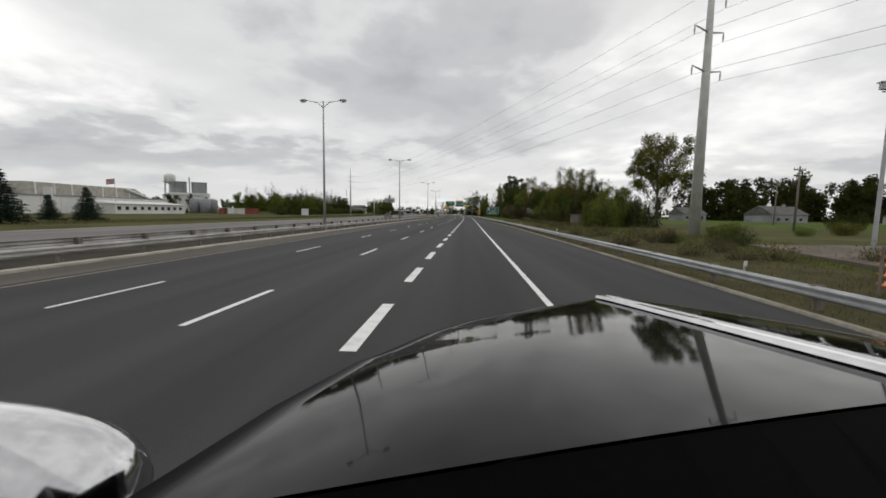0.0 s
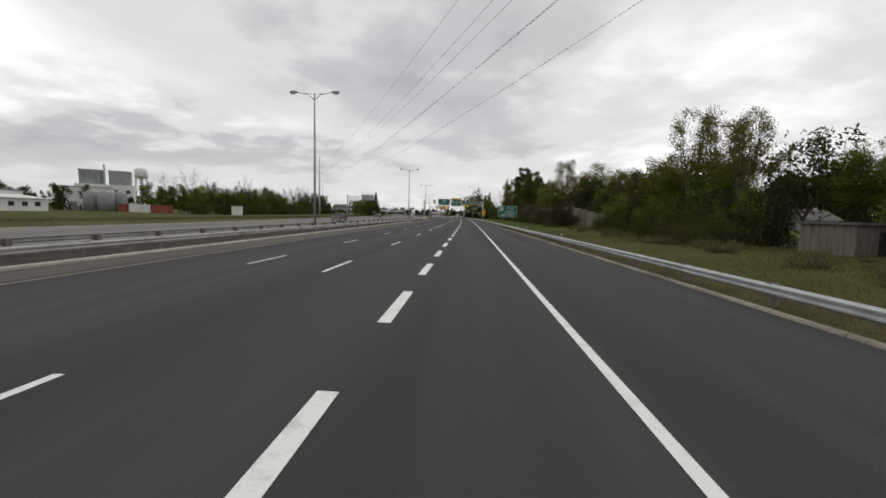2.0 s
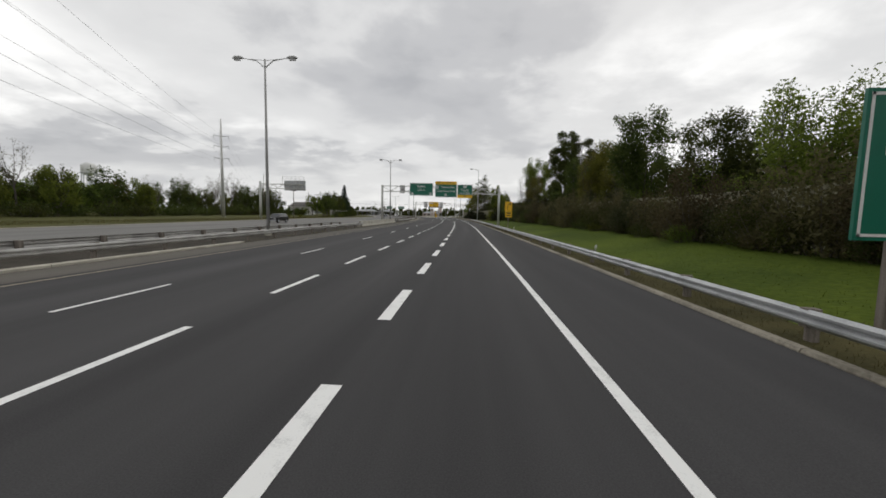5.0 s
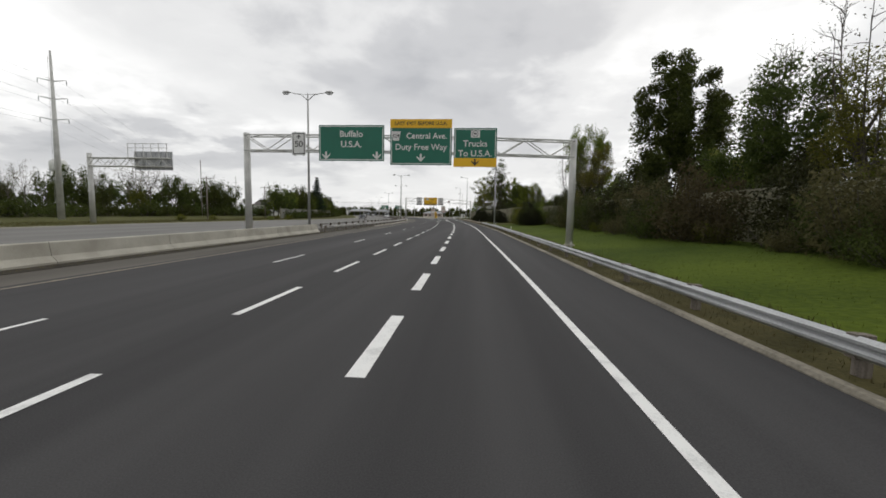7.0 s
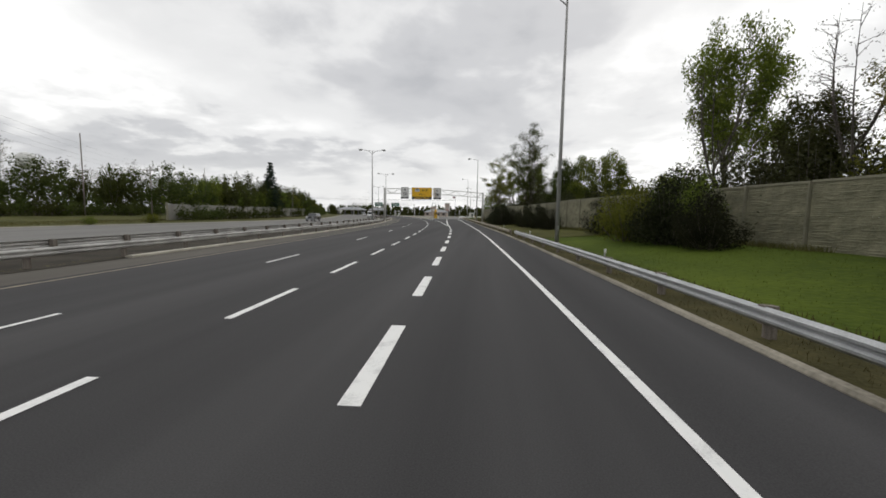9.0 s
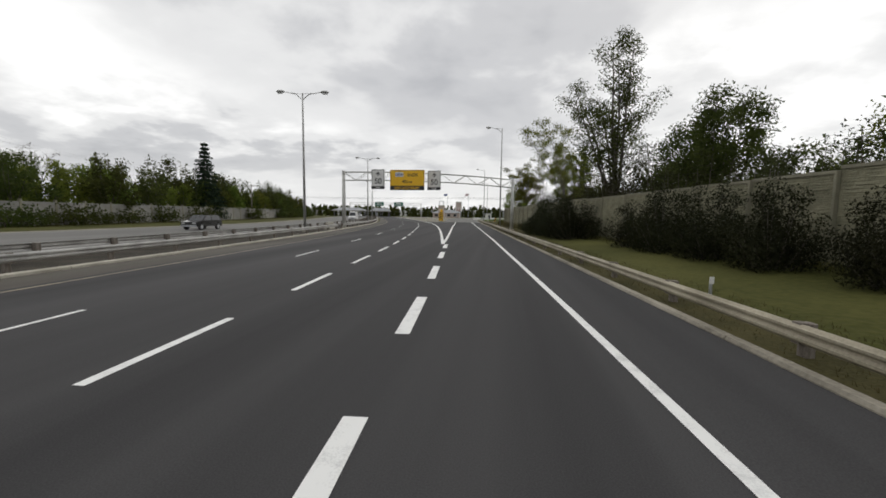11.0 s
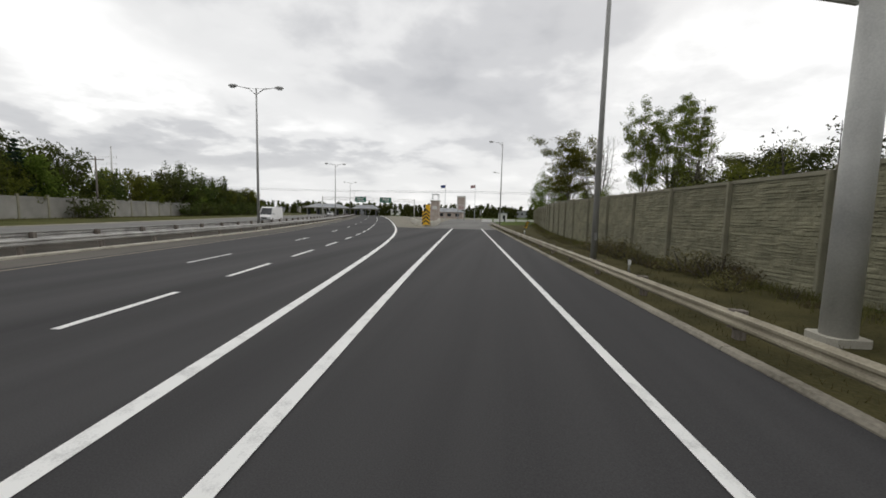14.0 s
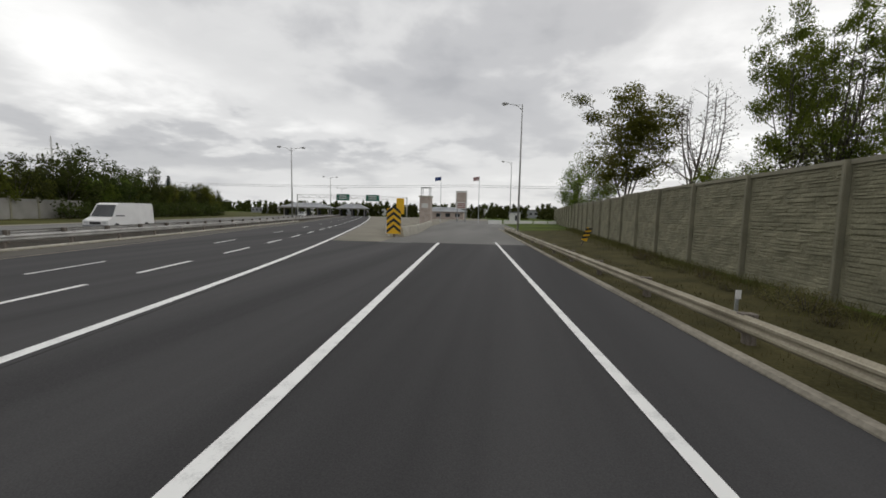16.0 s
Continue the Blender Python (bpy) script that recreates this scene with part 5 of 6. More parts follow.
# undergrowth along the belts
for k in range(34):
    plant(S_FAR, float(np.interp(166 + k * 4.0, [166, 225, 300], [-80, -84, -100])) + rng.uniform(-5, 3), 166 + k * 4.0, rng.uniform(1.0, 1.7), 0.0)
for k in range(22):
    plant(S_FAR, -101 + rng.uniform(-4, 4), 290 + k * 3.4, rng.uniform(1.2, 2.0), 0.0)
for k in range(16):
    y = 262 + k * 9.0
    plant(S_FAR, wall_x(min(y, 440)) + 3.2 + rng.uniform(0, 2), y, rng.uniform(1.0, 1.5))


def far_wood(name, label, y0, y1, x0, x1, n, h, mat, seed, leaves, size):
    """A distant wood: a long uneven mass of leaf clumps, too far to tell trees apart."""
    r = np.random.default_rng(seed)
    cs, ss, ns = [], [], []
    for k in range(n):
        x, y = r.uniform(x0, x1), r.uniform(y0, y1)
        hh = h * r.uniform(0.6, 1.1)
        for v in (0.03, 0.15, 0.3, 0.5, 0.68, 0.85):
            wide = 0.16 * h * (1.1 - 0.75 * v)
            for _ in range(2):
                cs.append(np.array([x + r.uniform(-1, 1) * wide, y + r.uniform(-1, 1) * wide, hh * (v + r.uniform(-0.06, 0.06))]))
                ss.append(np.array([0.055 * h, 0.055 * h, hh * 0.075]))
                ns.append(leaves)
    p, f = leaf_cloud(cs, ss, ns, size, seed)
    p[:, 2] = np.maximum(p[:, 2], 0.0)
    tagged(new(name, raw_mesh(name, p, f, mat)), label, "woodland", kind="stuff")


far_wood("far_wood", "dark distant wood behind the houses", 178, 225, 105, 310, 150, 20, M_LEAF_DARK, 31, 55, 1.35)
far_wood("far_wood", "distant dark tree line along the horizon", 640, 760, -420, 260, 340, 11, M_LEAF_DARK, 32, 11, 1.9)
far_wood("far_wood", "dark low tree belt behind the plaza", 512, 556, -130, 150, 230, 7, M_LEAF_DARK, 35, 14, 1.1)
far_wood("far_wood", "distant tree belt beyond the fields", 330, 420, -420, -140, 90, 13, M_LEAF_DARK, 33, 36, 0.95)
far_wood("far_wood", "distant trees behind the factory", 180, 260, -330, -130, 70, 10, M_LEAF_DARK, 34, 36, 0.75)


# ---- grass and weeds ----
def blades(name, label, spots, mat, height, seed, wide=0.03):
    r = np.random.default_rng(seed)
    n = len(spots)
    q = np.array(spots)
    a = r.uniform(0, 6.283, n)
    h = height * r.uniform(0.5, 1.4, n)
    dx, dy = np.cos(a) * wide, np.sin(a) * wide
    lx, ly = r.normal(0, 0.3, n) * h, r.normal(0, 0.3, n) * h
    p = np.stack([np.stack([q[:, 0] - dx, q[:, 1] - dy, q[:, 2]], 1), np.stack([q[:, 0] + dx, q[:, 1] + dy, q[:, 2]], 1), np.stack([q[:, 0] + lx, q[:, 1] + ly, q[:, 2] + h], 1)], 1).reshape(-1, 3)
    tagged(new(name, raw_mesh(name, p, np.arange(3 * n).reshape(-1, 3), mat)), label, "grass", kind="stuff")


def scatter(n, y0, y1, o0, o1, line, seed, base=None):
    r = np.random.default_rng(seed)
    out = []
    for y, u in zip(r.uniform(y0, y1, n), r.uniform(0, 1, n)):
        o = kerb_r(y) + o0 + (o1 - o0) * u if line is ex else o0 + (o1 - o0) * u
        x = line(y) + o
        out.append((x, y, land(x, y) - 0.04))
    return out


blades("verge_weeds", "dry brown weeds and grass under the guardrail", scatter(70000, -5, 372, 0.3, 2.6, ex, 41), M_DRY, 0.14, 42, 0.012)
blades("verge_grass", "rough green grass on the bank", scatter(45000, 100, 345, 2.2, 12.0, ex, 43), M_GRASS, 0.06, 44, 0.014)
blades("field_grass", "long yellowing grass beside the road", scatter(45000, -5, 105, 2.2, 16.0, ex, 45), M_DRY, 0.18, 46, 0.022)
blades("wall_foot_weeds", "brown weeds along the foot of the wall", [(wall_x(y) - o, y, land(wall_x(y) - o, y) - 0.03) for y, o in zip(np.random.default_rng(61).uniform(250, 400, 24000), 0.15 + np.random.default_rng(62).gamma(1.2, 0.35, 24000))], M_DRY, 0.3, 63, 0.014)
blades("median_weeds", "dry weeds along the median kerb", scatter(14000, -20, 420, -17.2, -16.8, mx, 47), M_WEED, 0.13, 48, 0.015)
blades("far_verge_grass", "grass beside the opposite carriageway", scatter(40000, 40, 420, -62, -50.5, mx, 49), M_DRY, 0.2, 50, 0.05)

# ---- steel transmission poles and cables ----
ARMS, REACH = (5.2, 8.3, 11.9), 2.0


def power_pole(x, y, h, turn, arms=ARMS, label="tall grey tapered steel transmission pole with crossarms"):
    ob = thing("transmission_pole", label, "utility pole", "transmission poles", m=pose(x, y, 0, 0, 0, turn))
    part("shaft", Shape().tube([(0, 0, -0.3), (0, 0, h * 0.5), (0, 0, h)], [0.55, 0.38, 0.16], 12), M_GANTRY, ob, smooth=True)
    part("ladder", ladder_shape(h), M_POLE, ob)
    for a in arms:
        for sgn in (-1, 1):
            arm = part("crossarm", Shape().tube([(0, 0, h - a), (sgn * REACH, 0, h - a + 0.35)], [0.1, 0.05], 6), M_POLE, ob)
            part("insulator", Shape().tube([(sgn * REACH, 0, h - a + 0.3), (sgn * REACH, 0, h - a - 0.05), (sgn * REACH, 0, h - a - 0.5)], [0.05, 0.09, 0.04], 6), M_ALU, arm)
    return ob


def ladder_shape(h):
    s = Shape()
    z = 3.0
    while z < h - 1:
        r = 0.55 - 0.39 * z / h
        s.box((-r - 0.1, 0, z), (0.3, 0.03, 0.03)).box((-r - 0.22, 0, z + 0.35), (0.03, 0.03, 0.7))
        z += 0.7
    return s


POLES = [(115.0, -150.0, 29.0), (22.6, 39.5, 27.8), (-74.6, 246.7, 29.5), (-185.0, 470.0, 29.0)]
for x, y, h in POLES:
    power_pole(x, y, h, 25)


def cable(name, pts, sag, rad, label, group):
    s = Shape()
    for a, b in zip(pts[:-1], pts[1:]):
        a, b = Vector(a), Vector(b)
        s.tube([a.lerp(b, u) - Vector((0, 0, sag * 4 * u * (1 - u))) for u in np.linspace(0, 1, 15)], rad, 4, caps=False)
    return tagged(new(name, s.mesh(name, M_WIRE)), label, "cable", group)


ca, sa = math.cos(radians(25)), math.sin(radians(25))
for a in ARMS:
    for sgn in (-1, 1):
        cable("power_cable", [(x + sgn * REACH * ca, y + sgn * REACH * sa, h - a - 0.5) for x, y, h in POLES], 4.5, 0.015, "thin grey overhead power cable between steel poles", "power cables")


def wood_pole(x, y, h, turn=0, arm=True):
    ob = thing("utility_pole", "grey weathered wooden utility pole with a crossarm", "utility pole", "wooden poles", m=pose(x, y, 0, 0, 0, turn))
    part("shaft", Shape().tube([(0, 0, -0.3), (0, 0, h)], [0.17, 0.11], 8), M_WOOD, ob, smooth=True)
    if arm:
        part("crossarm", Shape().box((0, 0, h - 0.5), (2.4, 0.12, 0.14)), M_WOOD, ob)
        for u in (-1.1, -0.5, 0.5, 1.1):
            part("insulator", Shape().tube([(u, 0, h - 0.43), (u, 0, h - 0.2)], [0.04, 0.06], 6), M_ALU, ob)


for x, y, h in ((47.0, 58.0, 9.5), (70.0, 92.0, 10.5), (62.0, 62.0, 8.0), (96.0, 96.0, 9.0), (-62.0, 268.0, 10.0), (-66.0, 300.0, 10.0), (-74.0, 372.0, 10.0)):
    wood_pole(x, y, h, 20)
for x, y, h in ((-99.0, 316.0, 20.0), (-88.0, 343.0, 13.0)):
    wood_pole(x, y, h, 20, False)
for z in (0.0, 0.5):
    cable("service_cable", [(-120, 455, 10.5 - z), (-20, 450, 10.0 - z), (60, 446, 10.5 - z)], 0.6, 0.035, "thin dark overhead cable across the exit", "service cables")

# camera mast beside the field
ob = thing("camera_mast", "slim steel mast with a traffic camera on top", "mast", m=pose(20.0, 20.0, 0.2))
part("mast", Shape().tube([(0, 0, -0.4), (0, 0, 8.0)], [0.1, 0.07], 8), M_GALV, ob)
part("bracket", Shape().box((-0.2, 0, 8.0), (0.5, 0.06, 0.06)), M_GALV, ob)
part("camera_housing", Shape().box((-0.3, 0, 8.25), (0.55, 0.22, 0.3), chamfer=0.05).box((-0.3, 0, 8.43), (0.65, 0.28, 0.05)), M_ALU, ob)


# ---- the opposite side ----
ob = thing("cantilever_gantry", "grey cantilever gantry with a sign, seen from behind", "gantry", m=pose(-56.5, 235.6, 0))
part("post", Shape().tube([(0, 0, -0.3), (0, 0, 10.2)], [0.36, 0.3], 12), M_GANTRY, ob, smooth=True)
for z in (8.3, 9.5):
    for d in (-0.35, 0.35):
        part("chord", Shape().tube([(0, d, z), (12.6, d, z)], 0.09, 6), M_GANTRY, ob)
web = Shape()
for i in range(10):
    for d in (-0.35, 0.35):
        web.tube([(i * 1.26, d, 8.3 + 1.2 * (i % 2)), (i * 1.26 + 1.26, d, 8.3 + 1.2 * ((i + 1) % 2))], 0.05, 5)
part("lattice", web, M_GANTRY, ob)
panel = part("sign_panel", Shape().box((9.6, 0.55, 9.2), (6.0, 0.08, 2.7)), M_ALU, ob, "bare aluminium sign back")
for k in range(8):
    part("stiffener", Shape().box((6.95 + 0.76 * k, 0.47, 9.2), (0.1, 0.1, 2.6)), M_GALV, panel)
for z in (10.9, 11.5):
    part("walkway_rail", Shape().box((9.6, -0.5, z), (6.2, 0.06, 0.06)), M_GANTRY, ob)
for k in range(6):
    part("rail_post", Shape().box((6.6 + k * 1.2, -0.5, 10.5), (0.06, 0.06, 2.1)), M_GANTRY, ob)

# low concrete wall beyond the opposite lanes
left_wall = thing("boundary_wall", "pale grey concrete boundary wall under overhanging trees", "wall", kind="structure")
y = 297.0
lp = Shape().box((0, 0, 1.5), (0.14, 4.1, 3.0)).mesh("wall_panel", M_BARRIER_DULL)
lq = Shape().box((0, 0, 1.65), (0.3, 0.3, 3.3), chamfer=0.03).mesh("wall_post", M_WALL_POST)
while y < 400:
    a = math.degrees(heading(mx, y))
    o = part("wall_panel", lp, M_BARRIER_DULL, left_wall)
    o.matrix_basis = pose(mx(y) - 55, y, 0, 0, 0, a)
    o = part("wall_post", lq, M_WALL_POST, left_wall)
    o.matrix_basis = pose(mx(y - 2.15) - 55, y - 2.15, 0, 0, 0, a)
    y += 4.25

# factory
ob = thing("factory", "long white factory with a low annex and roof equipment", "factory", m=pose(-138.0, 110.0, 0))
part("wall", Shape().box((0, 0, 2.7), (26, 90, 5.6)), M_WHITE, ob)
part("roof_edge", Shape().box((0, 0, 5.5), (26.6, 90.6, 0.3)), M_GREY, ob)
for k in range(6):
    part("roof_unit", Shape().box((rng.uniform(-8, 8), -38 + k * 9 + rng.uniform(-3, 3), 6.2), (4, rng.uniform(4, 9), rng.uniform(1.2, 2.6)), chamfer=0.3), M_GREY, ob)
annex = part("annex", Shape().box((17, 28, 1.7), (9, 32, 3.6)), M_WHITE, ob)
part("annex_roof", Shape().add([(12.4, 11.5, 3.4), (22.2, 11.5, 3.4), (22.2, 44.5, 3.4), (12.4, 44.5, 3.4), (13.0, 12, 4.5), (13.0, 44, 4.5)], [(0, 1, 4), (1, 2, 5, 4), (2, 3, 5), (3, 0, 4, 5), (3, 2, 1, 0)]), M_WHITE, annex, "white sloping roof")
for k in range(10):
    part("window", Shape().box((21.55, 13.5 + k * 3.1, 1.9), (0.1, 1.3, 1.2)), M_DARK, annex)
for k in range(16):
    part("wall_rib", Shape().box((13.06, -43 + k * 5.7, 2.7), (0.12, 0.22, 5.4)), M_WHITE, ob)
for k in range(9):
    part("roof_vent", Shape().tube([(11.0 - 5 * (k % 3), -41 + k * 6.0, 5.5), (11.0 - 5 * (k % 3), -41 + k * 6.0, 6.6 + 0.5 * (k % 2))], 0.45, 10), M_ALU, ob)
hall = part("upper_hall", Shape().add([(-12, -4, 5.4), (9, -4, 5.4), (9, 42, 5.4), (-12, 42, 5.4), (-12, -4, 9.4), (9, -4, 9.4), (9, 34, 9.4), (-12, 34, 9.4)], [(3, 2, 1, 0), (4, 5, 6, 7), (0, 1, 5, 4), (1, 2, 6, 5), (2, 3, 7, 6), (3, 0, 4, 7)]), M_BARRIER, ob, "pale grey clad upper hall with a sloping end")
for k in range(7):
    part("pilaster", Shape().box((9.06, -1 + k * 5.4, 7.4), (0.14, 0.5, 3.9)), M_WHITE, hall)
part("conveyor", Shape().tube([(9.5, 30, 9.0), (9.5, 41, 5.6)], 0.5, 8), M_WHITE, ob, "white inclined conveyor")
for k in range(4):
    part("loading_door", Shape().box((13.1, -40 + k * 10, 2.0), (0.1, 4.0, 4.0)), M_GREY, ob)
tank_mesh = Shape().tube([(0, 0, 0), (0, 0, 6.5), (0, 0, 7.3)], [2.4, 2.4, 0.4], 20).mesh("storage_tank", M_GREY, True)
for k in range(4):
    ob = tagged(new("storage_tank", tank_mesh), "grey cylindrical steel storage tank behind the factory", "tank", "storage tanks")
    ob.matrix_basis = pose(-134 + 5.4 * (k % 2), 184 + 5.4 * (k // 2), 0, 0, 0, 0)
ob = thing("plant_building", "white process building with two dark grey silo blocks on its roof", "building", m=pose(-164.0, 221.0, 0, 0, 0, 38))
part("wall", Shape().box((0, 0, 5.5), (20, 14, 11.4)), M_WHITE, ob)
for u in (-5.0, 5.0):
    blk = part("silo_block", Shape().box((u, 0, 14.2), (7.6, 10, 6.2), chamfer=0.6), M_GREY, ob, "dark grey steel silo block")
    for k in range(4):
        part("seam", Shape().box((u - 2.7 + k * 1.8, -5.05, 14.2), (0.2, 0.14, 6.0)), M_POLE, blk)
    part("parapet", Shape().box((u, 0, 17.4), (7.9, 10.4, 0.4)), M_POLE, blk)
part("stack", Shape().tube([(0, -6.6, 0.0), (0, -6.6, 20.0)], 0.35, 8), M_ALU, ob)
for k in range(5):
    part("window", Shape().box((-8 + k * 4.0, -7.03, 8.2), (1.5, 0.08, 1.5)), M_DARK, ob)
ob = thing("store_building", "plain white flat-roofed store with a small window", "building", m=pose(-150.0, 197.0, 0, 0, 0, 40))
part("wall", Shape().box((0, 0, 4.4), (17, 12, 9.0)), M_WHITE, ob)
part("roof_edge", Shape().box((0, 0, 8.9), (17.4, 12.4, 0.35)), M_GREY, ob)
part("window", Shape().box((4.5, -6.03, 3.2), (1.4, 0.08, 1.8)), M_DARK, ob)
part("door", Shape().box((-3.0, -6.03, 1.6), (2.6, 0.08, 3.2)), M_GREY, ob)
ob = thing("yard_fence", "white upright paling fence beside the store", "fence", m=pose(-132.0, 196.0, 0, 0, 0, 30))
for k in range(14):
    part("paling", Shape().box((-6.5 + k, 0, 1.5), (0.4, 0.15, 3.2), chamfer=0.04), M_WHITE, ob)
part("rail", Shape().box((0, 0.12, 2.6), (13.6, 0.1, 0.2)), M_GREY, ob)


def water_tower(x, y, h, r, label):
    ob = thing("water_tower", label, "water tower", m=pose(x, y, 0))
    part("tank", Shape().tube([(0, 0, h - 2.2 * r), (0, 0, h - 1.7 * r), (0, 0, h - 0.5 * r), (0, 0, h - 0.15 * r), (0, 0, h)], [0.25 * r, r, r, 0.6 * r, 0.06 * r], 20), M_WHITE, ob, smooth=True)
    part("riser", Shape().tube([(0, 0, -0.2), (0, 0, h - 2 * r)], 0.12 * r, 8), M_ALU, ob)
    for k in range(6):
        a = k * math.pi / 3
        part("leg", Shape().tube([(1.15 * r * math.cos(a), 1.15 * r * math.sin(a), -0.2), (0.9 * r * math.cos(a), 0.9 * r * math.sin(a), h - 1.6 * r)], 0.07 * r, 6), M_ALU, ob)
    part("catwalk", Shape().tube([(0, 0, h - 1.75 * r), (0, 0, h - 1.68 * r)], 1.15 * r, 20), M_ALU, ob)


water_tower(-459.0, 577.0, 56.0, 7.6, "pale water tower on legs above distant trees")

# flagpole by the factory
def flag(x, y, h, label, mat, fly=1.6):
    ob = thing("flagpole", label, "flagpole", "flagpoles", m=pose(x, y, 0))
    part("pole", Shape().tube([(0, 0, -0.1), (0, 0, h)], [0.09, 0.05], 8), M_ALU, ob)
    s, n = Shape(), 8
    top = [(-fly * i / n, 0.12 * math.sin(i * 1.3), h - 0.1 - 0.12 * i / n * fly) for i in range(n + 1)]
    low = [(p[0], p[1] + 0.05, p[2] - 0.6 * fly) for p in top]
    s.add(top + low + [(a, b + 0.02, c) for a, b, c in top + low], [(i, i + 1, n + 2 + i, n + 1 + i) for i in range(n)] + [(2 * n + 2 + i + 1, 2 * n + 2 + i, 3 * n + 3 + i, 3 * n + 4 + i) for i in range(n)])
    part("flag_cloth", s, mat, ob)


flag(-119.0, 125.0, 12.0, "pole with a red and white flag by the factory", M_FLAG, 3.0)
flag(-25.7, 438.6, 11.2, "pole with a dark flag at the plaza", M_BLUE, 1.5)
flag(-16.4, 440.0, 11.4, "pole with a faded flag at the plaza", M_FLAG, 1.5)

ob = thing("utility_cabinet", "white utility cabinet standing in the grass", "cabinet", m=pose(-74.0, 174.0, 0, 0, 0, 15))
part("body", Shape().box((0, 0, 1.4), (2.9, 1.6, 2.9), chamfer=0.06), M_WHITE, ob)
part("lid", Shape().box((0, 0, 2.9), (3.1, 1.8, 0.15)), M_ALU, ob)
for k, (c, w) in enumerate(((M_RED, 5.5), (M_WHITE, 4.0), (M_WHITE, 3.2), (M_RED, 2.4))):
    ob = thing("container", "dull red-brown steel freight container in the yard" if c is M_RED else "white steel freight container in the yard", "container", "freight containers", m=pose(-98.0 - k * 5.6, 172.0 + k * 1.5, 0, 0, 0, 5))
    part("body", Shape().box((0, 0, 1.3), (w, 2.4, 2.6)), c, ob)
    for u in np.arange(-w / 2 + 0.3, w / 2, 0.5):
        part("rib", Shape().box((u, -1.22, 1.3), (0.16, 0.06, 2.4)), c, ob)
ob = thing("pylon_sign", "tall teal and white pylon sign by the factory", "sign", "road signs", m=pose(-66.5, 58.0, 0))
part("column", Shape().box((0, 0, 1.7), (0.4, 0.4, 3.6)), M_GREY, ob)
part("panel", Shape().box((0, 0, 4.3), (1.4, 0.35, 1.9)), M_WHITE, ob)
part("stripe_plate", Shape().box((0, -0.19, 3.7), (1.3, 0.03, 0.5)), M_GREEN, ob)


# ---- houses in the field on the right ----
def house(x, y, w, d, h, turn, label, mat=M_WHITE):
    ob = thing("house", label, "house", "houses", m=pose(x, y, 0.2, 0, 0, turn))
    part("wall", Shape().box((0, 0, h / 2 - 0.2), (w, d, h + 0.4)), mat, ob)
    r = Shape()
    e = 0.4
    a = [(-w / 2 - e, -d / 2 - e, h - 0.05), (w / 2 + e, -d / 2 - e, h - 0.05), (w / 2 + e, d / 2 + e, h - 0.05), (-w / 2 - e, d / 2 + e, h - 0.05), (-w / 2 - e, 0, h + 0.32 * d), (w / 2 + e, 0, h + 0.32 * d)]
    r.add(a, [(0, 1, 5, 4), (2, 3, 4, 5), (0, 4, 3), (1, 2, 5), (3, 2, 1, 0)])
    roof = part("roof", r, M_ROOF, ob)
    part("chimney", Shape().box((w * 0.2, 0, h + 0.3 * d), (0.7, 0.7, 1.6)), M_BRICK, roof)
    for u in (-0.33, -0.1, 0.3):
        win = part("window", Shape().box((u * w, -d / 2 - 0.02, 1.6), (1.4, 0.06, 1.2)), M_DARK, ob)
        part("frame", Shape().box((u * w, -d / 2 - 0.03, 0.96), (1.6, 0.1, 0.1)).box((u * w, -d / 2 - 0.03, 2.24), (1.6, 0.1, 0.1)), M_WHITE, win)
    part("door", Shape().box((0.1 * w, -d / 2 - 0.03, 1.05), (1.0, 0.08, 2.1)), M_GREY, ob)


# the trees' shade on the first three houses is put into their wall colour
house(107, 140, 17, 9, 3.2, 20, "low white bungalow with a dark roof, walls greyed for tree shade", M_GREY)
house(138, 128, 12, 8, 3.0, 25, "small pale house with a dark roof, walls dulled for tree shade", M_BARRIER)
house(84, 152, 9, 8, 3.0, 10, "small house beside dark trees, walls greyed for their shade", M_GREY)
house(165, 118, 14, 9, 3.0, 30, "distant low white house with a dark roof")
house(-104, 372, 12, 9, 5.0, -10, "white house behind the boundary wall")
lot_edge = [(18.5, 26.5, 0.41), (62, 31, 0.41), (62, 3, 0.41), (14.0, 9, 0.41)]
tagged(new("gravel_lot", Shape().add(lot_edge + [(x, y, -0.1) for x, y, z in lot_edge], [(3, 2, 1, 0)] + [(i, (i + 1) % 4, 4 + (i + 1) % 4, 4 + i) for i in range(4)]).mesh("gravel_lot", M_DIRT)), "pale gravel lot in the field", "gravel lot", kind="structure")

# orange mesh fence at the corner of the field
ob = thing("barrier_fence", "sagging orange plastic barrier fence on stakes", "fence", m=pose(13.6, 12.6, 0.1, 0, 0, 35))
for k in range(6):
    part("stake", Shape().box((k * 1.2 - 3, 0, 0.6), (0.06, 0.06, 1.5)), M_WOOD, ob)
for z in (0.35, 0.62, 0.9, 1.15):
    part("strip", Shape().tube([(u - 3, 0.03, z - 0.12 * abs(math.sin(u * 2.6))) for u in np.linspace(0, 6, 25)], 0.045, 4), M_ORANGE, ob)


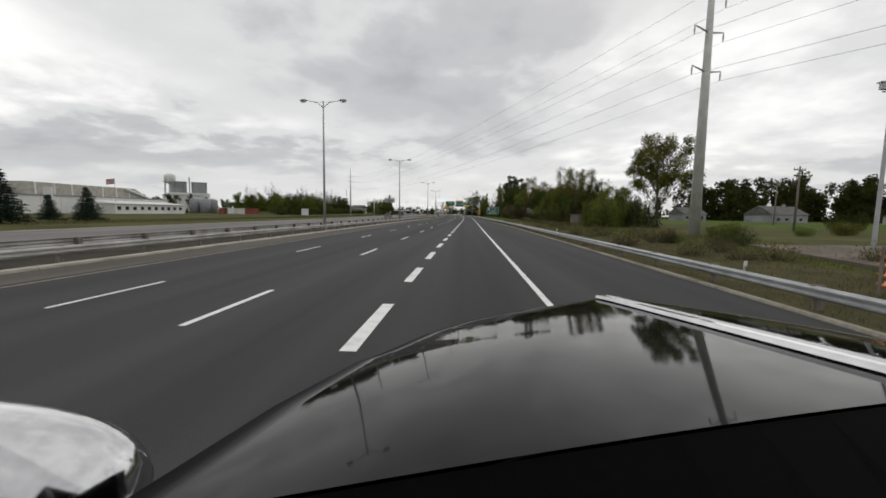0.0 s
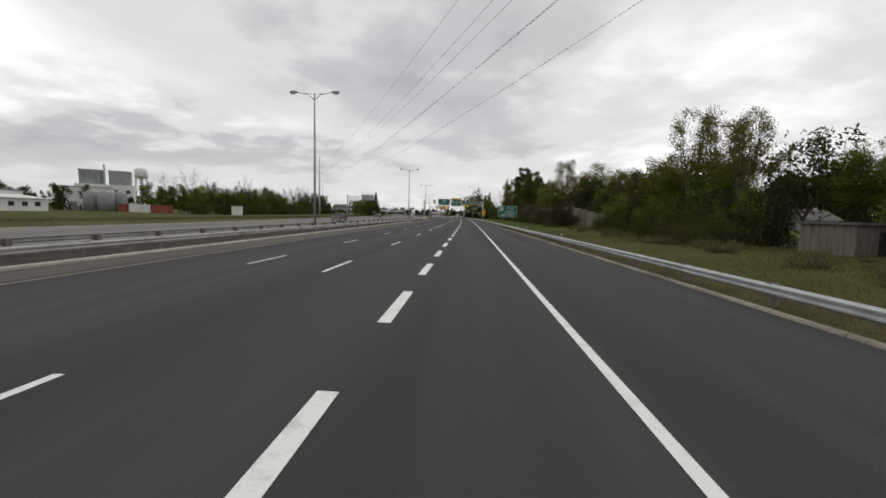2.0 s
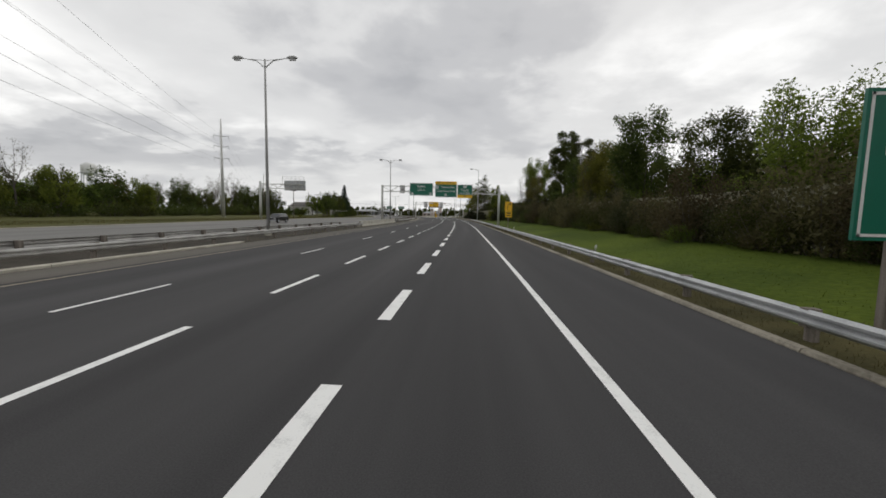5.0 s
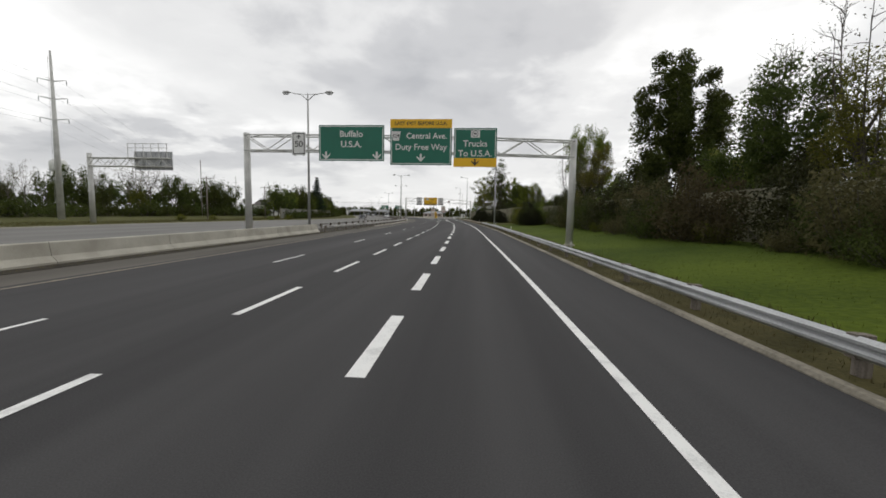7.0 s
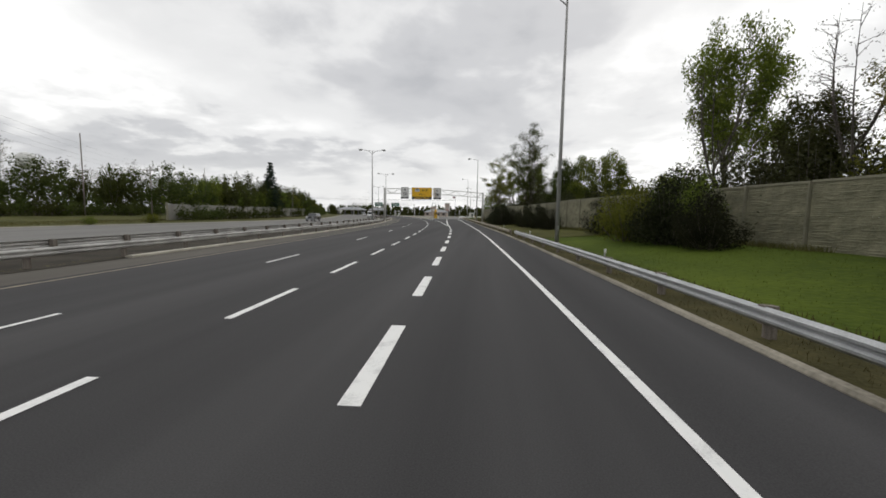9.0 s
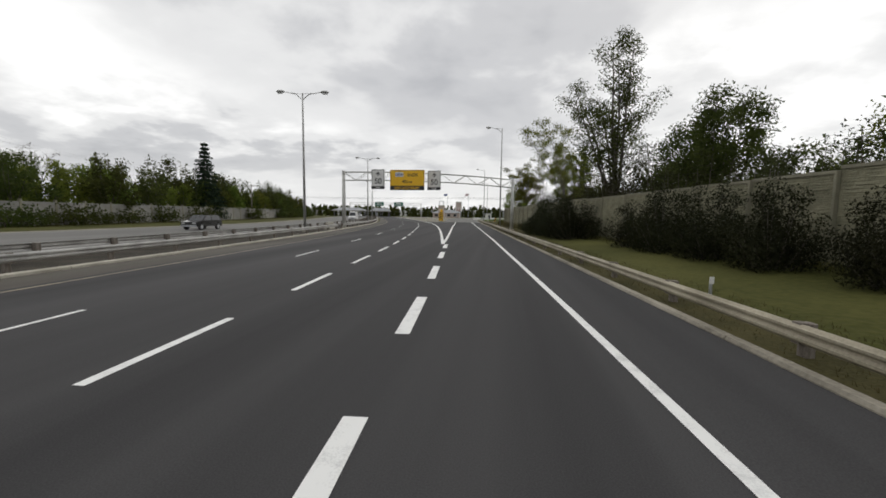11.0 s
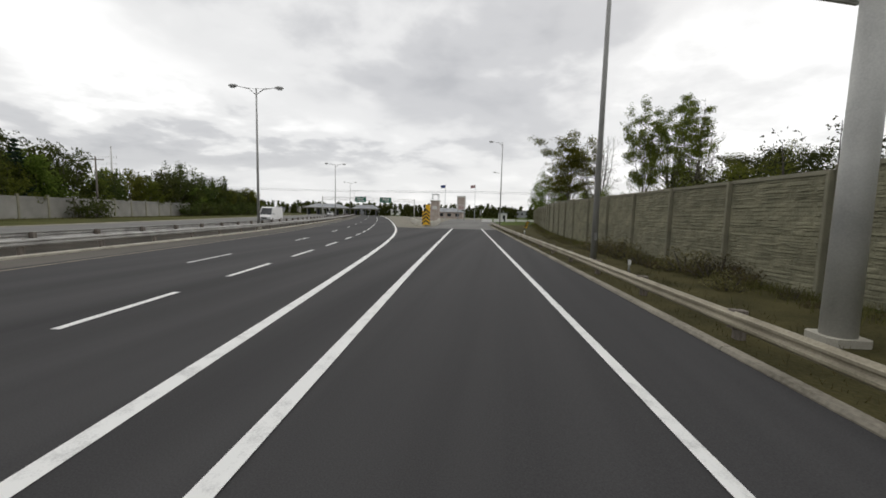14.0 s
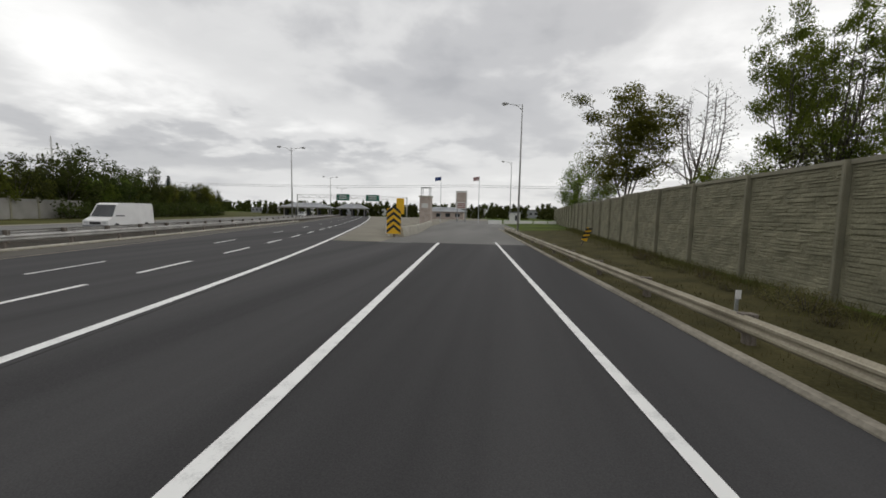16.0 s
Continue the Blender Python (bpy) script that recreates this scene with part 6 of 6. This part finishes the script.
# ---- the gore and the plaza at the end ----
gx, gy = -19.2, 377.0
ob = thing("gore_island", "pale concrete island nose with low barrier walls", "traffic island", kind="structure")
prof = [(-0.3, -0.05), (0.3, -0.05), (0.22, 0.5), (0.12, 0.85), (-0.12, 0.85), (-0.22, 0.5)]
for off, dx in ((-1.2, -0.16), (1.2, -0.02)):
    rows = [(gx + off * min(1, 0.3 + k * 0.3) + (dx - 0.12) * k * 3, gy + 0.5 + k * 3, 0, 0.1) for k in range(12)]
    part("barrier_wall", Shape().sweep(prof, rows), M_BARRIER, ob)
ob = thing("chevron_sign", "black and yellow chevron board at the gore nose", "sign", "chevron boards", m=pose(gx, gy - 0.5, 0))
part("post", Shape().box((0, 0.1, 0.7), (0.12, 0.12, 1.6)), M_WOOD, ob)
part("panel", Shape().box((0, 0.02, 1.4), (1.25, 0.04, 2.2)), M_YELLOW, ob)
for k in range(4):
    z = 0.5 + k * 0.55
    part("chevron", Shape().add([(-0.62, -0.012, z - 0.15), (0, -0.012, z + 0.35), (0.62, -0.012, z - 0.15), (0.62, -0.012, z + 0.12), (0, -0.012, z + 0.62 if k < 3 else z + 0.6), (-0.62, -0.012, z + 0.12)], [(0, 1, 4, 5), (1, 2, 3, 4)]), M_BLACK, ob)
ob = thing("gore_sign", "plain yellow marker sign behind the chevrons", "sign", "road signs", m=pose(gx - 0.4, gy + 3.0, 0))
part("post", Shape().box((0, 0.1, 1.2), (0.1, 0.1, 2.6)), M_WOOD, ob)
part("panel", Shape().box((0, 0, 2.75), (0.75, 0.05, 1.5)), M_YELLOW, ob)
ob = thing("chevron_sign", "small black and yellow marker board at the guardrail", "sign", "chevron boards", m=pose(-4.3, 372.5, 0, 0, 20, 0))
part("panel", Shape().box((0, 0, 0.95), (0.36, 0.04, 0.95)), M_YELLOW, ob)
part("post", Shape().box((0, 0.06, 0.4), (0.08, 0.08, 1.0)), M_WOOD, ob)
for k in range(3):
    part("chevron", Shape().add([(-0.2, -0.03, 0.55 + k * 0.3), (0.2, -0.03, 0.75 + k * 0.3), (0.2, -0.03, 0.92 + k * 0.3), (-0.2, -0.03, 0.72 + k * 0.3)], [(0, 1, 2, 3)]), M_BLACK, ob)
ob = thing("stone_pier", "pinkish stone pier with an open metal lantern top", "pier", m=pose(-25.5, 420, 0))
part("shaft", Shape().box((0, 0, 2.6), (2.2, 2.2, 5.4), chamfer=0.12), M_BRICK, ob)
part("cap", Shape().box((0, 0, 5.4), (2.5, 2.5, 0.25)), M_BARRIER, ob)
for u in (-0.8, 0.8):
    for v in (-0.8, 0.8):
        part("lantern_post", Shape().box((u, v, 6.3), (0.12, 0.12, 1.7)), M_ALU, ob)
part("lantern_top", Shape().box((0, 0, 7.15), (1.9, 1.9, 0.15)), M_ALU, ob)
part("plaque", Shape().box((0, -1.13, 3.6), (1.3, 0.06, 0.9)), M_WHITE, ob)
ob = thing("shop_sign", "tall white shop sign with a dark picture panel", "sign", "road signs", m=pose(-20.7, 440, 0))
part("panel", Shape().box((0, 0, 5.6), (2.8, 0.5, 4.4), chamfer=0.05), M_WHITE, ob)
part("picture", Shape().box((0, -0.27, 6.2), (2.3, 0.05, 2.3)), M_BRICK, ob)
for k in range(3):
    part("letter_bar", Shape().box((0, -0.27, 4.6 - 0.45 * k), (2.0, 0.04, 0.22)), M_RED, ob)
for u in (-1.0, 1.0):
    part("post", Shape().box((u, 0, 1.7), (0.25, 0.25, 3.6)), M_GREY, ob)
ob = thing("shop_building", "low beige shop with a grey hipped roof", "building", m=pose(-33, 492, 0))
part("wall", Shape().box((0, 0, 1.4), (15, 9, 3.0)), M_BRICK, ob)
part("roof", Shape().add([(-8.4, -5.4, 2.8), (8.4, -5.4, 2.8), (8.4, 5.4, 2.8), (-8.4, 5.4, 2.8), (-4, 0, 4.6), (4, 0, 4.6)], [(0, 1, 5, 4), (1, 2, 5), (2, 3, 4, 5), (3, 0, 4), (3, 2, 1, 0)]), M_GREY, ob)
for k in range(4):
    part("window", Shape().box((-5.4 + k * 3.6, -4.55, 1.5), (1.8, 0.1, 1.3)), M_DARK, ob)
for k in range(5):
    ob = thing("jersey_block", "white concrete block across the plaza", "barrier", "plaza blocks", m=pose(-12 + k * 3.4, 432 + k, 0))
    part("block", Shape().sweep([(-0.3, -0.05), (0.3, -0.05), (0.15, 0.85), (-0.15, 0.85)], [(-1.5, 0, 0, math.pi / 2 * -1), (1.5, 0, 0, math.pi / 2 * -1)]), M_WHITE, ob)
ob = thing("site_hut", "small white site hut beyond the wall", "hut", m=pose(-7.5, 440, 0))
part("body", Shape().box((0, 0, 1.3), (2.6, 2.2, 2.7)), M_WHITE, ob)
part("roof", Shape().box((0, 0, 2.7), (3.0, 2.6, 0.2)), M_GREY, ob)
part("door", Shape().box((0.4, -1.12, 1.0), (0.8, 0.06, 2.0)), M_DARK, ob)
for x, y, w in ((-70.5, 482.15, 5.2), (-60.2, 485.95, 5.4)):
    s = sign_panel("direction_sign", "distant green overhead direction sign", x - w / 2, x + w / 2, 6.2, 8.6, y, M_GREEN, M_WHITE_SIGN)
    for k in range(2):
        part("letter_bar", Shape().box((0, -0.01, 0.45 - 0.8 * k), (3.2, 0.012, 0.35)), M_WHITE_SIGN, s)
gantry((-86, 477), (-48, 491), 8.0, 8.0, 0.2, "distant lattice gantry with green signs")
# toll canopies beside the main road
for x, y, w in ((-97.0, 505.0, 22.0), (-80.0, 515.0, 14.0)):
    ob = thing("toll_canopy", "low grey hipped canopy over dark toll lanes", "canopy", "toll canopies", m=pose(x, y, 0, 0, 0, 14))
    part("roof", Shape().add([(-w / 2, -6, 3.6), (w / 2, -6, 3.6), (w / 2, 6, 3.6), (-w / 2, 6, 3.6), (-w / 4, 0, 5.6), (w / 4, 0, 5.6)], [(0, 1, 5, 4), (1, 2, 5), (2, 3, 4, 5), (3, 0, 4), (3, 2, 1, 0)]), M_GREY, ob)
    part("fascia", Shape().box((0, -5.95, 3.45), (w, 0.2, 0.5)), M_BARRIER_DULL, ob)
    n = int(w // 4)
    for k in range(n):
        part("column", Shape().box((-w / 2 + 1.5 + k * (w - 3) / (n - 1), -3, 1.7), (0.4, 0.4, 3.8)), M_BARRIER_DULL, ob)
        part("booth", Shape().box((-w / 2 + 1.5 + k * (w - 3) / (n - 1), 0, 1.3), (1.4, 3.0, 2.6), chamfer=0.1), M_DARK, ob)
for k in range(14):
    w, hh = rng.uniform(8, 18), rng.uniform(3, 5.5)
    ob = thing("town_building", "distant low town building with a flat roof", "building", "town buildings", m=pose(-180 + k * 17 + rng.uniform(-5, 5), 570 + rng.uniform(0, 40), 0))
    part("wall", Shape().box((0, 0, hh / 2 - 0.1), (w, 9, hh + 0.2)), (M_GREY, M_BARRIER_DULL, M_WHITE, M_GREY)[k % 4], ob)
    part("roof", Shape().box((0, 0, hh), (w + 0.5, 9.5, 0.3)), M_ROOF, ob)
    for j in range(int(w // 3)):
        part("window", Shape().box((-w / 2 + 1.6 + j * 3, -4.53, hh * 0.55), (1.3, 0.08, 1.3)), M_DARK, ob)


# ---- vehicles on the opposite road ----
def vehicle(name, label, cat, prof, glass, width, wheels, paint, x, y, turn, tyre=0.36):
    """prof, glass: side outlines (length, height), front first; the body's upper edge leans in."""
    ob = thing(name, label, cat, "vehicles on the opposite road", m=pose(x, y, 0, 0, 0, turn))
    w = width / 2

    def shell(outline, half, tuck):
        s, n = Shape(), len(outline)
        top = max(h for _, h in outline)
        k = [(u, h, half - tuck * max(0, (h - 0.9)) / max(0.3, top - 0.9)) for u, h in outline]
        pts = [(-c, u, h) for u, h, c in k] + [(c, u, h) for u, h, c in k]
        return s.add(pts, [tuple(range(n)), tuple(range(2 * n - 1, n - 1, -1)), *[(i, n + i, n + (i + 1) % n, (i + 1) % n) for i in range(n)]])

    body = part("body", shell(prof, w, 0.16), paint, ob)
    for sgn in (-1, 1):
        for k, g in enumerate(glass):
            if k < len(glass) - 1:
                s = Shape()
                pts = [(sgn * (w - 0.16 * max(0, h - 0.9) / 0.9 + 0.012), u, h) for u, h in g]
                part("side_window", s.add(pts, [tuple(range(len(pts)))]), M_DARK, body)
    g = glass[-1]
    part("windscreen", Shape().add([(-w + 0.14, g[0][0], g[0][1]), (w - 0.14, g[0][0], g[0][1]), (w - 0.24, g[1][0], g[1][1]), (-w + 0.24, g[1][0], g[1][1])], [(0, 1, 2, 3)]), M_DARK, body)
    front = min(u for u, _ in prof)
    for sgn in (-1, 1):
        part("headlight", Shape().box((sgn * (w - 0.3), front - 0.01, 0.78), (0.36, 0.06, 0.18), chamfer=0.02), M_GLASS_LAMP, body)
    part("bumper", Shape().box((0, front - 0.04, 0.48), (width - 0.1, 0.14, 0.22), chamfer=0.04), M_GREY, body)
    part("grille", Shape().box((0, front - 0.02, 0.74), (width * 0.42, 0.05, 0.2)), M_BLACK, body)
    for u in wheels:
        for sgn in (-1, 1):
            wh = part("wheel", Shape().tube([(sgn * (w - 0.2), u, tyre), (sgn * (w + 0.01), u, tyre)], tyre, 18), M_TYRE, ob)
            part("rim", Shape().tube([(sgn * (w + 0.0), u, tyre), (sgn * (w + 0.025), u, tyre)], tyre * 0.6, 12), M_ALU, wh)
    return ob


VAN = [(-2.9, 0.35), (-2.9, 0.95), (-2.2, 1.25), (-1.55, 2.3), (-1.2, 2.45), (2.85, 2.5), (2.95, 2.3), (2.95, 0.35)]
vehicle("white_van", "white high-roofed delivery van on the opposite road", "van", VAN, [[(-1.95, 1.3), (-1.45, 2.05), (-0.9, 2.05), (-0.9, 1.3)], [(-2.22, 1.27), (-1.57, 2.28)]], 2.0, (-1.95, 1.8), M_CAR_WHITE, -44.0, 374.0, 14)
TRUCK = [(-2.7, 0.45), (-2.7, 1.0), (-1.25, 1.12), (-0.65, 1.78), (0.75, 1.8), (0.95, 1.12), (2.7, 1.1), (2.7, 0.45)]
vehicle("pickup_truck", "dark red-brown pickup truck on the opposite road", "pickup truck", TRUCK, [[(-1.1, 1.14), (-0.62, 1.68), (0.05, 1.7), (0.05, 1.14)], [(0.15, 1.14), (0.15, 1.7), (0.68, 1.7), (0.82, 1.14)], [(-1.27, 1.13), (-0.68, 1.75)]], 1.9, (-1.75, 1.65), M_CAR_RED, -27.5, 136.0, 0)
SUV = [(-2.3, 0.4), (-2.3, 0.92), (-1.2, 1.06), (-0.5, 1.66), (1.7, 1.68), (2.2, 1.1), (2.25, 0.4)]
for x, y, a in ((-33.5, 199.5, 0), (-37.0, 309.0, 6)):
    vehicle("dark_suv", "black sport utility car on the opposite road", "car", SUV, [[(-1.02, 1.08), (-0.46, 1.57), (0.3, 1.59), (0.3, 1.08)], [(0.4, 1.08), (0.4, 1.59), (1.55, 1.59), (1.9, 1.1)], [(-1.22, 1.07), (-0.53, 1.64)]], 1.85, (-1.5, 1.45), M_CAR_BLACK, x, y, a)
vehicle("white_car", "white car far off on the opposite road", "car", SUV, [[(-1.02, 1.08), (-0.46, 1.57), (0.3, 1.59), (0.3, 1.08)], [(-1.22, 1.07), (-0.53, 1.64)]], 1.85, (-1.5, 1.45), M_CAR_WHITE, -72.0, 455.0, 20)

ob = thing("field_shed", "low brown timber shed with a flat roof in the grass", "shed", m=pose(22.5, 76.0, 0.2, 0, 0, 20))
part("wall", Shape().box((0, 0, 0.9), (3.6, 2.6, 2.2)), M_WOOD, ob)
part("roof", Shape().box((0, 0, 2.05), (4.0, 3.0, 0.15)), M_ROOF, ob)
part("door", Shape().box((0.6, -1.32, 0.8), (0.9, 0.06, 1.7)), M_DARK, ob)
# small reflector posts on the right guardrail
for y in (12.0, 36.0, 60.0, 84.0, 108.0, 150.0, 176.0, 203.0, 228.0, 246.0, 262.0, 278.0, 330.0, 352.0):
    x = ex(y) + kerb_r(y) + 0.72
    ob = thing("reflector_post", "small white reflector marker on the guardrail", "marker", "reflector markers", m=pose(x, y, 0))
    part("stem", Shape().box((0, 0, 0.6), (0.05, 0.04, 0.4)), M_GALV, ob)
    part("reflector", Shape().box((0, -0.03, 0.78), (0.09, 0.02, 0.16)), M_WHITE_SIGN, ob)


# ---- the black lorry, standing where the ride begins ----
def lorry():
    ob = thing("lorry", "black lorry with glossy bonnet and chrome trim, standing on asphalt", "lorry", m=pose(0, 0, 0))
    MID = 0.69
    ys_ = [0.34, 0.7, 1.0, 1.28, 1.45, 1.57, 1.66, 1.73, 1.78, 1.81]
    hw_ = [1.1, 1.05, 0.975, 0.81, 0.66, 0.515, 0.39, 0.27, 0.16, 0.05]

    def top(x, y):
        hw = float(np.interp(y, ys_, hw_))
        k = min(1.0, abs(x - MID) / hw)
        mid = 0.245 + 0.13 * (y - 0.5) / 1.3
        rim = 0.355 + 0.06 * min(1, (y - 0.47) / 0.6)
        return 2.15 - mid - max(0.0, rim - mid) * k ** 2.2

    def back(x):
        return 0.355 + 0.22 * (1 - min(1.0, abs(x - MID) / 1.08)) ** 1.6

    n, m = 32, 26
    pts, faces = [], []
    for j in range(m):
        y = 0.355 + (1.81 - 0.355) * (j / (m - 1)) ** 0.8
        hw = float(np.interp(y, ys_, hw_))
        for i in range(n):
            x = MID + hw * (-1 + 2 * i / (n - 1))
            y2 = y + (back(x) - 0.355) * (1 - j / (m - 1))
            pts.append((x, y2, top(x, y2)))
    for j in range(m - 1):
        faces += [(j * n + i, j * n + i + 1, (j + 1) * n + i + 1, (j + 1) * n + i) for i in range(n - 1)]
    rim = [j * n for j in range(m)] + [(m - 1) * n + i for i in range(1, n)] + [j * n + n - 1 for j in range(m - 2, -1, -1)]
    base = len(pts)
    pts += [(MID + (pts[k][0] - MID) * 0.86, 0.47 + (pts[k][1] - 0.47) * 0.86, 1.15) for k in rim]
    faces += [(rim[k + 1], rim[k], base + k, base + k + 1) for k in range(len(rim) - 1)]
    part("bonnet", Shape().add(pts, faces), M_LORRY, ob, "glossy black bonnet", True)
    strip_rows = [(MID + 0.07 - 0.12 * (y - 0.6), y, top(MID + 0.07 - 0.12 * (y - 0.6), y) + 0.004, 0.1) for y in np.linspace(0.6, 1.74, 14)]
    part("bonnet_trim", Shape().sweep([(-0.035, 0), (0.035, 0), (0.03, 0.012), (0.014, 0.013), (0.012, 0.007), (-0.012, 0.007), (-0.014, 0.013), (-0.03, 0.012)], strip_rows), M_CHROME, ob, "ribbed chrome centre strip")
    # cowl and dashboard, matt black
    a = [(x, back(x) - 0.002) for x in (MID - 1.08 + 2.16 * i / 20 for i in range(21))]
    pts = [(x, y, top(x, y) - 0.004) for x, y in a] + [(x, 0.14, 1.66) for x, y in a] + [(x, -0.12, 1.6) for x, y in a]
    part("cowl", Shape().add(pts, [(i + 21 * r, i + 1 + 21 * r, i + 22 + 21 * r, i + 21 + 21 * r) for r in range(2) for i in range(20)]), M_TRIM, ob, "matt black cowl and dashboard")
    for u in (0.1, 0.85):
        w = part("wiper", Shape().tube([(u, 0.26, 1.72), (u + 0.3, 0.24, 1.71), (u + 0.55, 0.22, 1.7)], 0.01, 6), M_TRIM, ob)
        part("blade", Shape().box((u + 0.3, 0.22, 1.71), (0.5, 0.012, 0.02)), M_TRIM, w)
    # chrome mirror shell outside the driver's door
    us = np.linspace(-1, 1, 17)
    sh = Shape().tube([(-1.04 + 0.31 * u, 0.75, 1.495 + 0.03 * (1 - u * u) - 0.04 * u) for u in us], [0.02 + 0.15 * (1 - abs(u) ** 3.5) ** 0.5 for u in us], 28)
    mir = part("mirror_shell", sh, M_CHROME, ob, "rounded chrome mirror shell", True)
    part("mirror_arm", Shape().tube([(-0.72, 0.72, 1.42), (-0.45, 0.5, 1.4)], 0.022, 8), M_TRIM, mir)
    # body under the bonnet
    part("grille", Shape().box((MID, 1.78, 1.35), (0.34, 0.06, 0.6)), M_CHROME, ob)
    part("bumper", Shape().box((MID, 1.75, 0.6), (2.2, 0.25, 0.35), chamfer=0.06), M_CHROME, ob)
    for s in (-1, 1):
        part("headlight", Shape().box((MID + s * 0.75, 1.32, 1.1), (0.3, 0.14, 0.22), chamfer=0.04), M_GLASS_LAMP, ob)
        part("fender", Shape().sweep([(-0.22, 0.0), (0.22, 0.0), (0.2, 0.05), (-0.2, 0.05)], [(MID + s * 0.92, 0.9 + 0.62 * math.cos(k), 0.5 + 0.6 * math.sin(k), 0) for k in np.linspace(0.1, 3.0, 12)]), M_LORRY, ob)
        wh = part("wheel", Shape().tube([(MID + s * 0.78, 0.9, 0.5), (MID + s * 1.1, 0.9, 0.5)], 0.5, 24), M_TYRE, ob)
        part("rim", Shape().tube([(MID + s * 1.09, 0.9, 0.5), (MID + s * 1.13, 0.9, 0.5)], [0.3, 0.24], 18), M_CHROME, wh)
        door = part("door", Shape().box((MID + s * 1.17, -0.45, 1.35), (0.06, 1.3, 1.1), chamfer=0.02), M_LORRY, ob)
        part("handle", Shape().box((MID + s * 1.21, -0.95, 1.65), (0.03, 0.16, 0.04)), M_CHROME, door)
        part("pillar", Shape().tube([(MID + s * 1.14, 0.2, 1.85), (MID + s * 1.05, -0.25, 2.85)], 0.05, 6), M_LORRY, ob)
    part("front_axle", Shape().tube([(MID - 0.8, 0.9, 0.5), (MID + 0.8, 0.9, 0.5)], 0.08, 8), M_TRIM, ob)
    part("cab_floor", Shape().box((MID, -0.55, 0.85), (2.3, 1.9, 0.12)), M_TRIM, ob)
    part("cab_back", Shape().box((MID, -1.5, 1.85), (2.36, 0.08, 2.1)), M_LORRY, ob)
    part("roof", Shape().box((MID, -0.9, 2.9), (2.3, 1.35, 0.1), chamfer=0.05), M_LORRY, ob)
    for s in (-0.6, 0.6):
        seat = part("seat", Shape().box((MID + s, -0.75, 1.2), (0.55, 0.5, 0.2), chamfer=0.06), M_TRIM, ob)
        part("backrest", Shape().box((MID + s, -1.1, 1.5), (0.55, 0.14, 0.6), chamfer=0.05), M_TRIM, seat)
    return ob


lorry()
